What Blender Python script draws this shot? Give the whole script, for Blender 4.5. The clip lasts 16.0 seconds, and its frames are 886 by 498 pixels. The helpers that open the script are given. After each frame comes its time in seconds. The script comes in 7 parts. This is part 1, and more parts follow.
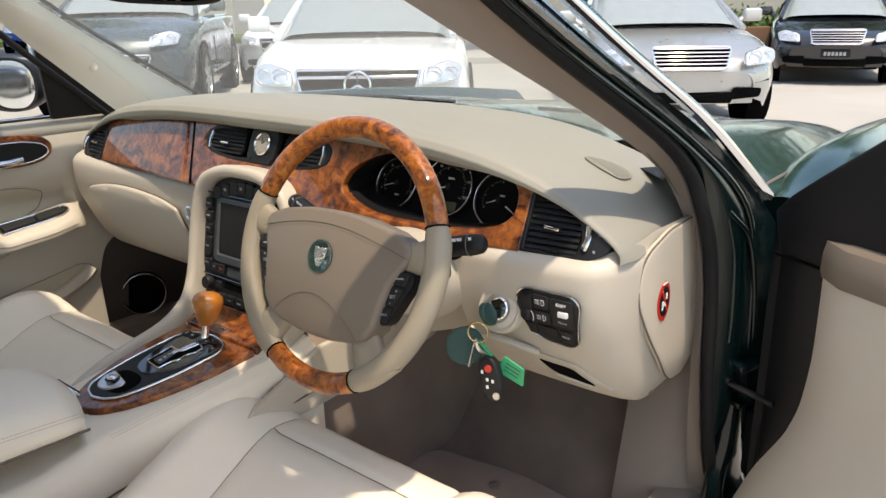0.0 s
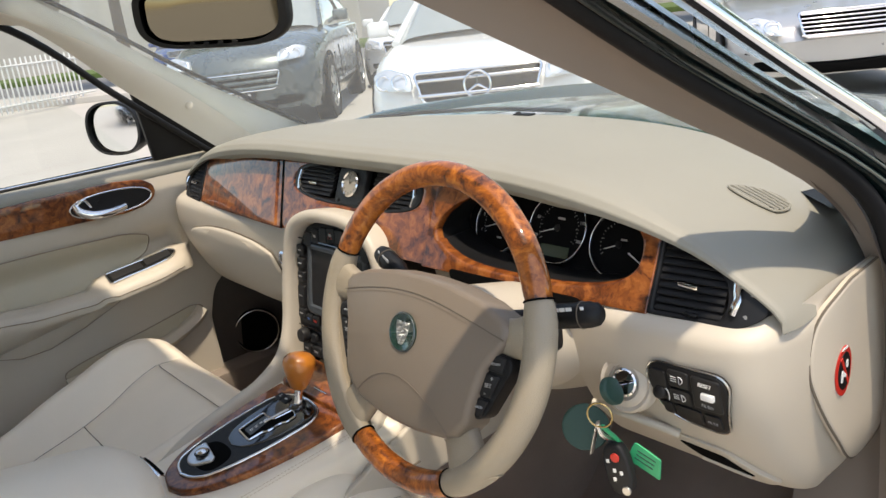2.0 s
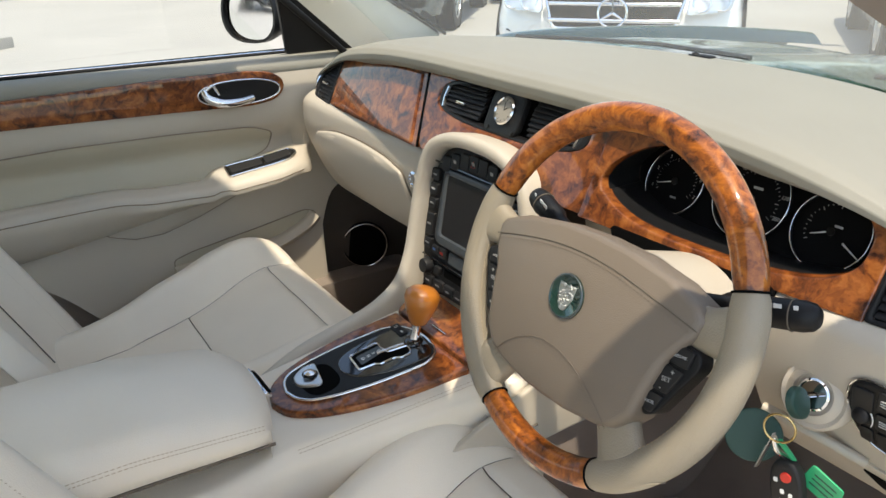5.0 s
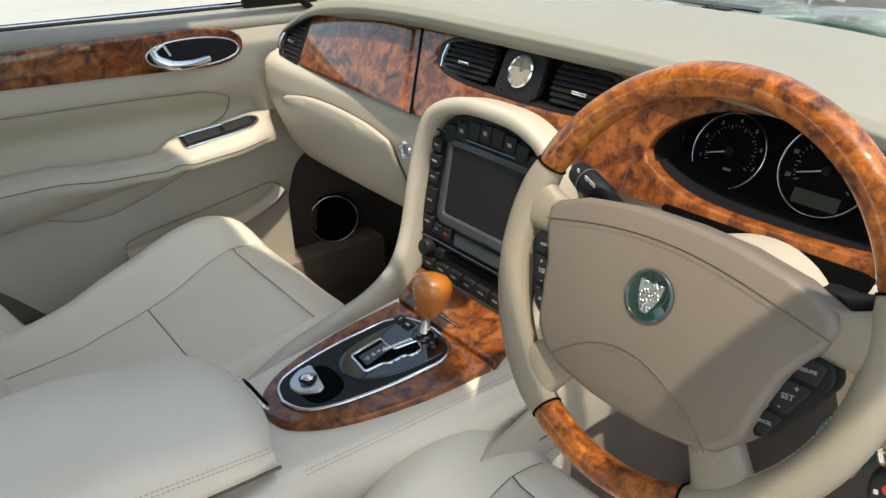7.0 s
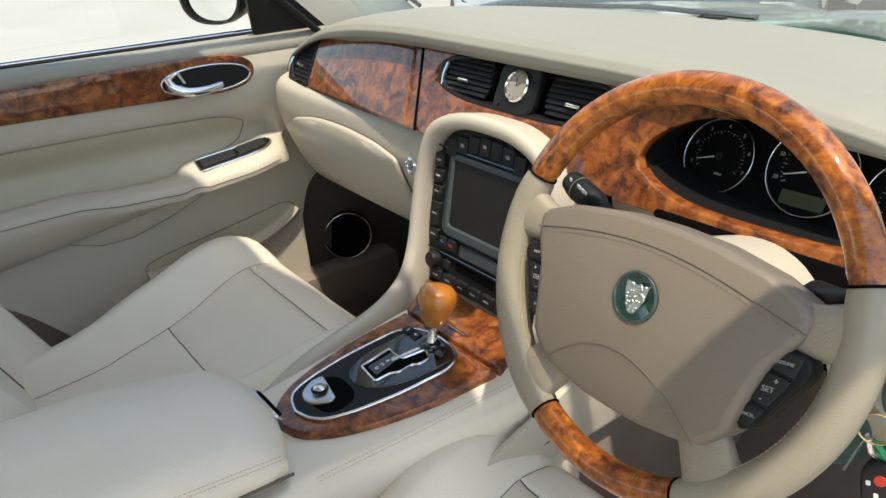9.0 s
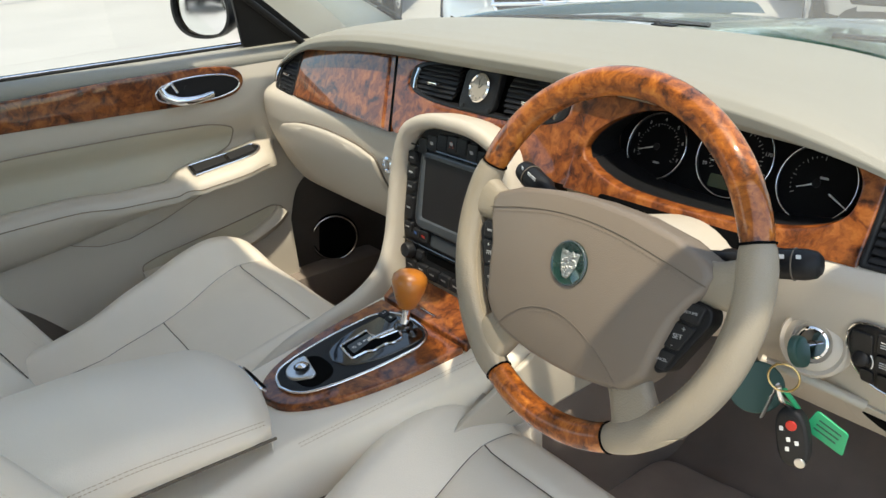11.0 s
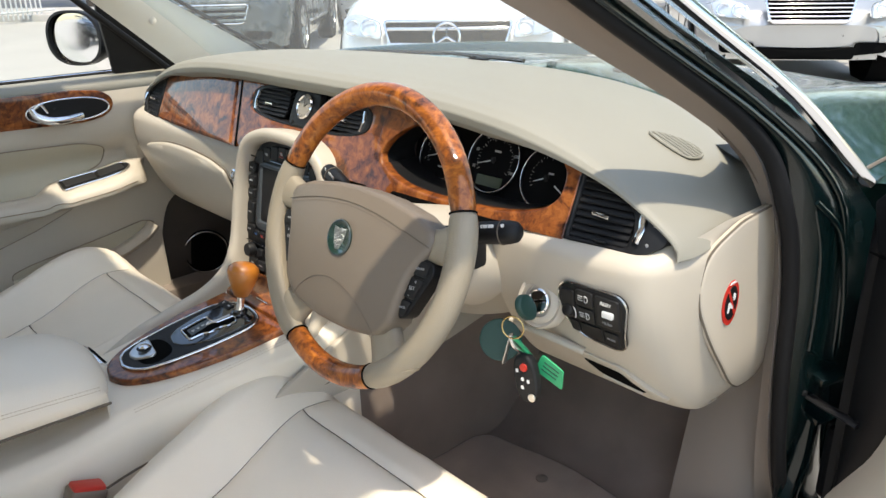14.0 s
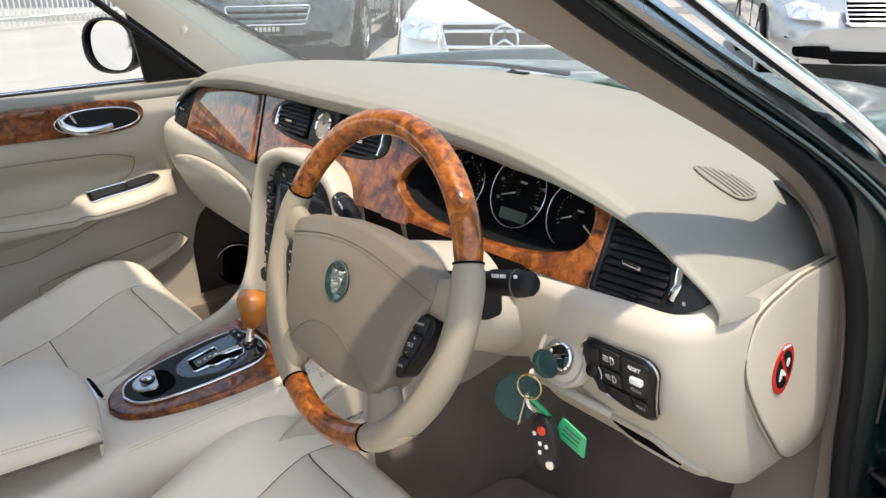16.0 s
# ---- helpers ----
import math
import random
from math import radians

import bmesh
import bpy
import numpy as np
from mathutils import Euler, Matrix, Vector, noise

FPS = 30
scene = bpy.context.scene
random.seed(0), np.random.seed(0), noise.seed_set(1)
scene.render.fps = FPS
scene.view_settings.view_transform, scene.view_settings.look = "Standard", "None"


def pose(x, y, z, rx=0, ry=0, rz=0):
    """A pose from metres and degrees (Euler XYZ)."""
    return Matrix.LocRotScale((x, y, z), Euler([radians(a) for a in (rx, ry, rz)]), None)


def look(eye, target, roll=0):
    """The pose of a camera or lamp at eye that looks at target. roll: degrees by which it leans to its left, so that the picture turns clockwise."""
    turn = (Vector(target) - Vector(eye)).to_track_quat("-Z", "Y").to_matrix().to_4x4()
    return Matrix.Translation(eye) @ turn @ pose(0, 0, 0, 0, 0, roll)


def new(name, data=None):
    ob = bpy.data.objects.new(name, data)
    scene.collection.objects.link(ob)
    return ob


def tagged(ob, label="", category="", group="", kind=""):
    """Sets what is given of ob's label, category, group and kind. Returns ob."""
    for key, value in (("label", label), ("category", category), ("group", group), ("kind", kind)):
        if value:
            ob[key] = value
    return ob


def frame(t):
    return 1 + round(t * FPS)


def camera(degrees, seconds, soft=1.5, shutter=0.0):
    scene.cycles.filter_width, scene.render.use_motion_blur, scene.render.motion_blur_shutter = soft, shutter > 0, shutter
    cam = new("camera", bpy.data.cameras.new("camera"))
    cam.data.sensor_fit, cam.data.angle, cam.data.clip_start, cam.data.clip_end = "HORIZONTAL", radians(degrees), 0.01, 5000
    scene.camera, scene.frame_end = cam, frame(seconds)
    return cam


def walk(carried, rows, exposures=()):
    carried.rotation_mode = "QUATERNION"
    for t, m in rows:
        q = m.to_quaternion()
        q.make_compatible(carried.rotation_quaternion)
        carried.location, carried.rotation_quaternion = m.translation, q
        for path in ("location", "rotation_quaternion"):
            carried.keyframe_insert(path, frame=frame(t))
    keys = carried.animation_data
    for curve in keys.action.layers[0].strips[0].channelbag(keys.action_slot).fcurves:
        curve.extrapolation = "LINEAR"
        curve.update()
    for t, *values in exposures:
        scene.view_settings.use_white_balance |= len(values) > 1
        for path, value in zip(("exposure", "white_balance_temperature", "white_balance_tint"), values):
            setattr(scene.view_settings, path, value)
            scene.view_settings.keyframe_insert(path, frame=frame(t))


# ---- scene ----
cam = camera(60.2, 16.0)
PATH = [
    (0, (1.141, -0.86, 1.15), (-0.073, 0.612, 0.549), -0.9),
    (0.5, (1.148, -0.794, 1.131), (-0.15, 0.6, 0.521), -0.4),
    (1, (1.129, -0.763, 1.13), (-0.135, 0.664, 0.524), -0.1),
    (1.5, (1.073, -0.734, 1.146), (-0.202, 0.721, 0.638), -2.8),
    (2, (1.041, -0.681, 1.178), (-0.424, 0.541, 0.575), -6.9),
    (2.5, (1.035, -0.645, 1.182), (-0.433, 0.527, 0.495), -6.9),
    (3, (1.02, -0.654, 1.181), (-0.374, 0.573, 0.438), -4.6),
    (3.5, (0.991, -0.651, 1.171), (-0.409, 0.546, 0.39), -3.6),
    (4, (0.968, -0.636, 1.165), (-0.397, 0.579, 0.353), -3.0),
    (4.5, (0.937, -0.65, 1.17), (-0.538, 0.459, 0.398), -2.5),
    (5, (0.895, -0.676, 1.169), (-0.657, 0.317, 0.391), -0.7),
    (5.2, (0.874, -0.685, 1.172), (-0.681, 0.322, 0.418), -1.0),
    (7.3, (0.721, -0.685, 1.144), (-0.686, 0.427, 0.261), -0.0),
    (7.5, (0.721, -0.685, 1.144), (-0.692, 0.442, 0.287), 0.4),
    (8, (0.724, -0.684, 1.139), (-0.698, 0.419, 0.266), -0.3),
    (8.5, (0.743, -0.682, 1.143), (-0.705, 0.394, 0.279), -1.1),
    (8.7, (0.751, -0.682, 1.151), (-0.702, 0.397, 0.299), -2.0),
    (10.8, (0.865, -0.716, 1.157), (-0.633, 0.347, 0.366), -3.2),
    (11, (0.869, -0.714, 1.154), (-0.607, 0.373, 0.353), -3.2),
    (11.5, (0.854, -0.721, 1.162), (-0.659, 0.333, 0.385), -2.8),
    (12, (0.846, -0.721, 1.148), (-0.63, 0.347, 0.323), -2.0),
    (12.5, (0.853, -0.71, 1.144), (-0.609, 0.377, 0.321), -1.9),
    (13, (0.926, -0.729, 1.155), (-0.564, 0.357, 0.381), -3.4),
    (13.5, (1.035, -0.76, 1.151), (-0.409, 0.398, 0.394), -3.6),
    (14, (1.123, -0.721, 1.153), (-0.245, 0.552, 0.44), -1.2),
    (14.5, (1.219, -0.674, 1.159), (-0.284, 0.435, 0.443), 0.1),
    (15, (1.284, -0.648, 1.145), (-0.258, 0.364, 0.371), -0.1),
    (15.5, (1.215, -0.609, 1.162), (-0.266, 0.502, 0.405), -1.2),
    (16, (1.076, -0.602, 1.165), (-0.394, 0.552, 0.453), -1.4),
]

from mathutils.bvhtree import BVHTree
walk(cam, [(t, look(eye, target, roll)) for t, eye, target, roll in PATH], [(0, 1.17, 8000, 11), (3.5, 1.15, 7700, 9), (5, 1.28, 7650, 7), (8, 1.35, 7600, 4), (13, 1.37, 7500, 6), (16, 1.36, 7500, 9)])

# ---- light ----
SUN = Vector((0.29, -0.13, 0.95)).normalized()
world = bpy.data.worlds.new("sky")
scene.world = world
world.use_nodes = True
wn = world.node_tree
sky = wn.nodes.new("ShaderNodeTexSky")
sky.sky_type, sky.sun_disc = "NISHITA", False
sky.sun_elevation = math.asin(SUN.z)
sky.sun_rotation = math.atan2(SUN.x, SUN.y)
wn.links.new(sky.outputs[0], wn.nodes["Background"].inputs[0])
wn.nodes["Background"].inputs[1].default_value = 0.15
sun_data = bpy.data.lights.new("sun", "SUN")
sun_data.energy, sun_data.angle, sun_data.color = 1.9, radians(1.5), (1.0, 0.96, 0.90)
sun = new("sun", sun_data)
sun.matrix_world = look(SUN * 30, (0, 0, 0))


# ---- materials ----
def material(name, color, rough=0.5, metal=0.0, coat=0.0, spec=0.5, var=0.12, scale=6.0, grain=0.0, grain_scale=400.0, sheen=0.0, stain=None, cells=False):
    """A Principled material with two scales of colour variation, roughness wear and a fine bump."""
    m = bpy.data.materials.new(name)
    m.use_nodes = True
    n, l = m.node_tree.nodes, m.node_tree.links
    b = n["Principled BSDF"]
    b.inputs["Roughness"].default_value = rough
    b.inputs["Metallic"].default_value = metal
    b.inputs["Specular IOR Level"].default_value = spec
    b.inputs["Coat Weight"].default_value = coat
    b.inputs["Coat Roughness"].default_value = 0.04
    b.inputs["Sheen Weight"].default_value = sheen
    co = n.new("ShaderNodeTexCoord").outputs["Object"]
    big = n.new("ShaderNodeTexNoise")
    big.inputs["Scale"].default_value, big.inputs["Detail"].default_value = scale, 5
    l.new(co, big.inputs["Vector"])
    fine = n.new("ShaderNodeTexVoronoi" if cells else "ShaderNodeTexNoise")
    fine.inputs["Scale"].default_value = grain_scale
    l.new(co, fine.inputs["Vector"])
    fine_out = fine.outputs["Distance"] if cells else fine.outputs["Fac"]
    mix = n.new("ShaderNodeMix")
    mix.data_type = "RGBA"
    dark = tuple(c * (1 - var) for c in color)
    lite = tuple(min(1, c * (1 + var)) for c in color)
    if stain:
        dark = stain
    mix.inputs["A"].default_value, mix.inputs["B"].default_value = (*dark, 1), (*lite, 1)
    l.new(big.outputs["Fac"], mix.inputs["Factor"])
    l.new(mix.outputs["Result"], b.inputs["Base Color"])
    wear = n.new("ShaderNodeMapRange")
    wear.inputs["To Min"].default_value, wear.inputs["To Max"].default_value = max(0, rough - 0.08), min(1, rough + 0.08)
    l.new(big.outputs["Fac"], wear.inputs["Value"])
    l.new(wear.outputs["Result"], b.inputs["Roughness"])
    if grain:
        bump = n.new("ShaderNodeBump")
        bump.inputs["Strength"].default_value, bump.inputs["Distance"].default_value = grain, 0.0006
        l.new(fine_out, bump.inputs["Height"])
        l.new(bump.outputs["Normal"], b.inputs["Normal"])
    return m


def burl(name, tint=1.0, scale=1.0):
    """Lacquered burr walnut: warped flame figure, dark knots, a clear gloss coat."""
    m = bpy.data.materials.new(name)
    m.use_nodes = True
    n, l = m.node_tree.nodes, m.node_tree.links
    b = n["Principled BSDF"]
    co = n.new("ShaderNodeTexCoord").outputs["Object"]
    warp = n.new("ShaderNodeTexNoise")
    warp.inputs["Scale"].default_value, warp.inputs["Detail"].default_value = 22 * scale, 6
    l.new(co, warp.inputs["Vector"])
    add = n.new("ShaderNodeVectorMath")
    add.operation = "MULTIPLY_ADD"
    add.inputs[1].default_value = (0.10, 0.10, 0.10)
    l.new(warp.outputs["Color"], add.inputs[0])
    l.new(co, add.inputs[2])
    fig = n.new("ShaderNodeTexNoise")
    fig.inputs["Scale"].default_value, fig.inputs["Detail"].default_value, fig.inputs["Roughness"].default_value = 40 * scale, 8, 0.60
    l.new(add.outputs[0], fig.inputs["Vector"])
    ramp = n.new("ShaderNodeValToRGB")
    e = ramp.color_ramp.elements
    e[0].position, e[0].color = 0.33, (0.035 * tint, 0.010 * tint, 0.004, 1)
    e[1].position, e[1].color = 0.72, (0.52 * tint, 0.19 * tint, 0.035, 1)
    mid = e.new(0.46)
    mid.color = (0.20 * tint, 0.054 * tint, 0.011, 1)
    mid = e.new(0.57)
    mid.color = (0.36 * tint, 0.105 * tint, 0.018, 1)
    l.new(fig.outputs["Fac"], ramp.inputs[0])
    knots = n.new("ShaderNodeTexVoronoi")
    knots.inputs["Scale"].default_value = 110 * scale
    l.new(add.outputs[0], knots.inputs["Vector"])
    kr = n.new("ShaderNodeMapRange")
    kr.inputs["From Min"].default_value, kr.inputs["From Max"].default_value = 0.02, 0.20
    kr.inputs["To Min"].default_value = 0.6
    l.new(knots.outputs["Distance"], kr.inputs["Value"])
    mul = n.new("ShaderNodeMix")
    mul.data_type = "RGBA"
    mul.inputs["A"].default_value = (0.05, 0.014, 0.005, 1)
    l.new(kr.outputs["Result"], mul.inputs["Factor"])
    l.new(ramp.outputs["Color"], mul.inputs["B"])
    l.new(mul.outputs["Result"], b.inputs["Base Color"])
    b.inputs["Roughness"].default_value = 0.45
    b.inputs["Specular IOR Level"].default_value = 0.15
    b.inputs["Coat Weight"].default_value, b.inputs["Coat Roughness"].default_value = 1.0, 0.02
    return m


def glass(name, tint, veil=0.0):
    m = bpy.data.materials.new(name)
    m.use_nodes = True
    n, l = m.node_tree.nodes, m.node_tree.links
    n.remove(n["Principled BSDF"])
    out = n["Material Output"]
    clear, gloss, mix = n.new("ShaderNodeBsdfTransparent"), n.new("ShaderNodeBsdfGlossy"), n.new("ShaderNodeMixShader")
    clear.inputs[0].default_value = (*tint, 1)
    gloss.inputs["Roughness"].default_value = 0.02
    lw = n.new("ShaderNodeLayerWeight")
    lw.inputs[0].default_value = 0.5
    power, gain = n.new("ShaderNodeMath"), n.new("ShaderNodeMath")
    power.operation, gain.operation = "POWER", "MULTIPLY_ADD"
    power.inputs[1].default_value = 5.0
    gain.inputs[1].default_value, gain.inputs[2].default_value = 0.7, 0.05
    l.new(lw.outputs["Facing"], power.inputs[0])
    l.new(power.outputs[0], gain.inputs[0])
    l.new(gain.outputs[0], mix.inputs[0])
    l.new(clear.outputs[0], mix.inputs[1])
    l.new(gloss.outputs[0], mix.inputs[2])
    last = mix
    # pale translucent film mixed in for the milky veil over the view
    if veil:
        film, mix2 = n.new("ShaderNodeBsdfTranslucent"), n.new("ShaderNodeMixShader")
        film.inputs[0].default_value = (0.75, 0.75, 0.72, 1)
        mix2.inputs[0].default_value = veil
        l.new(mix.outputs[0], mix2.inputs[1])
        l.new(film.outputs[0], mix2.inputs[2])
        last = mix2
    l.new(last.outputs[0], out.inputs[0])
    return m


CREAM = material("cream_leather", (0.53, 0.47, 0.39), 0.42, var=0.05, grain=0.25, grain_scale=900, cells=True)
SEAT = material("seat_leather", (0.83, 0.745, 0.625), 0.40, var=0.06, scale=9, grain=0.35, grain_scale=700, cells=True)
PAD = material("dash_pad_leather", (0.28, 0.266, 0.225), 0.55, var=0.06, grain=0.3, grain_scale=900, cells=True)
TAUPE = material("taupe_leather", (0.185, 0.148, 0.116), 0.40, var=0.06, grain=0.25, grain_scale=900, cells=True)
RIM = material("wheel_leather", (0.30, 0.253, 0.19), 0.42, var=0.08, grain=0.45, grain_scale=650, cells=True)
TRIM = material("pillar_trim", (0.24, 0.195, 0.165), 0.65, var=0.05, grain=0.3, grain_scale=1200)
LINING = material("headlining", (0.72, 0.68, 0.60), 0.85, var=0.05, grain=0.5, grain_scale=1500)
THREAD = material("stitching_thread", (0.52, 0.40, 0.27), 0.8, var=0.1)
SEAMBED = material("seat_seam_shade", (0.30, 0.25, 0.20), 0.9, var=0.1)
SEAM = material("seam_shadow_gap", (0.14, 0.115, 0.09), 0.9, var=0.1)
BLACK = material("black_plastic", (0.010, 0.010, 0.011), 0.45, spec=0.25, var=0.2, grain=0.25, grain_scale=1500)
KEYCAP = material("soft_black_buttons", (0.014, 0.014, 0.015), 0.5, spec=0.3, var=0.15)
GLOSS = material("gloss_black", (0.006, 0.006, 0.007), 0.08, coat=1.0, var=0.1)
DEEP = material("dark_void", (0.003, 0.003, 0.003), 0.9, spec=0.05, var=0.1)
RUBBER = material("black_rubber", (0.008, 0.008, 0.009), 0.62, spec=0.2, var=0.2, grain=0.2, grain_scale=500)
SCREEN = material("screen_glass", (0.018, 0.017, 0.018), 0.3, spec=0.35, var=0.05)
BEZEL = material("grey_bezel", (0.075, 0.085, 0.095), 0.35, metal=0.3, var=0.1)
CHROME = material("chrome", (0.80, 0.80, 0.82), 0.07, metal=1.0, var=0.03)
ALU = material("brushed_aluminium", (0.62, 0.62, 0.62), 0.28, metal=1.0, var=0.06)
MIRROR = material("mirror_silver", (0.86, 0.88, 0.88), 0.015, metal=1.0, var=0.01)
DIMMIRROR = material("dimmed_mirror_silver", (0.20, 0.175, 0.13), 0.03, metal=1.0, var=0.02)
CRESTMETAL = material("antique_silver", (0.42, 0.42, 0.40), 0.3, metal=1.0, var=0.25, scale=300)
WHITE = material("white_print", (0.75, 0.75, 0.74), 0.6, var=0.02)
GREYPRINT = material("grey_print", (0.36, 0.36, 0.36), 0.6, var=0.05)
RED = material("red_plastic", (0.55, 0.03, 0.02), 0.35, var=0.1)
CARPET = material("taupe_carpet", (0.24, 0.18, 0.145), 0.95, var=0.4, scale=9, grain=1.0, grain_scale=900, sheen=0.3)
# the same carpet with footwell shade put into its colour
SHADECARPET = material("shaded_carpet", (0.085, 0.068, 0.057), 0.95, var=0.25, scale=18, grain=1.0, grain_scale=900)
INSERT = material("door_insert_leather", (0.50, 0.45, 0.345), 0.5, var=0.06, grain=0.25, grain_scale=900, cells=True)
DIAL = material("matt_dial_black", (0.004, 0.004, 0.0045), 0.7, spec=0.1, var=0.1)
ENAMEL = material("green_enamel", (0.004, 0.030, 0.024), 0.25, coat=1.0, var=0.1)
# body green darkened for the jamb's shade and to hold off sky glare
JAMBSHADE = material("shaded_jamb_green", (0.001, 0.006, 0.0065), 0.25, coat=0.6, spec=0.3, var=0.2, scale=5)
GREEN = material("racing_green_paint", (0.002, 0.027, 0.025), 0.2, metal=0.0, coat=0.45, spec=0.35, var=0.15, scale=3)
KEYGREEN = material("green_key_rubber", (0.012, 0.055, 0.045), 0.5, var=0.1)
TAG = material("green_tag_plastic", (0.02, 0.36, 0.16), 0.4, var=0.08)
AMBER = material("amber_wood_knob", (0.46, 0.155, 0.022), 0.3, coat=1.0, var=0.35, scale=30)
BURL = burl("burr_walnut", 0.74)
BURLRIM = burl("burr_walnut_rim", 1.12, 1.1)
GLASS = glass("window_glass", (0.93, 0.96, 0.94))
SCREENGLASS = glass("windscreen_glass", (0.88, 0.93, 0.92), 0.10)


# ---- building helpers ----
def mesh_of(name, verts, faces, smooth=True):
    me = bpy.data.meshes.new(name)
    me.from_pydata([tuple(v) for v in verts], [], faces)
    me.update()
    if smooth:
        for p in me.polygons:
            p.use_smooth = True
    return me


def part(name, bm, mat, parent=None, label=""):
    """Links a bmesh or a mesh as one object under a thing or a part."""
    if isinstance(bm, bmesh.types.BMesh):
        me = bpy.data.meshes.new(name)
        bmesh.ops.recalc_face_normals(bm, faces=bm.faces)
        bm.to_mesh(me)
        bm.free()
        for p in me.polygons:
            p.use_smooth = True
        me.set_sharp_from_angle(angle=radians(50))
    else:
        me = bm
    me.materials.clear()
    me.materials.append(mat)
    ob = new(name, me)
    if parent:
        ob.parent = parent
    if label:
        tagged(ob, label)
    return ob


def thing(name, label, category, group="", kind=""):
    return tagged(new(name), label, category, group, kind)


def join(*bms):
    """Puts bmeshes together into the first."""
    out = bms[0]
    for b in bms[1:]:
        me = bpy.data.meshes.new("tmp")
        b.to_mesh(me)
        out.from_mesh(me)
        b.free()
        bpy.data.meshes.remove(me)
    return out


def rbox(size, bevel=0.003, at=None, seg=2):
    bm = bmesh.new()
    bmesh.ops.create_cube(bm, size=1, matrix=Matrix.Diagonal((*size, 1)))
    if bevel:
        bmesh.ops.bevel(bm, geom=bm.edges[:], offset=bevel, segments=seg, profile=0.6, affect="EDGES")
    if at is not None:
        bmesh.ops.transform(bm, matrix=at if isinstance(at, Matrix) else Matrix.Translation(at), verts=bm.verts)
    return bm


def grid(f, nu, nv, close_u=False, flip=False):
    """A sheet through f(u, v), u and v from 0 to 1."""
    bm = bmesh.new()
    cols = nu if close_u else nu + 1
    vs = [[bm.verts.new(f(i / nu, j / nv)) for j in range(nv + 1)] for i in range(cols)]
    for i in range(nu):
        a, b = vs[i], vs[(i + 1) % cols]
        for j in range(nv):
            q = (a[j], b[j], b[j + 1], a[j + 1])
            bm.faces.new(q[::-1] if flip else q)
    return bm


def spline(points, n):
    """n + 1 points along a smooth curve through the given ones."""
    p = [Vector(q) for q in points]
    out = []
    for k in range(n + 1):
        s = k / n * (len(p) - 1)
        i = min(int(s), len(p) - 2)
        t = s - i
        p1, p2 = p[i], p[i + 1]
        p0 = p[i - 1] if i else p1 * 2 - p2
        p3 = p[i + 2] if i + 2 < len(p) else p2 * 2 - p1
        out.append(0.5 * ((2 * p1) + (p2 - p0) * t + (2 * p0 - 5 * p1 + 4 * p2 - p3) * t * t + (3 * p1 - p0 - 3 * p2 + p3) * t ** 3))
    return out


def curve1(points, x):
    """A smooth value at x through (x, value) pairs."""
    if x <= points[0][0]:
        return points[0][1]
    slopes = [(vb - va) / (b - a) for (a, va), (b, vb) in zip(points, points[1:])]
    for i, ((a, va), (b, vb)) in enumerate(zip(points, points[1:])):
        if x <= b:
            s = slopes[i]
            ends = []
            for o in (slopes[i - 1] if i else s, slopes[i + 1] if i + 1 < len(slopes) else s):
                ends.append(2 * s * o / (s + o) if s * o > 0 else 0.0)
            t, h = (x - a) / (b - a), b - a
            return va * (1 + 2 * t) * (1 - t) ** 2 + h * ends[0] * t * (1 - t) ** 2 + vb * t * t * (3 - 2 * t) + h * ends[1] * t * t * (t - 1)
    return points[-1][1]


def tube(path, radius, seg=8, closed=False, flat=1.0, up=(0, 0, 1), caps=True):
    """A round or flattened bar along a path; radius may be a list."""
    path = [Vector(p) for p in path]
    n = len(path)
    bm = bmesh.new()
    rings = []
    for i, p in enumerate(path):
        a = path[(i - 1) % n] if closed or i else p
        b = path[(i + 1) % n] if closed or i < n - 1 else p
        d = (b - a).normalized()
        s = d.cross(Vector(up))
        s = s.normalized() if s.length > 1e-4 else d.orthogonal().normalized()
        u = s.cross(d)
        r = radius[i] if isinstance(radius, (list, tuple)) else radius
        rings.append([bm.verts.new(p + (s * math.cos(k * 2 * math.pi / seg) + u * flat * math.sin(k * 2 * math.pi / seg)) * r) for k in range(seg)])
    for i in range(n if closed else n - 1):
        a, b = rings[i], rings[(i + 1) % n]
        for k in range(seg):
            bm.faces.new((a[k], a[(k + 1) % seg], b[(k + 1) % seg], b[k]))
    if caps and not closed:
        bm.faces.new(rings[0][::-1])
        bm.faces.new(rings[-1])
    return bm


def sweep(path, normals, section, closed_section=True):
    """A section of (side, out) pairs carried along a path; normals say where out is at each point."""
    path = [Vector(p) for p in path]
    n, m = len(path), len(section)
    bm = bmesh.new()
    rings = []
    for i, p in enumerate(path):
        d = (path[min(i + 1, n - 1)] - path[max(i - 1, 0)]).normalized()
        o = Vector(normals[i])
        o = (o - d * o.dot(d)).normalized()
        s = d.cross(o)
        rings.append([bm.verts.new(p + s * a + o * b) for a, b in section])
    for i in range(n - 1):
        for k in range(m if closed_section else m - 1):
            bm.faces.new((rings[i][k], rings[i][(k + 1) % m], rings[i + 1][(k + 1) % m], rings[i + 1][k]))
    if closed_section:
        bm.faces.new(rings[0][::-1])
        bm.faces.new(rings[-1])
    return bm


def superellipse(cx, cz, a, b, p=2.5, n=48):
    out = []
    for k in range(n):
        t = 2 * math.pi * k / n
        c, s = math.cos(t), math.sin(t)
        out.append((cx + a * math.copysign(abs(c) ** (2 / p), c), cz + b * math.copysign(abs(s) ** (2 / p), s)))
    return out


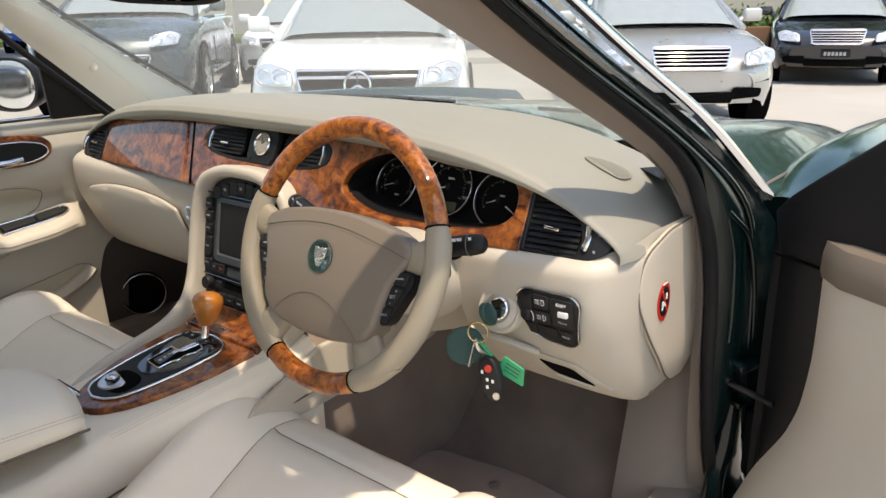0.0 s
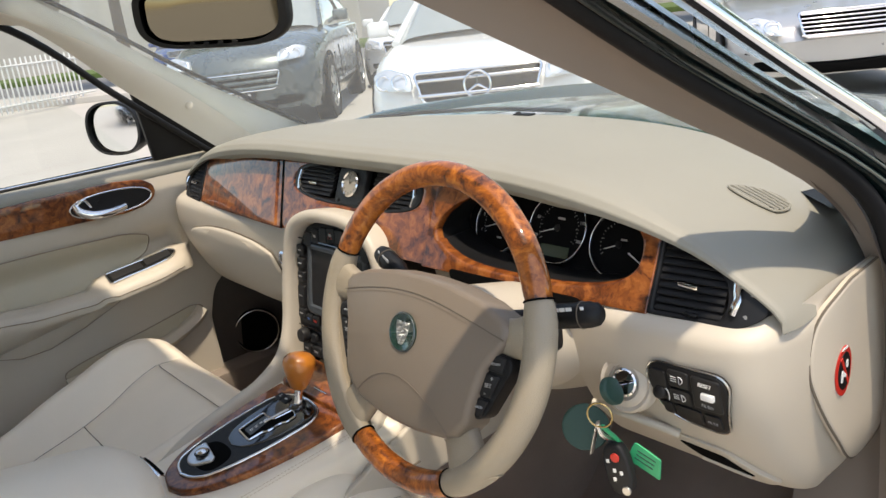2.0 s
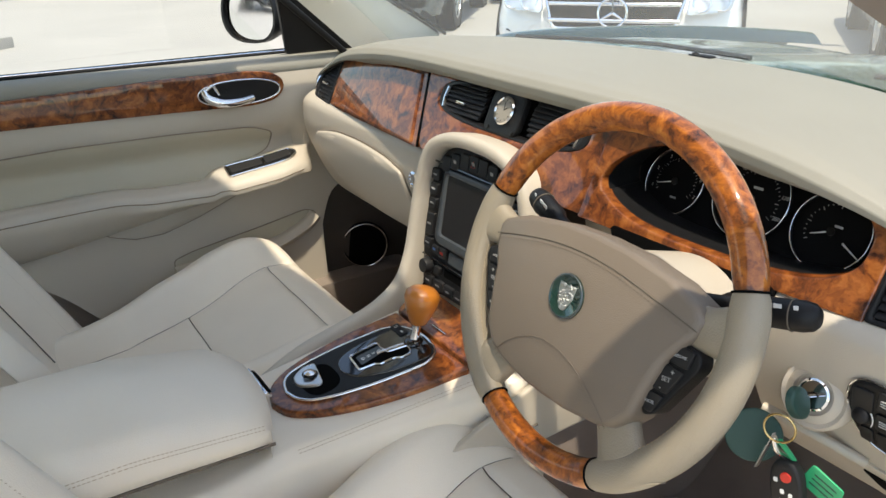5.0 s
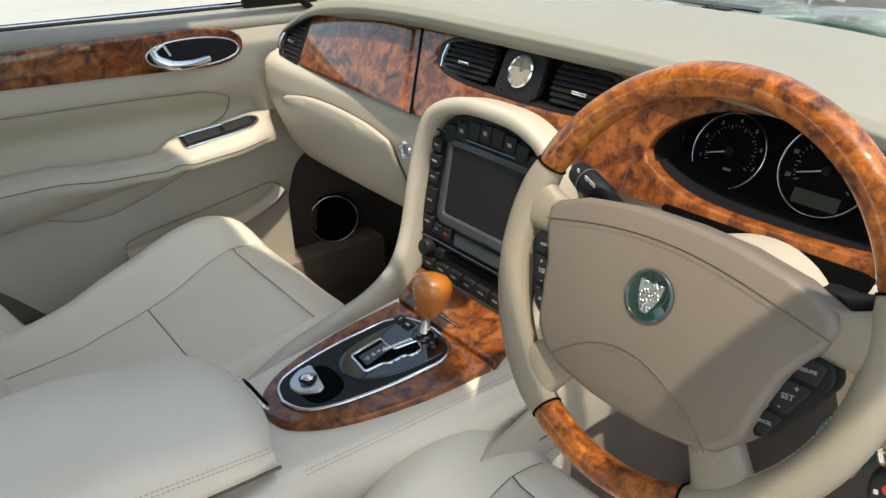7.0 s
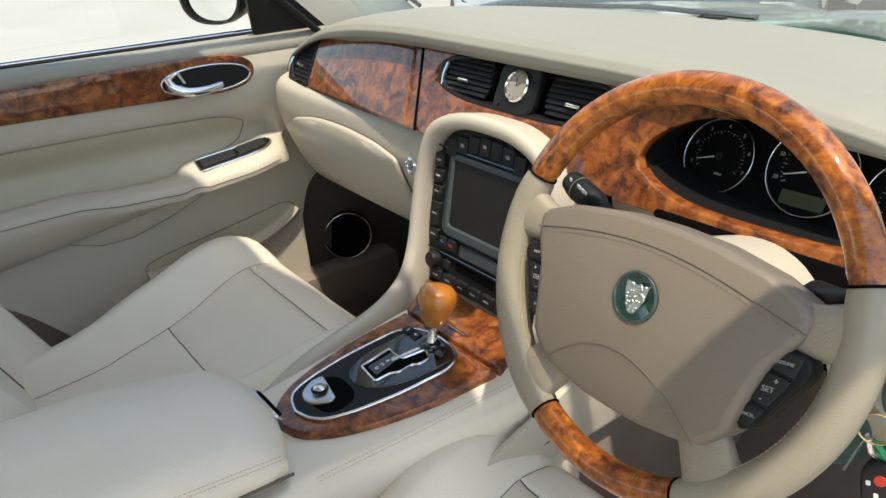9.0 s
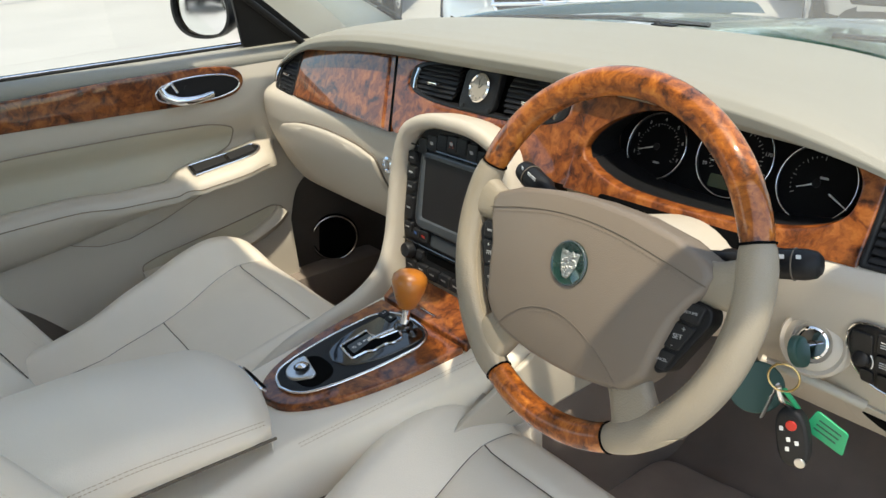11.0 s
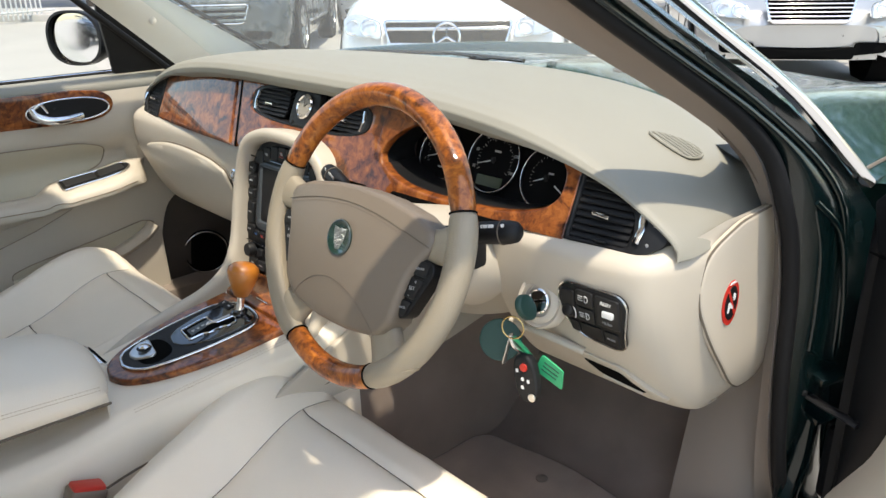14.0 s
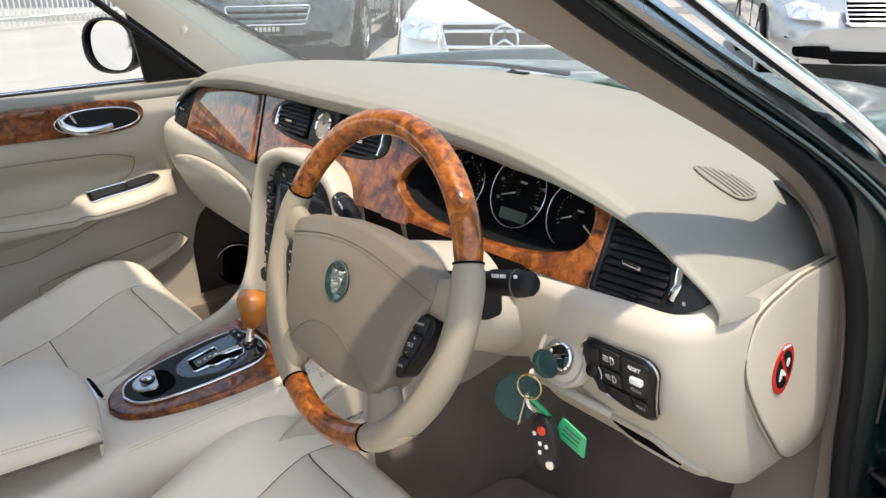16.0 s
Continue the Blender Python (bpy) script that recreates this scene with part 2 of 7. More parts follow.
def rounded(points, r, n=5):
    """A polygon with rounded corners; r may be one radius or one for each corner."""
    out, m = [], len(points)
    for i, q in enumerate(points):
        q = Vector(q)
        a, b = Vector(points[i - 1]) - q, Vector(points[(i + 1) % m]) - q
        rr = min(r[i] if isinstance(r, (list, tuple)) else r, a.length * 0.49, b.length * 0.49)
        p0, p1 = q + a.normalized() * rr, q + b.normalized() * rr
        for k in range(n + 1):
            t = k / n
            out.append(tuple(p0 * (1 - t) ** 2 + q * 2 * t * (1 - t) + p1 * t * t))
    return out


def dense(points, step):
    """The closed outline with more points along its straights."""
    out = []
    for i, q in enumerate(points):
        b = points[(i + 1) % len(points)]
        n = max(1, int(math.dist(q, b) / step))
        out += [(q[0] + (b[0] - q[0]) * k / n, q[1] + (b[1] - q[1]) * k / n) for k in range(n)]
    return out


def plate(outline, put, thick=0.004, edge=0.0015, top=0.0, rings=5, hole=None, bulge=0.0):
    """A plate with rounded edges on a surface: put(a, b, out) gives the place. hole: an inner outline of as many points.
    Its face lies at out = top, its back thick below."""
    n = len(outline)
    cx, cy = sum(p[0] for p in outline) / n, sum(p[1] for p in outline) / n
    bm = bmesh.new()

    def shrink(q, d):
        v = Vector((q[0] - cx, q[1] - cy))
        return (q[0] - v.x / max(v.length, 1e-6) * d, q[1] - v.y / max(v.length, 1e-6) * d)

    loops = []
    if hole:
        loops.append(([q for q in hole], top - thick))
        loops.append(([q for q in hole], top - edge))
        loops.append(([shrink(q, -edge) for q in hole], top))
    for k in range(1, rings):
        t = k / rings
        if hole:
            loops.append(([(h[0] + (q[0] - h[0]) * t, h[1] + (q[1] - h[1]) * t) for h, q in zip(hole, outline)], top + bulge * (1 - t * t)))
        else:
            loops.append(([(cx + (q[0] - cx) * t, cy + (q[1] - cy) * t) for q in outline], top + bulge * (1 - t * t)))
    loops.append(([shrink(q, edge * 1.7) for q in outline], top))
    loops.append(([shrink(q, edge) for q in outline], top - edge * 0.03))
    loops.append(([shrink(q, edge * 0.3) for q in outline], top - edge * 0.3))
    loops.append((outline, top - edge))
    loops.append((outline, top - thick))
    made = [[bm.verts.new(put(a, b, w)) for a, b in pts] for pts, w in loops]
    for a, b in zip(made, made[1:]):
        for k in range(n):
            bm.faces.new((a[k], a[(k + 1) % n], b[(k + 1) % n], b[k]))
    if hole:
        for k in range(n):
            bm.faces.new((made[-1][k], made[-1][(k + 1) % n], made[0][(k + 1) % n], made[0][k]))
    else:
        mid = bm.verts.new(put(cx, cy, top + bulge))
        for k in range(n):
            bm.faces.new((mid, made[0][k], made[0][(k + 1) % n]))
    return bm


def lathe(profile, at, axis, seg=32):
    """A turned piece: (radius, height) pairs about the axis at a place."""
    z = Vector(axis).normalized()
    x = z.orthogonal().normalized()
    y = z.cross(x)
    o = Vector(at)
    bm = bmesh.new()
    rings = [[bm.verts.new(o + z * h + (x * math.cos(2 * math.pi * k / seg) + y * math.sin(2 * math.pi * k / seg)) * max(r, 1e-5)) for k in range(seg)] for r, h in profile]
    for a, b in zip(rings, rings[1:]):
        for k in range(seg):
            bm.faces.new((a[k], a[(k + 1) % seg], b[(k + 1) % seg], b[k]))
    if profile[-1][0] > 1e-4:
        bm.faces.new(rings[-1])
    if profile[0][0] > 1e-4:
        bm.faces.new(rings[0][::-1])
    return bm


def ring(at, axis, radius, wire, seg=40, flat=1.0):
    z = Vector(axis).normalized()
    x = z.orthogonal().normalized()
    y = z.cross(x)
    return tube([Vector(at) + (x * math.cos(2 * math.pi * k / seg) + y * math.sin(2 * math.pi * k / seg)) * radius for k in range(seg)], wire, 8, True, flat, z)


def lettering(name, text, size, m, mat, parent, depth=0.0003):
    """Raised print in the built-in font, turned into a mesh, centred at the pose m."""
    cu = bpy.data.curves.new(name, "FONT")
    cu.body, cu.size, cu.extrude, cu.align_x, cu.align_y = text, size, depth, "CENTER", "CENTER"
    cu.resolution_u = 3
    ob = bpy.data.objects.new(name, cu)
    scene.collection.objects.link(ob)
    me = bpy.data.meshes.new_from_object(ob.evaluated_get(bpy.context.evaluated_depsgraph_get()))
    bpy.data.objects.remove(ob)
    me.transform(m)
    return part(name, me, mat, parent)


def stitches(name, path, normals, parent, pitch=0.005, mat=None):
    """A row of thread stitches along a path, as one part."""
    path = [Vector(p) for p in path]
    verts, faces = [], []
    for i in range(len(path) - 1):
        a, b = path[i], path[i + 1]
        n = max(1, int((b - a).length / pitch))
        o = Vector(normals[min(i, len(normals) - 1)]).normalized()
        s = (b - a).normalized().cross(o) * 0.0005
        for k in range(n):
            p, q = a.lerp(b, (k + 0.15) / n), a.lerp(b, (k + 0.8) / n)
            m = (p + q) / 2 + o * 0.0008
            c = len(verts)
            verts += [p - s, p + s, m + s, m - s, q - s, q + s]
            faces += [(c, c + 1, c + 2, c + 3), (c + 3, c + 2, c + 5, c + 4)]
    return part(name, mesh_of(name, verts, faces), mat or THREAD, parent)


# ---- car shell: body, pillars, glass ----
FLOOR_Z = 0.25
car_body = thing("car_body", "dark green saloon car body with chrome window strip, parked", "car", kind="structure")


# right-hand A-pillar: trim, seal, painted frame and chrome strip, each a long bent bar down to the sill
TRIM_IN = [(0.45, -0.70, 1.375), (0.516, -0.512, 1.30), (0.60, -0.18, 1.125), (0.68, 0.135, 0.955), (0.722, 0.20, 0.86), (0.735, 0.235, 0.75), (0.737, 0.25, 0.60), (0.735, 0.27, 0.45), (0.73, 0.32, 0.30)]
SEAL = [(0.545, -0.70, 1.375), (0.598, -0.43, 1.30), (0.66, -0.135, 1.12), (0.722, 0.115, 0.965), (0.752, 0.172, 0.86), (0.761, 0.20, 0.75), (0.763, 0.215, 0.60), (0.765, 0.25, 0.45), (0.77, 0.31, 0.32)]


def band(name, a, b, mat, parent, dip=0.0, thick=0.012, n=40, label=""):
    """A bent strip between two edge lines, with a back of some thickness and a rounded belly."""
    pa, pb = spline(a, n), spline(b, n)

    def f(u, v):
        i = min(n, int(round(u * n)))
        p, q = pa[i], pb[i]
        d = (pa[min(i + 1, n)] - pa[max(i - 1, 0)]).normalized()
        o = d.cross(q - p).normalized()
        if v <= 0.8:
            t = v / 0.8
            return p.lerp(q, t) + o * (dip * math.sin(math.pi * t))
        return q.lerp(p, (v - 0.8) / 0.2) - o * thick * math.sin(math.pi * (v - 0.8) / 0.2)
    return part(name, grid(f, n, 20), mat, parent, label)


# darker than the matching left trim: its shaded side is put into the colour
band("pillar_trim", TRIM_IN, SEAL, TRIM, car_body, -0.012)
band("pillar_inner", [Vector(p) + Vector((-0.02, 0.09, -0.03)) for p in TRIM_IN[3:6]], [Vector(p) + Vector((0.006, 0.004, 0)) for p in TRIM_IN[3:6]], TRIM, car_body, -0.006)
seal_path = spline([Vector(p) + Vector((0.012, 0.008, 0.0)) for p in SEAL], 48)
part("door_seal", tube(seal_path, 0.0105, 10), RUBBER, car_body, "black rubber door seal")
JAMB_IN = [Vector(p) + Vector((0.014, 0.018, 0)) for p in SEAL]
JAMB_MID = [(0.578, -0.70, 1.395), (0.636, -0.42, 1.305), (0.690, -0.10, 1.118), (0.748, 0.145, 0.975), (0.796, 0.250, 0.87), (0.805, 0.285, 0.75), (0.805, 0.31, 0.60), (0.805, 0.345, 0.45), (0.81, 0.40, 0.30)]
JAMB_OUT = [(0.605, -0.70, 1.405), (0.664, -0.36, 1.265), (0.709, -0.03, 1.093), (0.752, 0.178, 0.984), (0.792, 0.335, 0.862), (0.832, 0.40, 0.75), (0.84, 0.42, 0.60), (0.845, 0.44, 0.45), (0.85, 0.48, 0.30)]
# jamb and flange carry their shade in the darker green
band("door_jamb", JAMB_IN, JAMB_MID, JAMBSHADE, car_body, 0.012)
band("jamb_flange", JAMB_MID, JAMB_OUT, JAMBSHADE, car_body, -0.006)
part("jamb_bead", tube(spline([Vector(p) + Vector((0.002, -0.004, 0.002)) for p in JAMB_MID], 48), 0.005, 8), JAMBSHADE, car_body)
CHROME_LINE = [(0.615, -0.70, 1.42), (0.675, -0.34, 1.27), (0.72, -0.01, 1.10), (0.755, 0.18, 0.995), (0.797, 0.345, 0.868)]
cp = spline(CHROME_LINE, 30)
part("chrome_strip", sweep(cp, [(0.75, 0.35, 0.6)] * 31, [(-0.013, 0), (-0.011, 0.006), (-0.004, 0.010), (0.004, 0.010), (0.011, 0.006), (0.013, 0), (0.0, -0.008)]), CHROME, car_body, "bright chrome window strip")
part("frame_strip", sweep(spline([Vector(p) + Vector((-0.018, -0.022, -0.010)) for p in CHROME_LINE[:4]], 30), [(0.75, 0.0, 0.6)] * 31, [(-0.015, 0), (-0.013, 0.005), (0.013, 0.005), (0.015, 0), (0, -0.006)]), ALU, car_body, "satin metal inner strip")

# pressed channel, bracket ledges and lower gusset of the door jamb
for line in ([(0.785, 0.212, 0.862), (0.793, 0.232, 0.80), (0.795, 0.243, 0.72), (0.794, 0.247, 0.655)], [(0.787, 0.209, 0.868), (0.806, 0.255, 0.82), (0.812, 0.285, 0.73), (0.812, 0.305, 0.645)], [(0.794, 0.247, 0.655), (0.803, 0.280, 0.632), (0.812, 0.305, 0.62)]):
    part("jamb_rib", tube(spline(line, 16), 0.0045, 8), JAMBSHADE, car_body, "pressed green jamb rib")
part("jamb_ledge", rbox((0.055, 0.05, 0.012), 0.004, pose(0.800, 0.285, 0.612, 0, 8, -20)), JAMBSHADE, car_body)
part("jamb_ledge", rbox((0.055, 0.05, 0.010), 0.004, pose(0.800, 0.290, 0.548, 0, 8, -20)), JAMBSHADE, car_body)
part("jamb_gusset", sweep(spline([(0.797, 0.275, 0.54), (0.795, 0.275, 0.47), (0.788, 0.268, 0.40), (0.785, 0.27, 0.33)], 14), [(0.3, -1, 0)] * 15, [(-0.016, -0.01), (-0.015, 0.006), (-0.010, 0.010), (-0.006, 0.003), (0.006, 0.003), (0.010, 0.010), (0.015, 0.006), (0.016, -0.01)]), JAMBSHADE, car_body, "pressed gusset in green darkened for shade")
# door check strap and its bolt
part("check_bracket", rbox((0.03, 0.055, 0.10), 0.008, pose(0.788, 0.318, 0.59, 0, 0, -15)), JAMBSHADE, car_body)
part("check_bolt", lathe([(0.010, 0), (0.010, 0.006), (0.006, 0.007), (0.006, 0.014), (0.004, 0.016)], (0.786, 0.268, 0.585), (0.5, -0.85, 0), 12), BLACK, car_body)
part("check_strap", tube([(0.788, 0.270, 0.578), (0.815, 0.258, 0.577), (0.850, 0.246, 0.577), (0.872, 0.240, 0.575)], 0.008, 8, flat=0.5), BLACK, car_body, "black door check strap")

# left-hand A-pillar, headlining and screen header
L_UP = [(-0.49, -0.62, 1.40), (-0.552, -0.301, 1.30), (-0.64, 0.03, 1.105), (-0.735, 0.315, 0.955), (-0.79, 0.40, 0.915)]
L_LOW = [(-0.575, -0.62, 1.375), (-0.615, -0.293, 1.25), (-0.665, -0.09, 1.085), (-0.712, 0.105, 0.925), (-0.735, 0.17, 0.87)]
# paler than the right pillar's trim, with daylight put into the colour
band("left_pillar_trim", L_UP, L_LOW, LINING, car_body, -0.016, label="pillar trim, daylight put into its pale tone")
part("airbag_cap", lathe([(0.009, 0), (0.009, 0.003), (0.006, 0.0045), (0.0, 0.005)], (-0.660, 0.045, 1.03), (0.75, -0.6, 0.1), 20), LINING, car_body)
part("screen_seal", tube(spline([Vector(p) + Vector((0.004, 0.012, 0.004)) for p in L_UP], 30), 0.005, 8), BLACK, car_body, "black windscreen seal")
part("left_frame", tube(spline([Vector(p) + Vector((-0.035, -0.006, -0.010)) for p in L_LOW], 30), 0.008, 8), BLACK, car_body)


def roof(u, v):
    x = (u - 0.5) * 2
    y = -0.39 - v * 1.94 + 0.12 * (1 - x * x) * (1 - v)
    w = 0.52 + 0.06 * min(1, v * 4)
    return (x * w, y, 1.315 + 0.06 * (1 - abs(x) ** 2.5) + 0.05 * math.sin(math.pi * min(1, v * 1.2)))


part("left_cant_rail", sweep([(-0.60, -0.20, 1.265), (-0.615, -0.5, 1.315), (-0.63, -1.2, 1.345), (-0.62, -2.2, 1.32)], [(-0.6, 0, 0.8)] * 4, [(-0.055, -0.01), (-0.05, 0.012), (0.0, 0.02), (0.05, 0.012), (0.055, -0.01), (0, -0.02)]), LINING, car_body, "cream-lined roof side rail")
part("headlining", grid(roof, 24, 24), LINING, car_body)
part("roof_skin", grid(lambda u, v: Vector(roof(u, v)) * 1 + Vector(((u - 0.5) * 0.20, 0.02, 0.035)), 24, 24), GREEN, car_body)


def screen(u, v):
    """The windscreen: u across, v from base to header."""
    x = (u - 0.5) * 2
    bx, tx = 0.715, 0.50
    by, ty = 0.53 - 0.32 * x * x, -0.27 - 0.16 * x * x
    bz, tz = 0.945 - 0.02 * x * x, 1.345 - 0.04 * x * x
    s = math.sin(math.pi * v)
    return Vector((x * (bx + (tx - bx) * v), by + (ty - by) * v + 0.03 * s, bz + (tz - bz) * v + 0.025 * s))


ws = part("windscreen", grid(screen, 24, 12), SCREENGLASS, car_body, "clear raked windscreen with light haze")
ws.visible_shadow = False

# bonnet, wings, scuttle
def bonnet(u, v):
    x = (u - 0.5) * 2
    y = 0.47 - 0.12 * x * x + v * (1.34 + 0.09 * x * x)
    z = 0.925 - 0.14 * v ** 1.7 - 0.05 * abs(x) ** 3
    ridge = 0.022 * math.exp(-((abs(x) - 0.72) / 0.13) ** 2) + 0.016 * math.exp(-(x / 0.25) ** 2)
    return (x * (0.80 - 0.05 * v), y, z - 0.012 + ridge - 0.20 * max(0, v - 0.93))


part("bonnet", grid(bonnet, 40, 30), GREEN, car_body, "glossy dark green bonnet")


def wing(u, v):
    """The right-hand front wing, from the bonnet shut line over the crest and down."""
    y = 0.37 + u * 1.58
    prof = spline([(0.755, 0, 0.868), (0.80, 0, 0.905), (0.86, 0, 0.895), (0.905, 0, 0.82), (0.915, 0, 0.60), (0.90, 0, 0.35)], 20)
    p = prof[min(20, int(round(v * 20)))]
    return (p.x - 0.05 * u, y, p.z - 0.10 * u ** 2 - 0.045 * math.exp(-(u / 0.12) ** 2) * (p.z > 0.8))


part("right_wing", grid(wing, 30, 20), GREEN, car_body, "dark green front wing with rounded crest")
part("left_wing", grid(lambda u, v: (lambda p: (-p[0], p[1], p[2]))(wing(u, v)), 30, 20), GREEN, car_body)
part("front_panel", rbox((1.6, 0.1, 0.5), 0.04, (0, 1.83, 0.45)), GREEN, car_body)
part("bonnet_gap", tube([bonnet(0.985, k / 20)[:2] + (bonnet(0.985, k / 20)[2] + 0.001,) for k in range(20)], 0.003, 6), SEAM, car_body)
part("scuttle_grille", grid(lambda u, v: Vector(screen(u, 0)) + Vector((0, -0.02 + v * 0.09, -0.028 - 0.012 * v)), 30, 2), BLACK, car_body)
for side, reach in ((-1, 0.62), (1, 0.55)):
    w = tube([(side * 0.12 + 0.1, 0.60, 0.935), (side * 0.3 + 0.05, 0.60, 0.935), (side * 0.5 + 0.05, 0.55, 0.930), (side * reach + 0.03, 0.49, 0.925)], 0.007, 8, flat=0.7)
    part("wiper", w, BLACK, car_body, "black wiper arm and blade")

# floor pan, sills, firewall, rear closing panels
part("floor_pan", rbox((1.56, 2.6, 0.06), 0.01, (0, -0.75, FLOOR_Z - 0.045)), BLACK, car_body)
part("firewall", grid(lambda u, v: (-0.68 + 1.34 * u, 0.42 + 0.10 * math.sin(math.pi * v * 0.5), 0.24 + 0.60 * v), 8, 8), CARPET, car_body)


def carpet(u, v):
    x, y = 0.10 + 0.63 * u, -0.55 + 1.0 * v
    z = FLOOR_Z - 0.005 + 0.20 * max(0, (y - 0.26) / 0.19) ** 1.5 + 0.004 * noise.noise(Vector((x * 9, y * 9, 0)))
    return (x, y, z + 0.05 * max(0, (0.17 - x) / 0.07) + 0.03 * max(0, (x - 0.68) / 0.05))


part("driver_carpet", grid(carpet, 40, 50), CARPET, car_body, "taupe pile carpet")
# mirror of the driver's carpet, in the tone darkened for shade
part("passenger_carpet", grid(lambda u, v: (lambda p: (-p[0], p[1], p[2]))(carpet(u, v)), 20, 30), SHADECARPET, car_body)
mat_edge = thing("floor_mat", "taupe carpet floor mat with bound edge", "floor mat")
# carpet tone raised: light from the open door is put into the mat's colour
LITMATPILE = material("lit_mat_pile", (0.40, 0.305, 0.245), 0.95, var=0.3, scale=14, grain=1.0, grain_scale=900, sheen=0.3)
part("mat_body", plate(dense(rounded([(0.20, -0.42), (0.66, -0.42), (0.655, 0.235), (0.40, 0.255), (0.215, 0.225)], 0.04), 0.02), lambda a, b, w: (a, b, FLOOR_Z + 0.010 + w + 0.003 * noise.noise(Vector((a * 12, b * 12, 3)))), 0.010, 0.004, rings=14), LITMATPILE, mat_edge)
part("mat_stud", lathe([(0.011, 0), (0.011, 0.003), (0.008, 0.005), (0.0, 0.006)], (0.395, 0.191, FLOOR_Z + 0.008), (0, 0, 1), 20), TRIM, mat_edge)
part("kick_panel", grid(lambda u, v: (0.752 - 0.145 * u, 0.315 + (0.255 - 0.315) * u + (0.31 * u) * max(0, 0.07 + 0.30 * v - 0.07) - 0.012 * math.sin(math.pi * u), 0.25 + 0.35 * v), 14, 10), TRIM, car_body, "taupe kick panel")
part("sill_trim", sweep([(0.735, 0.36, 0.33), (0.735, 0.10, 0.315), (0.735, -0.3, 0.31), (0.735, -1.3, 0.31)], [(0, 0, 1)] * 4, [(-0.026, -0.06), (-0.022, -0.006), (-0.006, 0.008), (0.05, 0.004), (0.06, -0.06)]), TRIM, car_body)
part("sill_trim", rbox((0.10, 1.6, 0.14), 0.02, (-0.745, -0.55, 0.29)), TRIM, car_body)
part("side_lining", rbox((0.012, 1.5, 0.40), 0.004, (-0.80, -0.75, 0.48)), TRIM, car_body)
part("outer_sill", sweep([(0.82, 0.44, 0.28), (0.82, -1.3, 0.28)], [(0, 0, 1)] * 2, [(-0.05, -0.12), (-0.05, 0.02), (0.03, 0.015), (0.06, -0.02), (0.05, -0.12)]), GREEN, car_body)
part("rear_seat_back", rbox((1.35, 0.20, 0.55), 0.06, pose(0, -1.95, 0.62, 15)), SEAT, car_body)
part("b_pillar", sweep([(0.76, -1.12, 0.3), (0.76, -1.10, 0.9), (0.60, -1.05, 1.37)], [(-1, 0, 0)] * 3, [(-0.05, 0), (-0.04, 0.03), (0.04, 0.03), (0.05, 0)]), TRIM, car_body)
part("b_pillar", sweep([(-0.76, -1.12, 0.3), (-0.76, -1.10, 0.9), (-0.60, -1.05, 1.37)], [(1, 0, 0)] * 3, [(-0.05, 0), (-0.04, 0.03), (0.04, 0.03), (0.05, 0)]), TRIM, car_body)


# ---- dashboard ----
def face(x, z):
    return 0.45 * (z - 0.92) + 0.085 * x * x + 6.0 * max(0.0, abs(x) - 0.66) ** 2


def on_face(x, z, w):
    return (x, face(x, z) - w, z)


def rim_line(t):
    """The fascia's upper outline; t from -1 (passenger end) to 1 (driver end)."""
    a = t * math.pi / 2
    s, c = math.sin(a), math.cos(a)
    return Vector((0.720 * math.copysign(abs(s) ** (2 / 3.2), s), 0.825 + 0.132 * abs(c) ** (2 / 1.6)))


dashboard = thing("dashboard", "cream and taupe leather dashboard with burr walnut fascia", "dashboard")
NU = 120
ts = np.linspace(-0.999, 0.999, 4001)
pts = [rim_line(t) for t in ts]
acc = [0.0]
for p, q in zip(pts, pts[1:]):
    acc.append(acc[-1] + (q - p).length)
outline_top = [pts[int(np.searchsorted(acc, acc[-1] * k / NU))] if k < NU else pts[-1] for k in range(NU + 1)]
normals_top = []
for k in range(NU + 1):
    d = outline_top[min(k + 1, NU)] - outline_top[max(k - 1, 0)]
    normals_top.append(Vector((-d.y, d.x)).normalized())
PAD_PROFILE = [(-0.014, 0.004), (-0.011, 0.016), (-0.003, 0.024), (0.008, 0.025), (0.017, 0.017), (0.023, 0.0), (0.027, -0.04), (0.028, -0.08), (0.028, -0.12)]


def pad(u, v):
    k = int(round(u * NU))
    c, nrm = outline_top[k], normals_top[k]
    e = min(1, max(0, (abs(c.x) - 0.48) / 0.22))
    slim = 1 - 0.72 * e * e * (3 - 2 * e)
    m = len(PAD_PROFILE) - 1
    s = v * 1.6
    if s <= 1:
        i = min(int(s * m), m - 1)
        f = s * m - i
        o = (PAD_PROFILE[i][0] * (1 - f) + PAD_PROFILE[i + 1][0] * f) * slim
        w = (PAD_PROFILE[i][1] * (1 - f) + PAD_PROFILE[i + 1][1] * f)
        w = w * slim if w > 0 else w
        o = o * (1 - min(1, max(0, (abs(c.x) - 0.44) / 0.11))) if o < 0 else o
        y = face(c.x, c.y) - w
    else:
        f = (s - 1) / 0.6
        y0 = face(c.x, c.y) + 0.12
        y1 = 0.52 - 0.40 * c.x * c.x
        y = y0 + (max(y1, y0 + 0.02) - y0) * f
        o = (0.028 - 0.045 * f ** 1.5) * slim
    x, z = c.x + nrm.x * o, c.y + nrm.y * o
    lim = curve1([(-0.06, 0.680), (0.0, 0.704), (0.022, 0.722), (0.06, 0.731), (0.12, 0.734), (0.24, 0.735)], min(0.24, max(-0.06, y))) + 0.25 * max(0, z - 0.85)
    return (max(-lim, min(lim, x)), y, z)


part("upper_pad", grid(pad, NU, 64), PAD, dashboard, "matt grey-beige leather dash top")


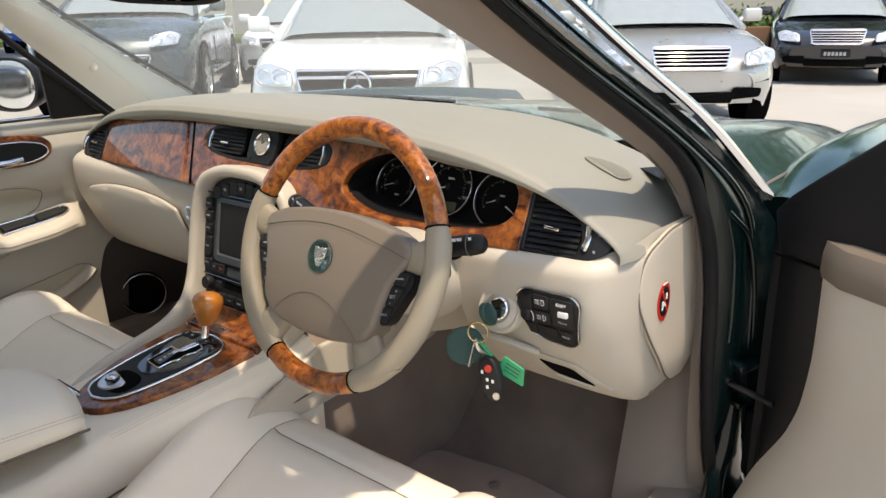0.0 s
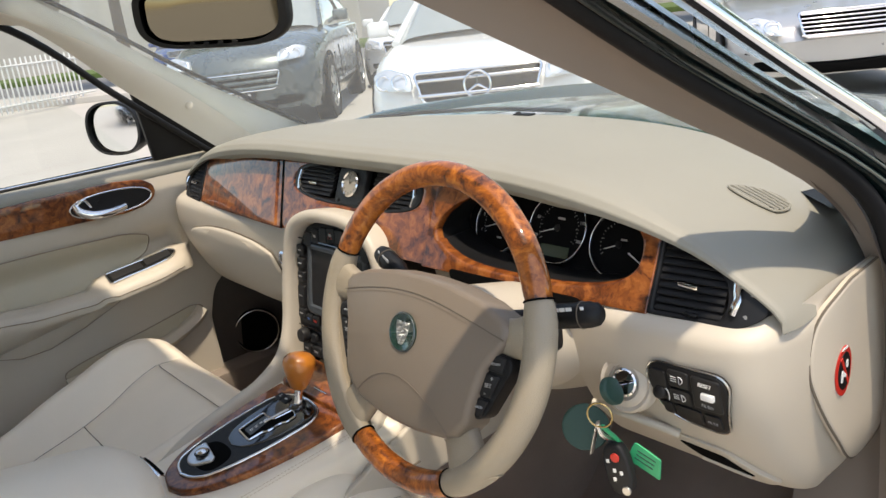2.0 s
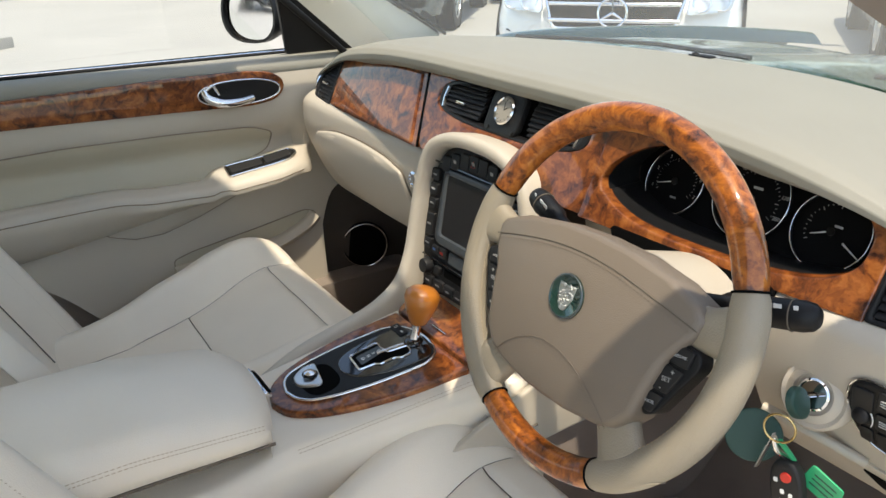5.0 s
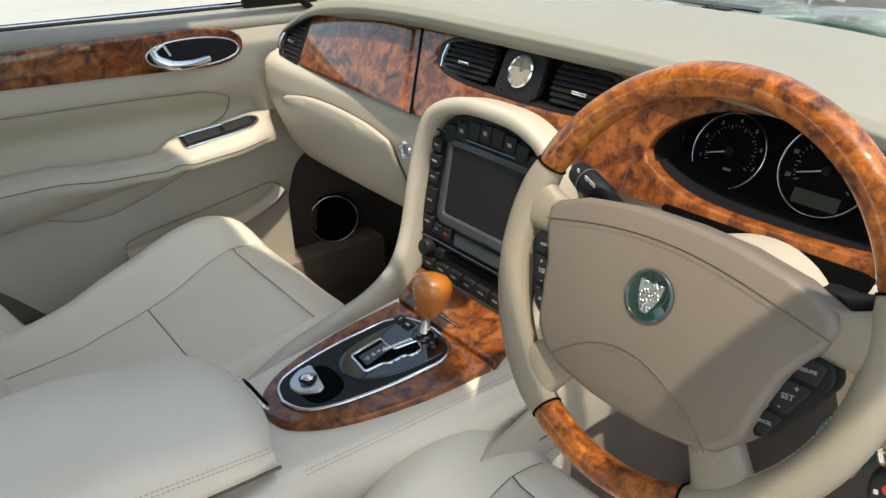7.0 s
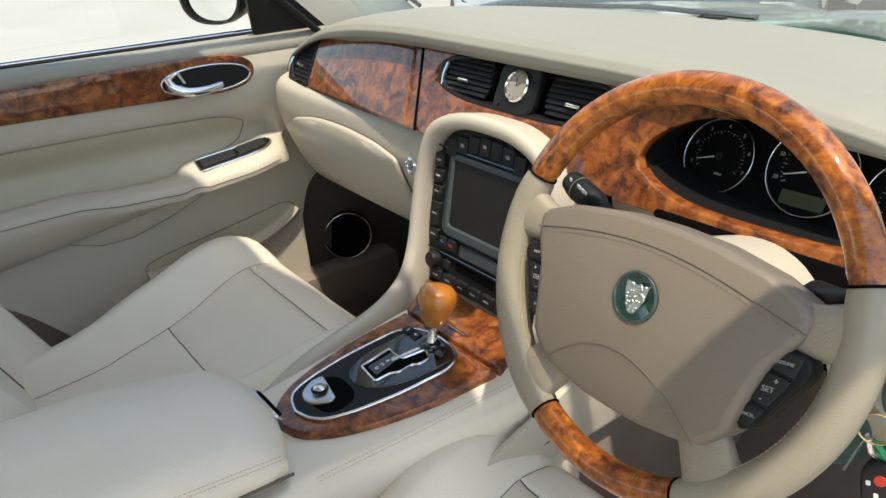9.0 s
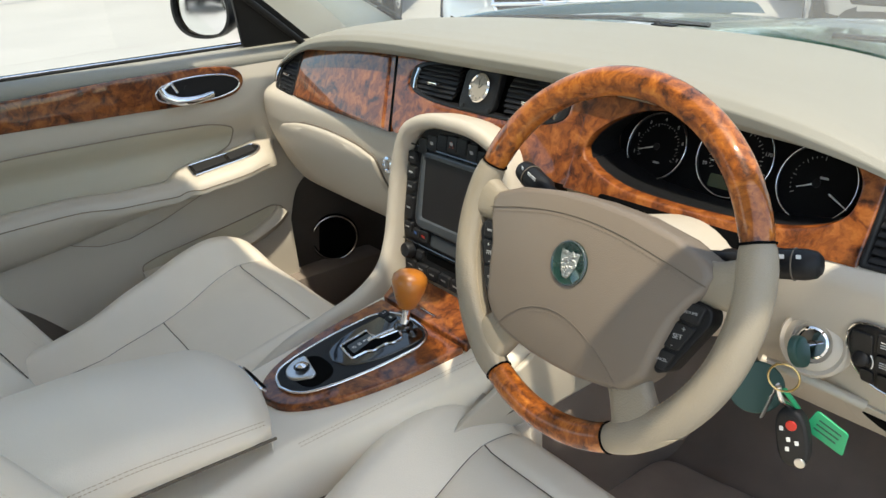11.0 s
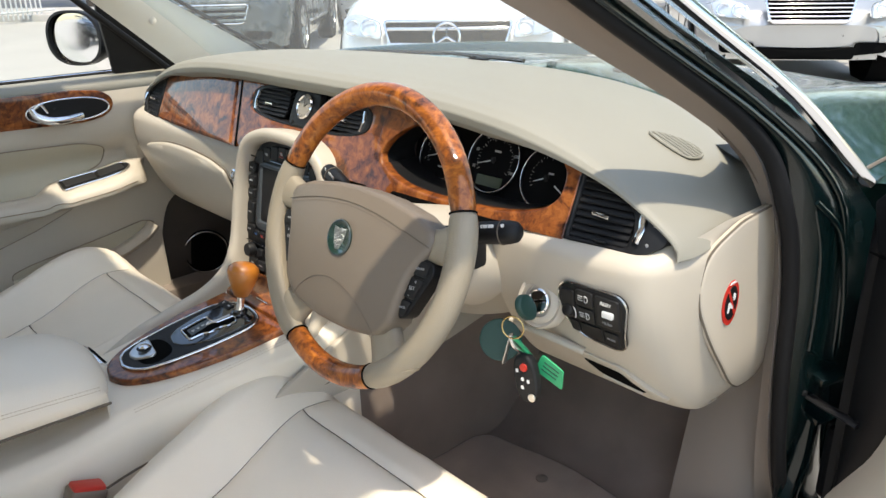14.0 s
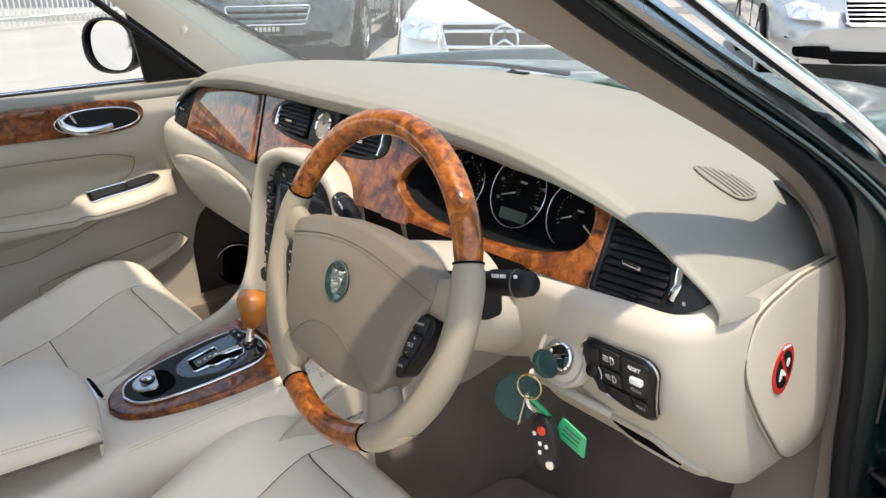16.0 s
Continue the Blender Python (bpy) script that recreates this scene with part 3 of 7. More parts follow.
# lower dash: a swept cream moulding, wrapped round each end
def lower(side, profile, inner, u, v, zs):
    """u runs from the inner end, round the corner, to the outer end; v down."""
    plan = spline([(inner, 0, 0), (inner + 0.12, 0, 0), (0.665, 0.005, 0), (0.705, 0.022, 0), (0.727, 0.06, 0), (0.735, 0.12, 0), (0.735, 0.27, 0)], 40)
    p = plan[min(40, int(round(u * 40)))]
    ends = min(1, max(0, (p.y - 0.0) / 0.09))
    ends = ends * ends * (3 - 2 * ends)
    z0 = zs[0] + 0.022 * ends
    z = z0 + (zs[1] - z0) * v
    push = curve1(profile, -z)
    y = p.y - 0.03 * (1 - ends) + (push + 0.03) * max(0, 1 - p.y / 0.235) ** 1.3
    x = p.x - ends * max(0, push + 0.03) * 0.10 - 0.02 * ends * max(0, (0.62 - z) / 0.06) ** 2
    return (side * x, y, z)


DRV = [(-0.835, 0.012), (-0.826, -0.014), (-0.81, -0.028), (-0.775, -0.026), (-0.74, -0.018), (-0.70, 0.0), (-0.65, 0.03), (-0.60, 0.075), (-0.575, 0.12), (-0.562, 0.19)]
PAS = [(-0.835, 0.005), (-0.826, -0.016), (-0.81, -0.027), (-0.775, -0.029), (-0.74, -0.022), (-0.70, -0.006), (-0.65, 0.018), (-0.60, 0.055), (-0.575, 0.10), (-0.562, 0.18)]
part("lower_driver_panel", grid(lambda u, v: lower(1, DRV, 0.475, u, v, (0.835, 0.562)), 40, 40), CREAM, dashboard, "cream leather knee panel")
part("lower_passenger_panel", grid(lambda u, v: lower(-1, PAS, 0.10, u, v, (0.835, 0.562)), 40, 40), CREAM, dashboard, "cream leather lower dash")
# sheets behind and under the dash, coloured dark for the shade there
part("centre_backing", grid(lambda u, v: (-0.16 + 0.66 * u, 0.07 + 0.10 * v, 0.825 - 0.22 * v), 4, 6), SHADECARPET, dashboard)
part("dash_under", grid(lambda u, v: (-0.69 + 1.38 * u, 0.20 + 0.25 * v, 0.572 - 0.03 * v), 12, 4), SHADECARPET, dashboard)
part("fascia_backing", grid(lambda u, v: on_face(-0.59 + 0.79 * u, 0.83 + 0.07 * v, -0.032), 40, 6), BLACK, dashboard)


# fascia: walnut panels, vents, clock, instruments
def wood_top(x):
    return min(0.9455, curve1([(0.0, 0.9455), (0.40, 0.9455), (0.50, 0.933), (0.585, 0.909), (0.61, 0.898)], abs(x)))


def strip_outline(x0, x1, z0a, n=24, slant=0.0):
    """A fascia panel between two ends, under the curved upper edge."""
    low = [(x0 + (x1 - x0) * k / n, z0a) for k in range(n + 1)]
    up = [(x1 + (x0 - x1) * k / n, wood_top(x1 + (x0 - x1) * k / n)) for k in range(n + 1)]
    if slant:
        up = [(x - slant, z) for x, z in up] if slant > 0 else up
    return dense(low + up, 0.02)


border = dense([(x, 0.826) for x in np.linspace(-0.580, -0.185, 20)] + [(x, wood_top(x) + 0.006) for x in np.linspace(-0.185, -0.580, 20)], 0.02)
part("walnut_border", plate(border, on_face, 0.010, 0.001, top=-0.0035, rings=6), BURL, dashboard, "dark walnut fascia border")
glove_panel = strip_outline(-0.577, -0.205, 0.830)
glove_panel = [(x, z - 0.009 * max(0, (z - 0.86) / 0.085)) for x, z in glove_panel]
glove_panel = [(x - 0.035 * (z - 0.83) / 0.11 if x > -0.4 else x, z) for x, z in glove_panel]
part("walnut_panel", plate(glove_panel, on_face, 0.012, 0.003, rings=8), BURL, dashboard, "glossy burr walnut passenger panel")
# the centre panel, with the middle vents let into it
mid_hole = superellipse(0.014, 0.9165, 0.176, 0.031, 3.0, 96)
c_out = []
for a, b in mid_hole:
    d = Vector((a - 0.014, (b - 0.9165) * 3.2))
    t = math.atan2(d.y, d.x)
    c, s = math.cos(t), math.sin(t)
    k = min((0.205 if c > 0 else 0.226) / max(abs(c), 1e-6), 0.36 / max(abs(s), 1e-6))
    x, z = 0.014 + c * k, 0.9165 + s * k * 0.26
    c_out.append((x, max(0.829, min(wood_top(x) - 0.0, z))))
c_out = [(x - (0.035 * (0.94 - z) / 0.11 * -1 - 0.0) * (x < -0.15), z) for x, z in c_out]
part("walnut_panel", plate(c_out, on_face, 0.012, 0.0015, rings=4, hole=mid_hole), BURL, dashboard, "glossy burr walnut centre panel")
# the instrument surround
CL = (0.394, 0.886)
clus_hole = [(x, z - 0.020 * max(0, (0.33 - x) / 0.10) ** 2 * (z > 0.886) + 0.006 * (z < 0.86) * max(0, (0.3 - x) / 0.1)) for x, z in superellipse(CL[0], CL[1], 0.164, 0.048, 2.7, 96)]
d_out = []
for a, b in clus_hole:
    t = math.atan2((b - CL[1]) * 3.4, a - CL[0])
    c, s = math.cos(t), math.sin(t)
    k = min((0.184 if c > 0 else 0.178) / max(abs(c), 1e-6), 0.30 / max(abs(s), 1e-6))
    x, z = CL[0] + c * k, CL[1] + s * k * 0.24
    d_out.append((x, max(0.826, min(wood_top(x), z))))
part("walnut_panel", plate(d_out, on_face, 0.014, 0.002, rings=4, hole=clus_hole), BURL, dashboard, "burr walnut instrument surround")
part("panel_gap", tube([on_face(-0.216 - 0.0 + 0.036 * (0.94 - z) / 0.11, z, 0.0006) for z in np.linspace(0.829, 0.944, 8)], 0.0022, 6), DEEP, dashboard)


def side_bounds(z, side):
    """Where the end vents' slatted field begins and ends at a height."""
    lim = 0.661 - 0.055 * max(0, (z - 0.862) / 0.05) ** 1.6
    a, b = 0.585, lim
    return (a, b) if side > 0 else (-b, -a)


for side in (1, -1):
    out = rounded([(0.578, 0.8275), (0.684, 0.8275), (0.706, 0.842), (0.697, 0.862), (0.652, 0.890), (0.578, 0.914)], [0.004, 0.012, 0.012, 0.02, 0.03, 0.004], 6)
    inner = rounded([(0.584, 0.832), (0.660, 0.832), (0.665, 0.848), (0.660, 0.872), (0.636, 0.888), (0.584, 0.907)], [0.003, 0.006, 0.006, 0.012, 0.016, 0.003], 6)
    if side < 0:
        out, inner = [(-x, z) for x, z in out][::-1], [(-x, z) for x, z in inner][::-1]
    n = 72
    out, inner = dense(out, 0.003), dense(inner, 0.003)

    def even(o, n=72):
        cx, cz = sum(p[0] for p in o) / len(o), sum(p[1] for p in o) / len(o)
        o = sorted(o, key=lambda p: math.atan2(p[1] - cz, p[0] - cx))
        return [o[int(k * len(o) / n)] for k in range(n)]
    v = part("side_vent", plate(even(out), on_face, 0.014, 0.002, top=0.001, rings=2, hole=even(inner)), BLACK, dashboard, "black end air vent")
    part("vent_tray", plate(even(inner), on_face, 0.01, 0.001, top=-0.018, rings=2), DEEP, v)
    for z in np.linspace(0.8335, 0.896, 9):
        a, b = side_bounds(z, side)
        path = [on_face(a + (b - a) * k / 5, z, -0.003) for k in range(6)]
        part("slat", sweep(path, [(0, -0.9, -0.5)] * 6, [(-0.0014, -0.012), (-0.0018, 0.0), (-0.0008, 0.0016), (0.0008, 0.0016), (0.0018, 0.0), (0.0014, -0.012)]), BLACK, v)
    part("vent_slider", rbox((0.024, 0.008, 0.005), 0.002, pose(*on_face(side * 0.622, 0.864, 0.004), 0, 4, 0)), CHROME, v, "chrome vent slider")
    part("vent_slider", rbox((0.016, 0.006, 0.004), 0.0015, pose(*on_face(side * 0.628, 0.8345, 0.0)), seg=1), BLACK, v)
    part("thumb_wheel", sweep([on_face(side * (0.676 - 0.004 * abs(k - 4) / 4), 0.842 + 0.030 * k / 8, 0.003 + 0.003 * math.sin(k / 8 * math.pi)) for k in range(9)], [(0, -1, 0)] * 9, [(-0.004, -0.003), (-0.004, 0.001), (-0.001, 0.002), (0.001, 0.002), (0.004, 0.001), (0.004, -0.003)]), CHROME, v, "chrome-edged thumb wheel")
    for k in range(3):
        part("mark", rbox((0.008, 0.0006, 0.0010), 0, pose(*on_face(side * 0.687, 0.866 - 0.0028 * k, 0.0014))), GREYPRINT, v)
    part("mark", lathe([(0.0022, 0), (0.0022, 0.0006)], on_face(side * 0.684, 0.840, 0.001), (0, -1, 0), 12), GREYPRINT, v)

# middle vents and clock
mid = part("centre_vent", plate(superellipse(0.014, 0.9165, 0.176, 0.031, 3.0, 96), on_face, 0.012, 0.002, top=0.0008, rings=2, hole=superellipse(0.014, 0.9165, 0.160, 0.0265, 3.2, 96)), BLACK, dashboard, "black twin centre air vents")
part("vent_tray", plate(superellipse(0.014, 0.9165, 0.160, 0.0265, 3.2, 96), on_face, 0.01, 0.001, top=-0.018, rings=2), DEEP, mid)
for cx in (-0.093, 0.121):
    for z in np.linspace(0.896, 0.937, 7):
        half = 0.052 - 0.010 * abs((z - 0.9165) / 0.0265) ** 3
        path = [on_face(cx - half + 2 * half * k / 6, z, -0.003) for k in range(7)]
        part("slat", sweep(path, [(0, -0.9, -0.5)] * 7, [(-0.0014, -0.012), (-0.0018, 0.0), (-0.0008, 0.0016), (0.0008, 0.0016), (0.0018, 0.0), (0.0014, -0.012)]), BLACK, mid)
    part("vent_slider", rbox((0.024, 0.008, 0.005), 0.002, pose(*on_face(cx, 0.914, 0.004))), CHROME, mid, "chrome vent slider")
for sx in (-1, 1):
    x = 0.014 + sx * 0.160
    part("thumb_wheel", sweep([on_face(x - sx * 0.003 * abs(k - 4) / 4, 0.901 + 0.030 * k / 8, 0.003) for k in range(9)], [(0, -1, 0)] * 9, [(-0.0025, -0.003), (-0.0015, 0.0005), (0.0015, 0.0005), (0.0025, -0.003)]), CHROME, mid)
part("clock_mount", plate(rounded([(-0.024, 0.888), (0.052, 0.888), (0.052, 0.945), (-0.024, 0.945)], 0.012), on_face, 0.012, 0.002, top=0.002, rings=2), BLACK, mid)
ax = Vector((0, -0.912, 0.41))
c0 = Vector(on_face(0.0165, 0.920, 0.002))
clock = part("clock", lathe([(0.021, 0), (0.0215, 0.004), (0.0195, 0.006), (0.018, 0.003)], c0, ax, 40), CHROME, dashboard, "round chrome-rimmed analogue clock")
part("clock_face", lathe([(0.018, 0.0036), (0.0, 0.0037)], c0, ax, 40), material("clock_dial", (0.30, 0.275, 0.235), 0.6, var=0.05), clock)
up = Vector((0, 0.41, 0.912))
rt = Vector((1, 0, 0))
for k in range(12):
    a = k * math.pi / 6
    d = rt * math.sin(a) + up * math.cos(a)
    part("hour_mark", tube([c0 + ax * 0.004 + d * 0.014, c0 + ax * 0.004 + d * 0.0165], 0.0004, 5), BLACK, clock)
for a, r in ((radians(50), 0.009), (radians(-10), 0.013)):
    d = rt * math.sin(a) + up * math.cos(a)
    part("clock_hand", tube([c0 + ax * 0.0044, c0 + ax * 0.0044 + d * r], 0.0005, 5), BLACK, clock)
for sx in (-0.012, 0.045):
    part("trim_button", lathe([(0.003, 0), (0.003, 0.002), (0.0, 0.0024)], on_face(sx, 0.894, 0.002), ax, 12), KEYCAP, mid)

# instruments
GP = lambda x, z, w: (x, 0.058 + 0.45 * (z - 0.875) - w, z)
cluster = part("instrument_panel", plate(superellipse(CL[0], CL[1], 0.172, 0.056, 2.8, 64), GP, 0.006, 0.001, top=-0.006, rings=3), DIAL, dashboard, "black instrument cluster with three dials")
part("cluster_shroud", grid(lambda u, v: (lambda q: Vector(on_face(q[0], q[1], -0.004)).lerp(Vector(GP(CL[0] + (q[0] - CL[0]) * 1.03, CL[1] + (q[1] - CL[1]) * 1.05, 0)), v))(clus_hole[int(round(u * 96)) % 96]), 96, 4, close_u=True), BLACK, cluster)
gx = Vector((0, -0.912, 0.41))
DIALS = [(0.287, 0.872, 0.0425, 240, ["1", "2", "3", "4", "5", "6", "7"]), (0.394, 0.879, 0.0475, 240, ["20", "50", "80", "110", "140", "170", "200"]), (0.494, 0.872, 0.0425, 120, [])]
for x, z, r, span, nums in DIALS:
    o = Vector(GP(x, z, -0.004))
    dial = part("dial", lathe([(r, 0), (r, 0.0015), (0.0, 0.0015)], o, gx, 48), DIAL, cluster)
    part("dial_rim", ring(o + gx * 0.006, gx, r, 0.0009, 48), CHROME, dial, "thin chrome dial rim")
    part("dial_barrel", lathe([(r, 0.0), (r, 0.006), (r - 0.0006, 0.006), (r - 0.0006, 0.0)], o, gx, 48), BLACK, dial)
    n = 28 if span > 200 else 12
    ticks = bmesh.new()
    for k in range(n + 1):
        a = radians(-120 + span * k / n)
        d = rt * math.sin(a) + up * math.cos(a)
        r1 = r * (0.66 if k % 4 else 0.60)
        ticks = join(ticks, tube([o + gx * 0.002 + d * r1, o + gx * 0.002 + d * r * 0.70], 0.00035, 4))
    part("scale_marks", ticks, GREYPRINT, dial)
    for k, s in enumerate(nums):
        a = radians(-120 + 10 + (span - 20) * k / max(1, len(nums) - 1))
        d = rt * math.sin(a) + up * math.cos(a)
        lettering("numeral", s, 0.0062, Matrix.Translation(o + gx * 0.002 + d * r * 0.82) @ pose(0, 0, 0, 65.8), GREYPRINT, dial)
    for a in ([radians(-108)] if nums else [radians(-112), radians(118)]):
        d = rt * math.sin(a) + up * math.cos(a)
        b = o + gx * 0.005
        if not nums and a > 0:
            b = b + rt * 0.020 - up * 0.01
        part("needle", tube([b - d * 0.004, b + d * r * (0.62 if nums else 0.5)], [0.0011, 0.0005], 6), WHITE, dial, "white needle")
        part("needle_hub", lathe([(0.0045, 0), (0.0045, 0.002), (0.0, 0.003)], o + gx * 0.004, gx, 20), BLACK, dial)
    if r > 0.045:
        part("odometer", plate(rounded([(x - 0.024, z - 0.034), (x + 0.024, z - 0.034), (x + 0.024, z - 0.020), (x - 0.024, z - 0.020)], 0.002), GP, 0.002, 0.0005, top=-0.0005, rings=2), material("lcd", (0.045, 0.06, 0.035), 0.25, var=0.1), dial)
        part("unit_print", rbox((0.012, 0.0004, 0.003), 0, pose(*GP(x + 0.004, z + 0.014, 0.0008))), GREYPRINT, dial)
    else:
        part("unit_print", rbox((0.009, 0.0004, 0.0025), 0, pose(*GP(x + 0.006, z + 0.008 if not nums else z - 0.016, 0.0008))), GREYPRINT, dial)
part("column_cowl_gap", plate(rounded([(0.30, 0.800), (0.49, 0.800), (0.495, 0.829), (0.27, 0.832)], 0.012), on_face, 0.006, 0.001, top=0.002, rings=3), DEEP, dashboard)

# demister grille on the right of the dash top
g0, g1 = Vector((0.561, 0.150, 0.94)), Vector((0.660, 0.162, 0.90))


pad_tree = BVHTree.FromPolygons([Vector(pad(i / NU, j / 64)) for i in range(NU + 1) for j in range(65)], [(i * 65 + j, i * 65 + 65 + j, i * 65 + 66 + j, i * 65 + j + 1) for i in range(NU) for j in range(64)])


def dm(a, b, w):
    d = (g1 - g0)
    s = Vector((0.25, 0.9, 0.12)).normalized()
    p = g0 + d * a + s * b
    spot, nrm, _, _ = pad_tree.ray_cast(Vector((p.x, p.y, 1.3)), Vector((0, 0, -1)))
    return spot + (nrm if nrm.z > 0 else -nrm) * w


leaf = [(0.46 + 0.28 * math.cos(t), 0.010 + (0.047 if math.sin(t) > 0 else 0.010) * math.sin(t)) for t in np.linspace(0, 2 * math.pi, 44, endpoint=False)]
dem = part("demister_grille", plate(leaf, dm, 0.004, 0.001, top=0.0015, rings=4), DEEP, dashboard, "taupe slatted demister grille")
part("grille_rim", tube([dm(a, b, 0.0025) for a, b in leaf], 0.0018, 6, True), PAD, dem)
for k in range(6):
    b = 0.004 + 0.0088 * k
    h = 0.27 * math.sqrt(max(0, 1 - ((b - 0.010) / (0.047 if b > 0.010 else 0.010)) ** 2))
    part("slat", tube([dm(0.46 + h * (2 * j / 8 - 1), b, 0.0033) for j in range(9)], 0.0017, 6), PAD, dem)
sens = part("light_sensor", join(lathe([(0.010, 0), (0.009, 0.004), (0.004, 0.008), (0, 0.009)], (-0.009, 0.43, 0.954), (0, 0, 1), 20), rbox((0.045, 0.02, 0.004), 0.002, (0.004, 0.432, 0.957))), BLACK, dashboard, "small black sun sensor")

# end cap with the round warning sticker
cap_out = rounded([(0.056, 0.765), (0.066, 0.828), (0.115, 0.852), (0.262, 0.856), (0.262, 0.572), (0.215, 0.580), (0.150, 0.620), (0.088, 0.695)], [0.05, 0.03, 0.04, 0.006, 0.006, 0.02, 0.04, 0.05], 6)


def on_end(y, z, w):
    return (0.7345 + w - 0.03 * max(0, (0.66 - z) / 0.1) ** 2 - 0.9 * max(0, 0.115 - y) ** 2 * 4, y, z)


cap = part("end_cap", plate(dense(cap_out, 0.01), on_end, 0.008, 0.003, top=0.005, rings=6), CREAM, dashboard, "cream fuse-box end cap")
part("cap_gap", tube([on_end(y, z, 0.003) for y, z in dense(cap_out, 0.01)], 0.0016, 6, True), SEAM, dashboard)
sticker = part("warning_sticker", plate([(0.116 + 0.019 * math.cos(t), 0.75 + 0.030 * math.sin(t)) for t in np.linspace(0, 2 * math.pi, 40, endpoint=False)], on_end, 0.001, 0.0002, top=0.0062, rings=3), RED, cap, "red oval airbag warning sticker")
part("sticker_field", plate([(0.116 + 0.0145 * math.cos(t), 0.750 + 0.0225 * math.sin(t)) for t in np.linspace(0, 2 * math.pi, 40, endpoint=False)], on_end, 0.0008, 0.0002, top=0.0068, rings=3), BLACK, sticker)
part("sticker_band", plate([(0.105, 0.766), (0.108, 0.769), (0.1275, 0.734), (0.1245, 0.731)], on_end, 0.0008, 0.0001, top=0.0074, rings=2), RED, sticker)
part("sticker_figure", plate(rounded([(0.107, 0.738), (0.110, 0.738), (0.112, 0.746), (0.119, 0.741), (0.120, 0.744), (0.111, 0.752), (0.108, 0.751)], 0.001), on_end, 0.0008, 0.0001, top=0.0074, rings=2), WHITE, sticker)
part("sticker_figure", plate(superellipse(0.121, 0.757, 0.003, 0.005, 2, 16), on_end, 0.0008, 0.0001, top=0.0074, rings=2), WHITE, sticker)
part("sticker_print", plate([(0.108, 0.7755), (0.124, 0.7755), (0.121, 0.7785), (0.111, 0.7785)], on_end, 0.0008, 0.0001, top=0.0068, rings=2), WHITE, sticker)


# driver's switch panel, ignition, coin tray
def on_low(x, z, w):
    e = max(0, (x - 0.665) / 0.04)
    return (x, curve1(DRV, -z) - w + 0.012 * e * e, z)


on_switch = lambda x, z, w: on_low(x + 0.006, 0.741 + (z - 0.736) * 0.93, w)
sw = part("switch_panel", plate(dense(rounded([(0.582, 0.780), (0.668, 0.782), (0.678, 0.770), (0.668, 0.700), (0.655, 0.692), (0.60, 0.696), (0.580, 0.735)], [0.022, 0.014, 0.012, 0.012, 0.012, 0.022, 0.03], 6), 0.008), on_switch, 0.008, 0.003, top=0.005, rings=4), BLACK, dashboard, "black lighting switch panel")
part("panel_rim", tube([on_switch(x, z, 0.003) for x, z in dense(rounded([(0.581, 0.781), (0.669, 0.783), (0.679, 0.770), (0.669, 0.699), (0.655, 0.691), (0.60, 0.695), (0.579, 0.735)], [0.022, 0.014, 0.012, 0.012, 0.012, 0.022, 0.03], 6), 0.008)], 0.0012, 6, True), ALU, sw)
for x0, x1, z0, z1 in ((0.586, 0.606, 0.729, 0.771), (0.609, 0.634, 0.753, 0.776), (0.609, 0.634, 0.728, 0.750), (0.637, 0.670, 0.731, 0.776), (0.594, 0.607, 0.704, 0.724), (0.610, 0.642, 0.702, 0.724), (0.645, 0.665, 0.702, 0.724)):
    part("button", plate(rounded([(x0, z0), (x1, z0), (x1, z1), (x0, z1)], 0.004), on_switch, 0.004, 0.0015, top=0.0075, rings=2), KEYCAP, sw)
part("dimmer_dial", lathe([(0.008, 0), (0.008, 0.006), (0.006, 0.008), (0, 0.008)], on_switch(0.597, 0.738, 0.006), (0, -1, 0.4), 20), BLACK, sw)
part("dimmer_mark", tube([on_switch(0.604 + 0.004 * math.cos(t), 0.738 + 0.010 * math.sin(t), 0.0085) for t in np.linspace(-1, 1.2, 8)], 0.0006, 5), WHITE, sw)
part("rocker", rbox((0.015, 0.006, 0.008), 0.002, pose(*on_switch(0.657, 0.754, 0.009))), WHITE, sw, "white trip rocker")
LOWTILT = 90 - 14
lettering("print", "RESET", 0.0058, pose(*on_switch(0.654, 0.768, 0.0082), LOWTILT), WHITE, sw)
lettering("print", "ML/km", 0.0050, pose(*on_switch(0.654, 0.739, 0.0082), LOWTILT), GREYPRINT, sw)
lettering("print", "MODE", 0.0042, pose(*on_switch(0.655, 0.713, 0.0082), LOWTILT), GREYPRINT, sw)
for zc in (0.765, 0.739):
    part("lamp_symbol", tube([on_switch(0.6235 + 0.0045 * math.cos(t), zc + 0.005 * math.sin(t), 0.0082) for t in np.linspace(-math.pi / 2, math.pi / 2, 9)], 0.0005, 5, True), WHITE, sw)
    for k in range(3):
        part("lamp_ray", tube([on_switch(0.6135, zc + 0.003 * (k - 1), 0.0082), on_switch(0.6205, zc + 0.003 * (k - 1), 0.0082)], 0.0004, 5), WHITE, sw)
keyring_at = Vector((0.555, -0.024, 0.739))
kax = Vector((0.02, -0.94, 0.30)).normalized()
ign = part("ignition_surround", lathe([(0.036, -0.012), (0.036, 0.001), (0.033, 0.004), (0.029, 0.002), (0.027, 0.004), (0.021, 0.006), (0.0205, 0.0)], keyring_at, kax, 40), CREAM, dashboard, "cream ignition surround")
part("ignition_lock", lathe([(0.0165, 0), (0.0165, 0.005), (0.0145, 0.0065), (0.0135, 0.004), (0, 0.004)], keyring_at, kax, 32), CHROME, ign, "chrome ignition lock")
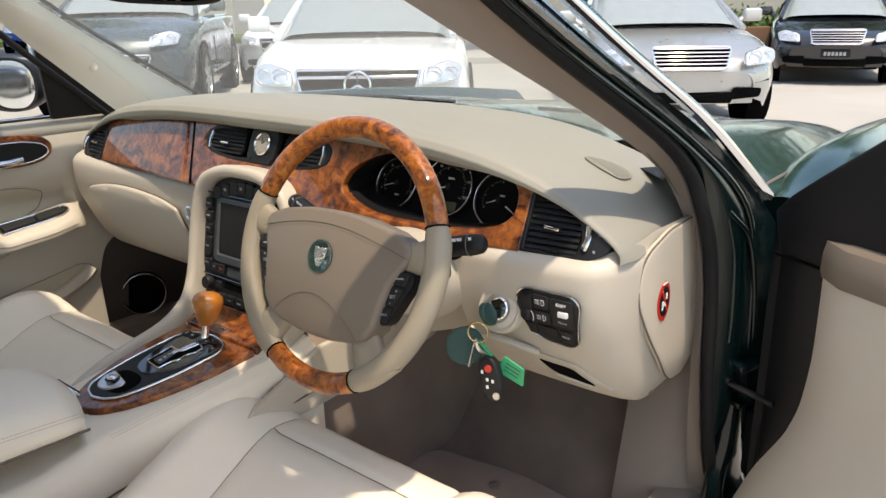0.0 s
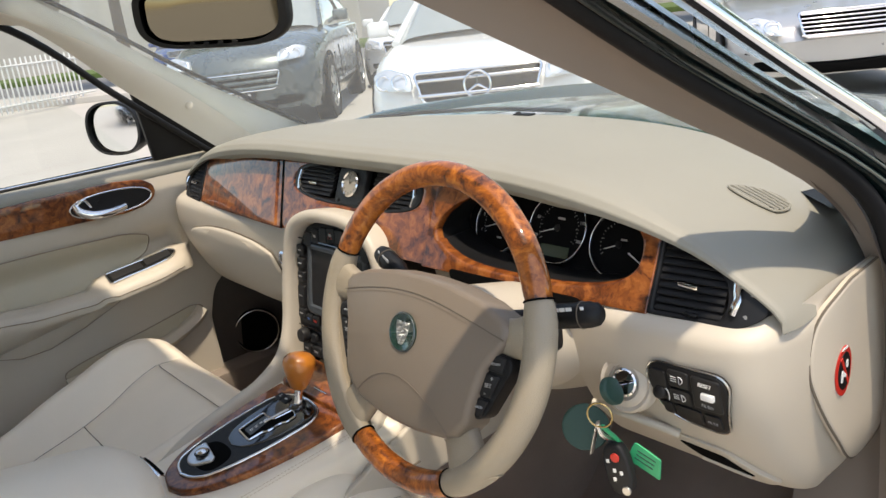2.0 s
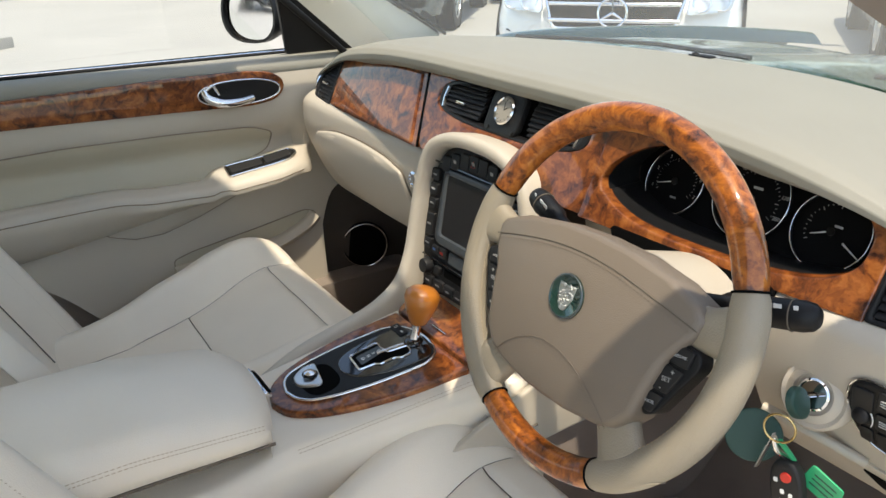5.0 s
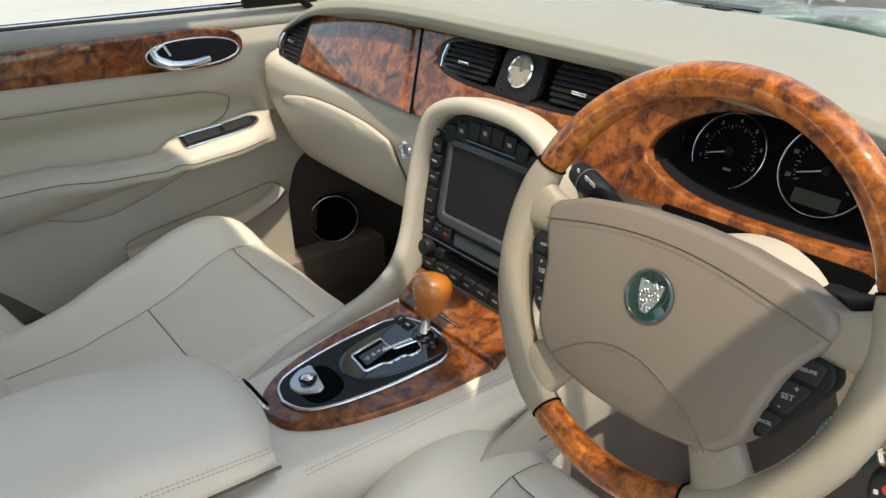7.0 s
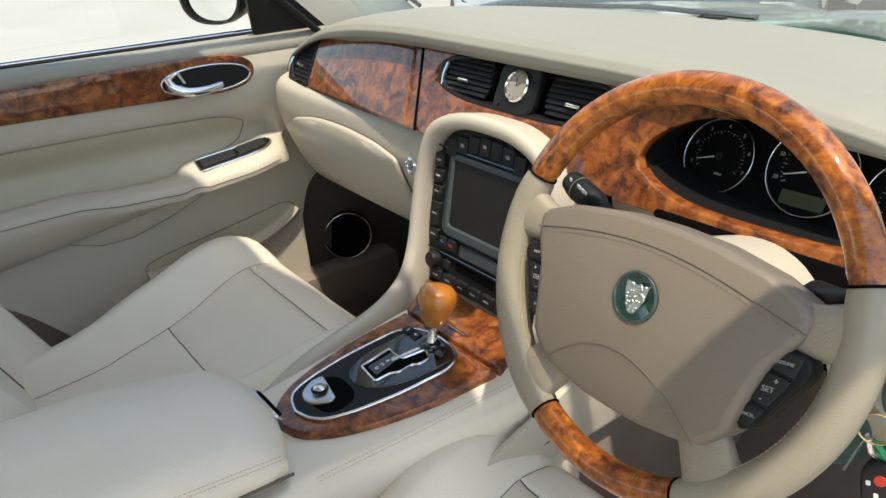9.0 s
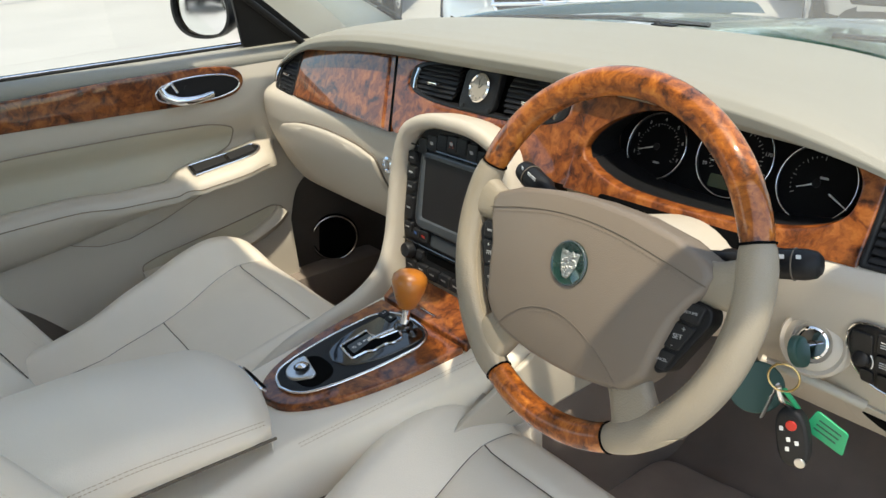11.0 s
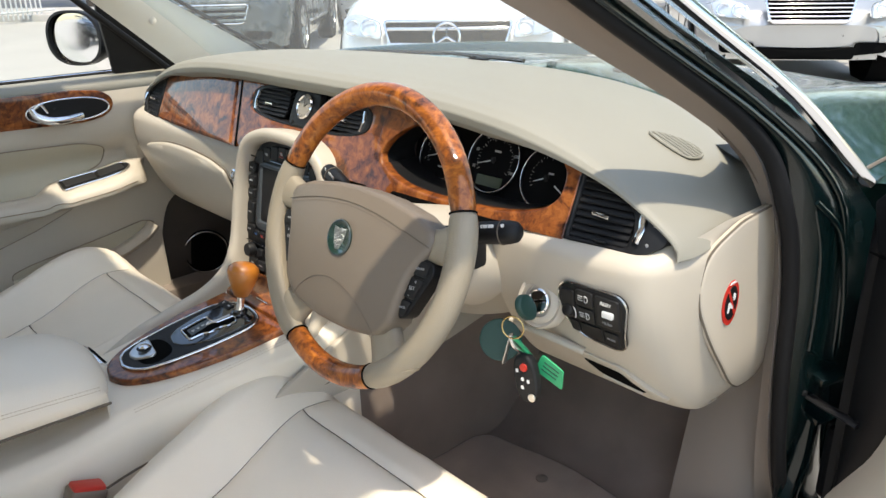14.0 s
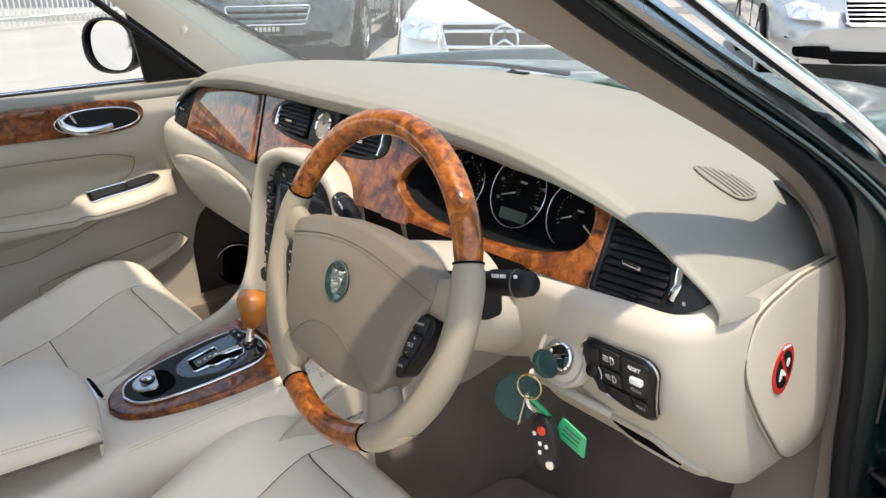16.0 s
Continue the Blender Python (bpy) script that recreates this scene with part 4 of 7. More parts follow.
tray = part("coin_tray_frame", plate(dense(rounded([(0.568, 0.668), (0.655, 0.664), (0.700, 0.618), (0.690, 0.604), (0.590, 0.612)], [0.014, 0.012, 0.01, 0.01, 0.02], 5), 0.008), on_low, 0.01, 0.003, top=0.004, rings=2, hole=None), CREAM, dashboard, "cream coin tray frame")
part("tray_mouth", plate(dense(rounded([(0.592, 0.654), (0.650, 0.652), (0.677, 0.624), (0.612, 0.630)], [0.006, 0.005, 0.004, 0.01], 5), 0.008), on_low, 0.004, 0.001, top=0.0055, rings=2), DEEP, tray)
part("tray_lip", tube([on_low(0.614 + 0.058 * k / 8, 0.6275 - 0.005 * k / 8, 0.005) for k in range(9)], 0.003, 8), CREAM, tray)

# glove box lid and button
lid = [(-x, z) for x, z in dense(rounded([(0.246, 0.766), (0.30, 0.780), (0.41, 0.789), (0.52, 0.785), (0.606, 0.768), (0.624, 0.750), (0.600, 0.690), (0.555, 0.632), (0.45, 0.612), (0.262, 0.618), (0.236, 0.70)], [0.012, 0.03, 0.06, 0.05, 0.02, 0.015, 0.04, 0.04, 0.05, 0.02, 0.03], 6), 0.010)]


def on_glove(x, z, w):
    e = max(0, (-x - 0.64) / 0.06)
    return (x, curve1(PAS, -z) - w - 0.003 + 0.03 * e * e, z)


part("glove_box_lid", plate(lid, on_glove, 0.025, 0.007, top=0.006, rings=10, bulge=0.006), CREAM, dashboard, "cream leather glove box lid")
part("glove_box_gap", tube([on_glove(x, z, -0.002) for x, z in lid], 0.0022, 6, True), SEAM, dashboard)
part("glove_button", lathe([(0.014, 0), (0.014, 0.004), (0.010, 0.006), (0.009, 0.003), (0, 0.003)], (-0.198, -0.034, 0.766), (0.1, -1, 0.1), 24), CHROME, dashboard, "round chrome glove box button")


# ---- centre stack ----
def rad(x, z, w=0.0):
    return Vector((x, -0.045 - 0.16 * (0.84 - z) - w, z))


stack = thing("centre_stack", "black radio and screen panel in a cream leather hoop", "centre console")
RX = 0.012
arch_out = [(-0.101, 0.622), (0.125, 0.622), (0.139, 0.70), (0.135, 0.79), (0.110, 0.845), (0.06, 0.866), (RX, 0.870), (-0.036, 0.866), (-0.086, 0.845), (-0.111, 0.79), (-0.115, 0.70)]
part("radio_panel", plate(dense(rounded(arch_out, [0.004, 0.004, 0.02, 0.04, 0.04, 0.03, 0.03, 0.03, 0.04, 0.04, 0.02], 5), 0.012), rad, 0.02, 0.003, rings=4), BLACK, stack)
scr = part("display", plate(rounded([(-0.078, 0.700), (0.098, 0.700), (0.102, 0.822), (-0.070, 0.822)], [0.02, 0.02, 0.012, 0.012], 5), rad, 0.012, 0.004, top=0.006, rings=3, hole=rounded([(-0.062, 0.716), (0.086, 0.716), (0.089, 0.812), (-0.060, 0.812)], [0.006] * 4, 5)), BEZEL, stack, "grey-framed navigation screen, switched off")
part("screen_glass", plate(rounded([(-0.063, 0.714), (0.087, 0.714), (0.090, 0.813), (-0.061, 0.813)], 0.004), rad, 0.003, 0.001, top=0.0025, rings=2), SCREEN, scr)


def button(x0, x1, z0, z1, top=0.006, bow=0.0, parent=stack, mat=None):
    return part("button", plate(rounded([(x0, z0), (x1, z0), (x1, z1 + bow), (x0, z1)], 0.003), rad, 0.006, 0.0014, top=top, rings=2), mat or KEYCAP, parent)


def glyph(x, z, w, h, mat=None, top=0.0064):
    return part("print", rbox((w, 0.0004, h), 0, Matrix.Translation(rad(x, z, top)) @ pose(0, 0, 0, 9)), mat or GREYPRINT, stack)


for k in range(8):
    x0 = -0.078 + 0.0235 * k
    zt = 0.856 - 0.10 * ((x0 + 0.011 - RX) / 0.1) ** 2 * 0.25
    button(x0, x0 + 0.0215, zt - 0.024, zt)
    if k in (1, 3, 5):
        glyph(x0 + 0.011, zt - 0.012, 0.007, 0.007)
part("hazard_mark", tube([rad(0.0035 + a, 0.843 + b, 0.0066) for a, b in ((-0.005, -0.004), (0.005, -0.004), (0, 0.005))], 0.0005, 5, True), RED, stack)
part("panel_ledge", tube([rad(-0.098 + 0.22 * k / 6, 0.8265, 0.004) for k in range(7)], 0.0018, 6), GLOSS, stack)
for sx in (-1, 1):
    for k, (z, h) in enumerate(((0.806, 0.018), (0.783, 0.018), (0.760, 0.016), (0.7255, 0.036), (0.694, 0.016))):
        x0 = RX + sx * 0.1055 - 0.010
        button(x0, x0 + 0.020, z - h / 2, z + h / 2)
        glyph(x0 + 0.010, z, 0.010, 0.003, GREYPRINT if k != 1 else WHITE)
button(-0.078, -0.062, 0.682, 0.696)
glyph(-0.070, 0.689, 0.006, 0.005, material("blue_print", (0.05, 0.16, 0.45), 0.5))
button(-0.058, -0.040, 0.680, 0.697)
glyph(-0.049, 0.688, 0.008, 0.006, RED)
part("readout", plate(rounded([(-0.034, 0.676), (0.062, 0.676), (0.062, 0.694), (-0.034, 0.694)], 0.003), rad, 0.004, 0.001, top=0.002, rings=2), BEZEL, stack, "unlit grey readout")
button(0.067, 0.083, 0.680, 0.696)
button(0.086, 0.102, 0.680, 0.696)
part("panel_ledge", tube([rad(-0.106 + 0.236 * k / 6, 0.671, 0.003) for k in range(7)], 0.0015, 6), GLOSS, stack)
for kx in (-0.085, 0.112):
    knob = part("volume_knob", lathe([(0.0125, 0), (0.0125, 0.010), (0.011, 0.013), (0.0, 0.0135)], rad(kx, 0.656, 0.002), (0, -0.987, 0.158), 28), KEYCAP, stack, "ribbed black volume knob")
    part("knob_ring", ring(rad(kx, 0.656, 0.003), (0, -0.987, 0.158), 0.0145, 0.001, 28), GLOSS, knob)
button(-0.066, -0.050, 0.650, 0.663)
part("cassette_slot", plate(rounded([(-0.042, 0.652), (0.072, 0.652), (0.072, 0.664), (-0.042, 0.664)], 0.002), rad, 0.004, 0.0008, top=0.0015, rings=2), DEEP, stack)
for k in range(7):
    x0 = -0.092 + 0.0295 * k
    button(x0, x0 + 0.026, 0.626, 0.642)
    glyph(x0 + 0.013, 0.634, 0.011, 0.003)

# the leather hoop round it, flowing down into the console
HOOP = [(-0.098, -0.37, 0.520), (-0.104, -0.30, 0.550), (-0.108, -0.235, 0.566), (-0.114, -0.165, 0.582), (-0.122, -0.110, 0.612), (-0.127, -0.082, 0.660), (-0.129, -0.066, 0.73), (-0.124, -0.056, 0.79), (-0.101, -0.050, 0.846), (-0.050, -0.046, 0.870), (RX, -0.045, 0.875)]
HOOP = HOOP + [(2 * RX - x + 0.045 * min(1, max(0, (-0.07 - y) / 0.08)), y, z - 0.055 * max(0, (-0.10 - y) / 0.06)) for x, y, z in HOOP[-2:2:-1]]
hp = spline(HOOP, 90)
hn = []
for p in hp:
    low = max(0.0, min(1.0, (0.68 - p.z) / 0.08))
    hn.append(Vector((0, -1, 0.16)).lerp(Vector((0, -0.35, 0.95)), low))
SEC = [(-0.010, -0.03), (-0.011, 0.008), (-0.009, 0.014), (-0.004, 0.017), (0.004, 0.017), (0.009, 0.014), (0.012, 0.006), (0.012, -0.03)]
part("leather_hoop", sweep(hp, hn, SEC), CREAM, stack, "stitched cream leather hoop")
hs = [p + (n - (hp[min(i + 1, 90)] - hp[max(i - 1, 0)]).normalized() * 0).normalized() * 0.0160 + Vector((0, 0, 0)) for i, (p, n) in enumerate(zip(hp, hn))]
for off in (0.010, 0.014):
    inner = []
    for i, p in enumerate(hs):
        d = (hp[min(i + 1, 90)] - hp[max(i - 1, 0)]).normalized()
        s = d.cross(hn[i]).normalized()
        inner.append(p + s * (off - 0.005) - hn[i].normalized() * (0.0035 if off > 0.012 else 0.0015))
    stitches("stitching", inner[8:-8], hn[8:-8], stack)

# ---- console between the seats ----
console = thing("centre_console", "cream leather console with walnut gear panel and armrest", "centre console")


def con(x, y, w=0.0):
    return (x, y, 0.560 + 0.2125 * (y + 0.341) + w)


def body(u, v):
    """A leather hump from the armrest to the stack."""
    y = -0.95 + 0.88 * v
    zt = 0.560 + 0.2125 * (max(y, -0.50) + 0.341) - 0.006
    cx = 0.047 + 0.19 * (y + 0.15) if y > -0.4 else 0.0
    h = 0.100 + 0.035 * max(0, min(1, (y + 0.42) / 0.27))
    p = spline([(-h - 0.02, 0, 0.22), (-h - 0.012, 0, zt - 0.06), (-h + 0.004, 0, zt - 0.008), (-h + 0.03, 0, zt), (0, 0, zt), (h - 0.03, 0, zt), (h - 0.004, 0, zt - 0.008), (h + 0.012, 0, zt - 0.06), (h + 0.02, 0, 0.22)], 32)[int(round(u * 32))]
    return (cx + p.x, y, p.z)


part("console_body", grid(body, 32, 40), SEAT, console, "cream leather console body")
def tunnel(u, v):
    p = spline([(-0.105, 0, 0.23), (-0.095, 0, 0.40), (-0.08, 0, 0.56), (0.04, 0, 0.585), (0.18, 0, 0.575), (0.205, 0, 0.45), (0.215, 0, 0.23)], 20)[int(round(u * 20))]
    return (p.x, -0.085 + 0.56 * v, p.z)


part("tunnel_carpet", grid(tunnel, 20, 10), CARPET, console, "taupe carpeted tunnel")
part("side_panel", plate(dense(rounded([(-0.30, 0.43), (-0.13, 0.492), (0.13, 0.500), (0.24, 0.52), (0.24, 0.60), (-0.07, 0.60), (-0.30, 0.49)], 0.01), 0.02), lambda a, b, w: (0.216 + w + 0.10 * min(0, a + 0.09) - 0.06 * max(0, b - 0.53), a, b), 0.008, 0.003, rings=4), CREAM, console, "cream leather tunnel side panel")
part("side_seam", tube([(0.055 + 0.19 * (max(y, -0.4) + 0.15) + 0.117 + 0.035 * max(0, min(1, (y + 0.42) / 0.27)), y, 0.560 + 0.2125 * (y + 0.341) - 0.085) for y in np.linspace(-0.5, -0.09, 20)], 0.0018, 6), SEAM, console)


def axis_x(y):
    return 0.043 + 0.19 * (y + 0.15)


half_at = lambda y: curve1([(-0.392, 0.0), (-0.386, 0.026), (-0.372, 0.046), (-0.34, 0.068), (-0.28, 0.088), (-0.22, 0.098), (-0.155, 0.101)], y)
ys = [-0.392 + 0.237 * (k / 30) ** 1.6 for k in range(31)]
wood_out = [(axis_x(y) + half_at(y), y) for y in ys] + [(axis_x(y) - half_at(y), y) for y in ys[::-1][:-1]]
part("walnut_gear_panel", plate(dense(wood_out, 0.015), con, 0.012, 0.003, top=0.004, rings=8), BURL, console, "glossy burr walnut gear surround")
ash = [(-0.062, -0.151), (0.146, -0.151), (0.125, -0.085), (-0.098, -0.085)]


def ramp(x, y, w):
    """The walnut lid that climbs from the gear panel to the radio."""
    s = (y + 0.151) / 0.07
    return (x, y, con(x, -0.151)[2] + 0.004 + 0.015 * s + w)


part("walnut_lid", plate(dense(rounded(ash, 0.004), 0.012), ramp, 0.012, 0.003, top=0.002, rings=6), BURL, console, "burr walnut ashtray lid")
part("lid_handle", rbox((0.036, 0.003, 0.003), 0.001, pose(*ramp(0.04, -0.138, 0.004))), CHROME, console)
ins_half = lambda y: curve1([(-0.368, 0.0), (-0.362, 0.024), (-0.345, 0.042), (-0.30, 0.055), (-0.25, 0.061), (-0.20, 0.062), (-0.175, 0.050), (-0.164, 0.026), (-0.161, 0.0)], y)
ins_x = lambda y: 0.036 + 0.20 * (y + 0.17)
ys = [-0.368 + 0.207 * (0.5 - 0.5 * math.cos(math.pi * k / 34)) for k in range(35)]
ins = [(ins_x(y) + ins_half(y), y) for y in ys] + [(ins_x(y) - ins_half(y), y) for y in ys[::-1][1:-1]]
gear = part("gear_insert", plate(ins, con, 0.008, 0.003, top=0.0085, rings=5), BLACK, console, "black gear selector insert")
part("insert_rim", tube([con(x, y, 0.0065) for x, y in ins], 0.0026, 8, True), CHROME, gear, "chrome rim")
gate_half = lambda y: curve1([(-0.292, 0.0), (-0.287, 0.020), (-0.27, 0.036), (-0.23, 0.048), (-0.19, 0.050), (-0.172, 0.036), (-0.166, 0.0)], y)
ys = [-0.292 + 0.126 * (0.5 - 0.5 * math.cos(math.pi * k / 24)) for k in range(25)]
gp = [(ins_x(y) + 0.004 + gate_half(y), y) for y in ys] + [(ins_x(y) + 0.004 - gate_half(y), y) for y in ys[::-1][1:-1]]
part("gate_plate", plate(gp, con, 0.004, 0.0015, top=0.0105, rings=4), GLOSS, gear, "gloss black gate plate")
JX = 0.020
gate_path = [(JX - 0.020, -0.222), (JX - 0.022, -0.268), (JX + 0.018, -0.272), (JX + 0.022, -0.250), (JX + 0.030, -0.242), (JX + 0.032, -0.222), (JX + 0.040, -0.214), (JX + 0.041, -0.200), (JX + 0.022, -0.192), (JX + 0.012, -0.222), (JX - 0.005, -0.224)]
part("gate_rim", tube([con(x, y, 0.0115) for x, y in dense(rounded(gate_path, 0.004, 4), 0.004)], 0.0017, 6, True), CHROME, gear, "chrome J-gate rim")
part("gate_slot", plate(rounded(gate_path, 0.004, 4), con, 0.002, 0.0004, top=0.0110, rings=2), DEEP, gear)
part("gear_legend", plate(rounded([(JX - 0.014, -0.262), (JX + 0.010, -0.264), (JX + 0.006, -0.226), (JX - 0.012, -0.224)], 0.003), con, 0.002, 0.0004, top=0.0114, rings=2), BEZEL, gear)
for k, ch in enumerate("PRND"):
    lettering("print", ch, 0.0075, Matrix.Translation(con(JX - 0.001, -0.230 - 0.0088 * k, 0.0118)) @ pose(0, 0, 0, 12, 0, 0), WHITE, gear)
for k, (bx, ch) in enumerate(((-0.012, "S"), (0.006, "")) ):
    part("mode_button", plate(rounded([(bx - 0.008, -0.190), (bx + 0.008, -0.190), (bx + 0.008, -0.176), (bx - 0.008, -0.176)], 0.003), con, 0.004, 0.001, top=0.0125, rings=2), KEYCAP, gear)
    if ch:
        lettering("print", ch, 0.008, Matrix.Translation(con(bx, -0.183, 0.0128)) @ pose(0, 0, 0, 12), WHITE, gear)
    else:
        part("print", rbox((0.006, 0.003, 0.0004), 0, pose(*con(bx, -0.183, 0.0128))), WHITE, gear)
# tray with the round handbrake switch
part("switch_tray", plate(superellipse(0.008, -0.322, 0.036, 0.026, 2.6, 40), con, 0.003, 0.001, top=0.0092, rings=3), DEEP, gear)
bs = part("brake_switch", plate(rounded([(-0.022, -0.352), (0.006, -0.352), (0.024, -0.330), (0.022, -0.322), (-0.030, -0.312), (-0.034, -0.330)], [0.012, 0.014, 0.006, 0.004, 0.006, 0.014], 5), con, 0.006, 0.002, top=0.0125, rings=4), ALU, gear, "satin metal parking brake switch")
part("switch_button", lathe([(0.009, 0), (0.009, 0.004), (0.006, 0.006), (0, 0.0065)], con(-0.006, -0.330, 0.0135), (0, 0, 1), 24), CHROME, bs)
part("switch_ring", ring(con(-0.006, -0.330, 0.0145), (0, 0, 1), 0.0105, 0.0012, 24), BLACK, bs)
lever = part("gear_lever", tube(spline([con(0.038, -0.181, 0.008), (0.0385, -0.177, 0.620), (0.038, -0.172, 0.640)], 8), [0.0085, 0.008, 0.007, 0.0065, 0.006, 0.0062, 0.007, 0.008, 0.009], 14), CHROME, console, "chrome gear lever")
part("gear_knob", lathe([(0.008, 0), (0.013, 0.003), (0.0195, 0.018), (0.025, 0.034), (0.0265, 0.043), (0.0245, 0.051), (0.017, 0.0575), (0.009, 0.0595), (0.0, 0.060)], (0.038, -0.174, 0.630), (0, 0.22, 1), 32), AMBER, lever, "polished amber wood gear knob")
part("lever_boot", lathe([(0.016, 0), (0.014, 0.004), (0.009, 0.006)], con(0.038, -0.181, 0.010), (0, 0, 1), 20), GLOSS, lever)
part("lever_slot", tube([con(0.038, -0.181, 0.0118), con(0.030, -0.205, 0.0118), con(0.022, -0.235, 0.0118)], 0.0035, 8, flat=0.4), CHROME, gear)
for off in (0.0, 0.0045):
    stitches("stitching", [(axis_x(y) + 0.110 + off + 0.012 * max(0, (y + 0.42) / 0.27), y, con(0, y)[2] - 0.004 - off * 0.5) for y in np.linspace(-0.40, -0.09, 30)], [(0.2, 0, 1)], console)


# armrest box
def arm(u, v):
    y = -0.412 - 0.513 * v ** 1.7
    rise = 0.030 * min(1, max(0, -0.425 - y) * 6)
    f = min(1, (-0.412 - y) / 0.05)
    zt = 0.620 + rise - 0.030 * (1 - math.sqrt(1 - (1 - f) ** 2))
    zb = 0.570 + 0.010 * min(1, max(0, -0.425 - y) * 6)
    p = spline([(-0.106, 0, zb), (-0.110, 0, zb + 0.016), (-0.100, 0, zt - 0.014), (-0.07, 0, zt), (0, 0, zt + 0.010), (0.070, 0, zt + 0.001), (0.102, 0, zt - 0.014), (0.117, 0, zb + 0.018), (0.114, 0, zb)], 32)[int(round(u * 32))]
    near = 1 - f
    return (p.x * (1 - 0.10 * near ** 2), y - 0.016 * near * (abs(p.x) / 0.11) ** 3, p.z)


rest = part("armrest_lid", join(grid(arm, 32, 30), grid(lambda u, v: (lambda a: (a[0] * (1 - 0.0 * v), a[1] - 0.002, a[2] + (0.545 - a[2]) * v))(arm(u, 0)), 32, 3)), SEAT, console, "padded cream leather armrest lid")
part("lid_gap", tube([(0.1155, y, 0.5735 + 0.006 * min(1, (-0.425 - y) * 6)) for y in np.linspace(-0.43, -0.92, 12)], 0.002, 6), SEAM, console)
part("lid_latch", plate(rounded([(-0.022, 0.590), (0.022, 0.590), (0.026, 0.603), (-0.026, 0.603)], 0.004), lambda a, b, w: (a * 1.5 + 0.010, -0.4035 + (b - 0.59) * -0.75 + w, b + 0.002), 0.004, 0.001, top=0.002, rings=2), CHROME, console, "chrome armrest latch")
part("latch_gap", plate(rounded([(-0.018, 0.593), (0.018, 0.593), (0.022, 0.601), (-0.022, 0.601)], 0.003), lambda a, b, w: (a * 1.5 + 0.010, -0.4005 + (b - 0.59) * -0.75 + w, b + 0.002), 0.002, 0.0005, top=0.0015, rings=2), DEEP, console)
for off in (0.0, 0.0045):
    stitches("stitching", [(0.1120 + 0.002 - off * 0.3, y, 0.5965 + 0.014 * min(1, (-0.425 - y) * 6) + off) for y in np.linspace(-0.44, -0.90, 24)], [(0.9, 0, 0.4)], console)


# ---- steering wheel ----
WC = Vector((0.40, -0.19, 0.835))
WX, WY = Vector((1, 0, 0)), Vector((0, 0.339, 0.941))
WZ = WX.cross(WY)


def wh(a, b, c=0.0):
    return WC + WX * a + WY * b + WZ * c


wheel = thing("steering_wheel", "wood-and-leather steering wheel with taupe airbag hub", "steering wheel")
RR = 0.1745


def rim_arc(a0, a1, r, n, name, mat, label, swell=0.0):
    path, rad_ = [], []
    for k in range(n + 1):
        a = radians(a0 + (a1 - a0) * k / n)
        path.append(wh(RR * math.cos(a), RR * math.sin(a)))
        e = min(k, n - k) / n
        rad_.append(r + swell * min(1, e * 12) - 0.0012 * max(0, 1 - e * 40))
    return part(name, tube(path, rad_, 18, up=WZ), mat, wheel, label)


rim_arc(21, 159, 0.0148, 72, "walnut_rim", BURLRIM, "glossy burr walnut upper rim")
rim_arc(-117, -63, 0.0148, 36, "walnut_rim", BURLRIM, "glossy burr walnut lower rim")
rim_arc(159, 243, 0.0152, 48, "leather_rim", RIM, "stitched beige leather grip", 0.0018)
rim_arc(-63, 21, 0.0152, 48, "leather_rim", RIM, "stitched beige leather grip", 0.0018)
for a in (21, 159, -117, -63):
    r = radians(a)
    part("rim_joint", ring(wh(RR * math.cos(r), RR * math.sin(r)), WX * -math.sin(r) + WY * math.cos(r), 0.0148, 0.0011, 24), DEEP, wheel)


def bar(points, widths, depth, mat, name, label=""):
    """A flattened spoke through wheel-plane points."""
    p = spline([wh(*q) for q in points], 16)
    w = [curve1([(i / (len(widths) - 1), x) for i, x in enumerate(widths)], k / 16) for k in range(17)]
    bm = bmesh.new()
    rings_ = []
    for k, q in enumerate(p):
        d = (p[min(k + 1, 16)] - p[max(k - 1, 0)]).normalized()
        s = d.cross(WZ).normalized()
        rings_.append([bm.verts.new(q + s * w[k] * math.copysign(abs(math.cos(t)) ** 0.7, math.cos(t)) + WZ * depth * math.copysign(abs(math.sin(t)) ** 0.8, math.sin(t))) for t in np.linspace(0, 2 * math.pi, 20, endpoint=False)])
    for a, b in zip(rings_, rings_[1:]):
        for k in range(20):
            bm.faces.new((a[k], a[(k + 1) % 20], b[(k + 1) % 20], b[k]))
    bm.faces.new(rings_[0][::-1])
    bm.faces.new(rings_[-1])
    return part(name, bm, mat, wheel, label)


for s in (-1, 1):
    bar([(s * 0.110, 0.016, -0.006), (s * 0.135, 0.018, -0.003), (s * 0.158, 0.023, 0), (s * 0.176, 0.026, 0)], [0.020, 0.020, 0.024, 0.038], 0.012, RIM, "upper_spoke", "beige leather spoke")
    bar([(s * 0.066, -0.075, -0.006), (s * 0.088, -0.108, -0.004), (s * 0.106, -0.132, 0), (s * 0.114, -0.144, 0)], [0.022, 0.024, 0.030, 0.044], 0.012, RIM, "lower_spoke", "beige leather spoke")
    # stitching along the inside of the grip
    st = []
    for k in range(40):
        a = radians(165 + (235 - 165) * k / 39) if s < 0 else radians(15 - 70 * k / 39)
        st.append(wh((RR - 0.0165) * math.cos(a), (RR - 0.0165) * math.sin(a), 0.004))
    stitches("stitching", st, [WZ], wheel, 0.006)

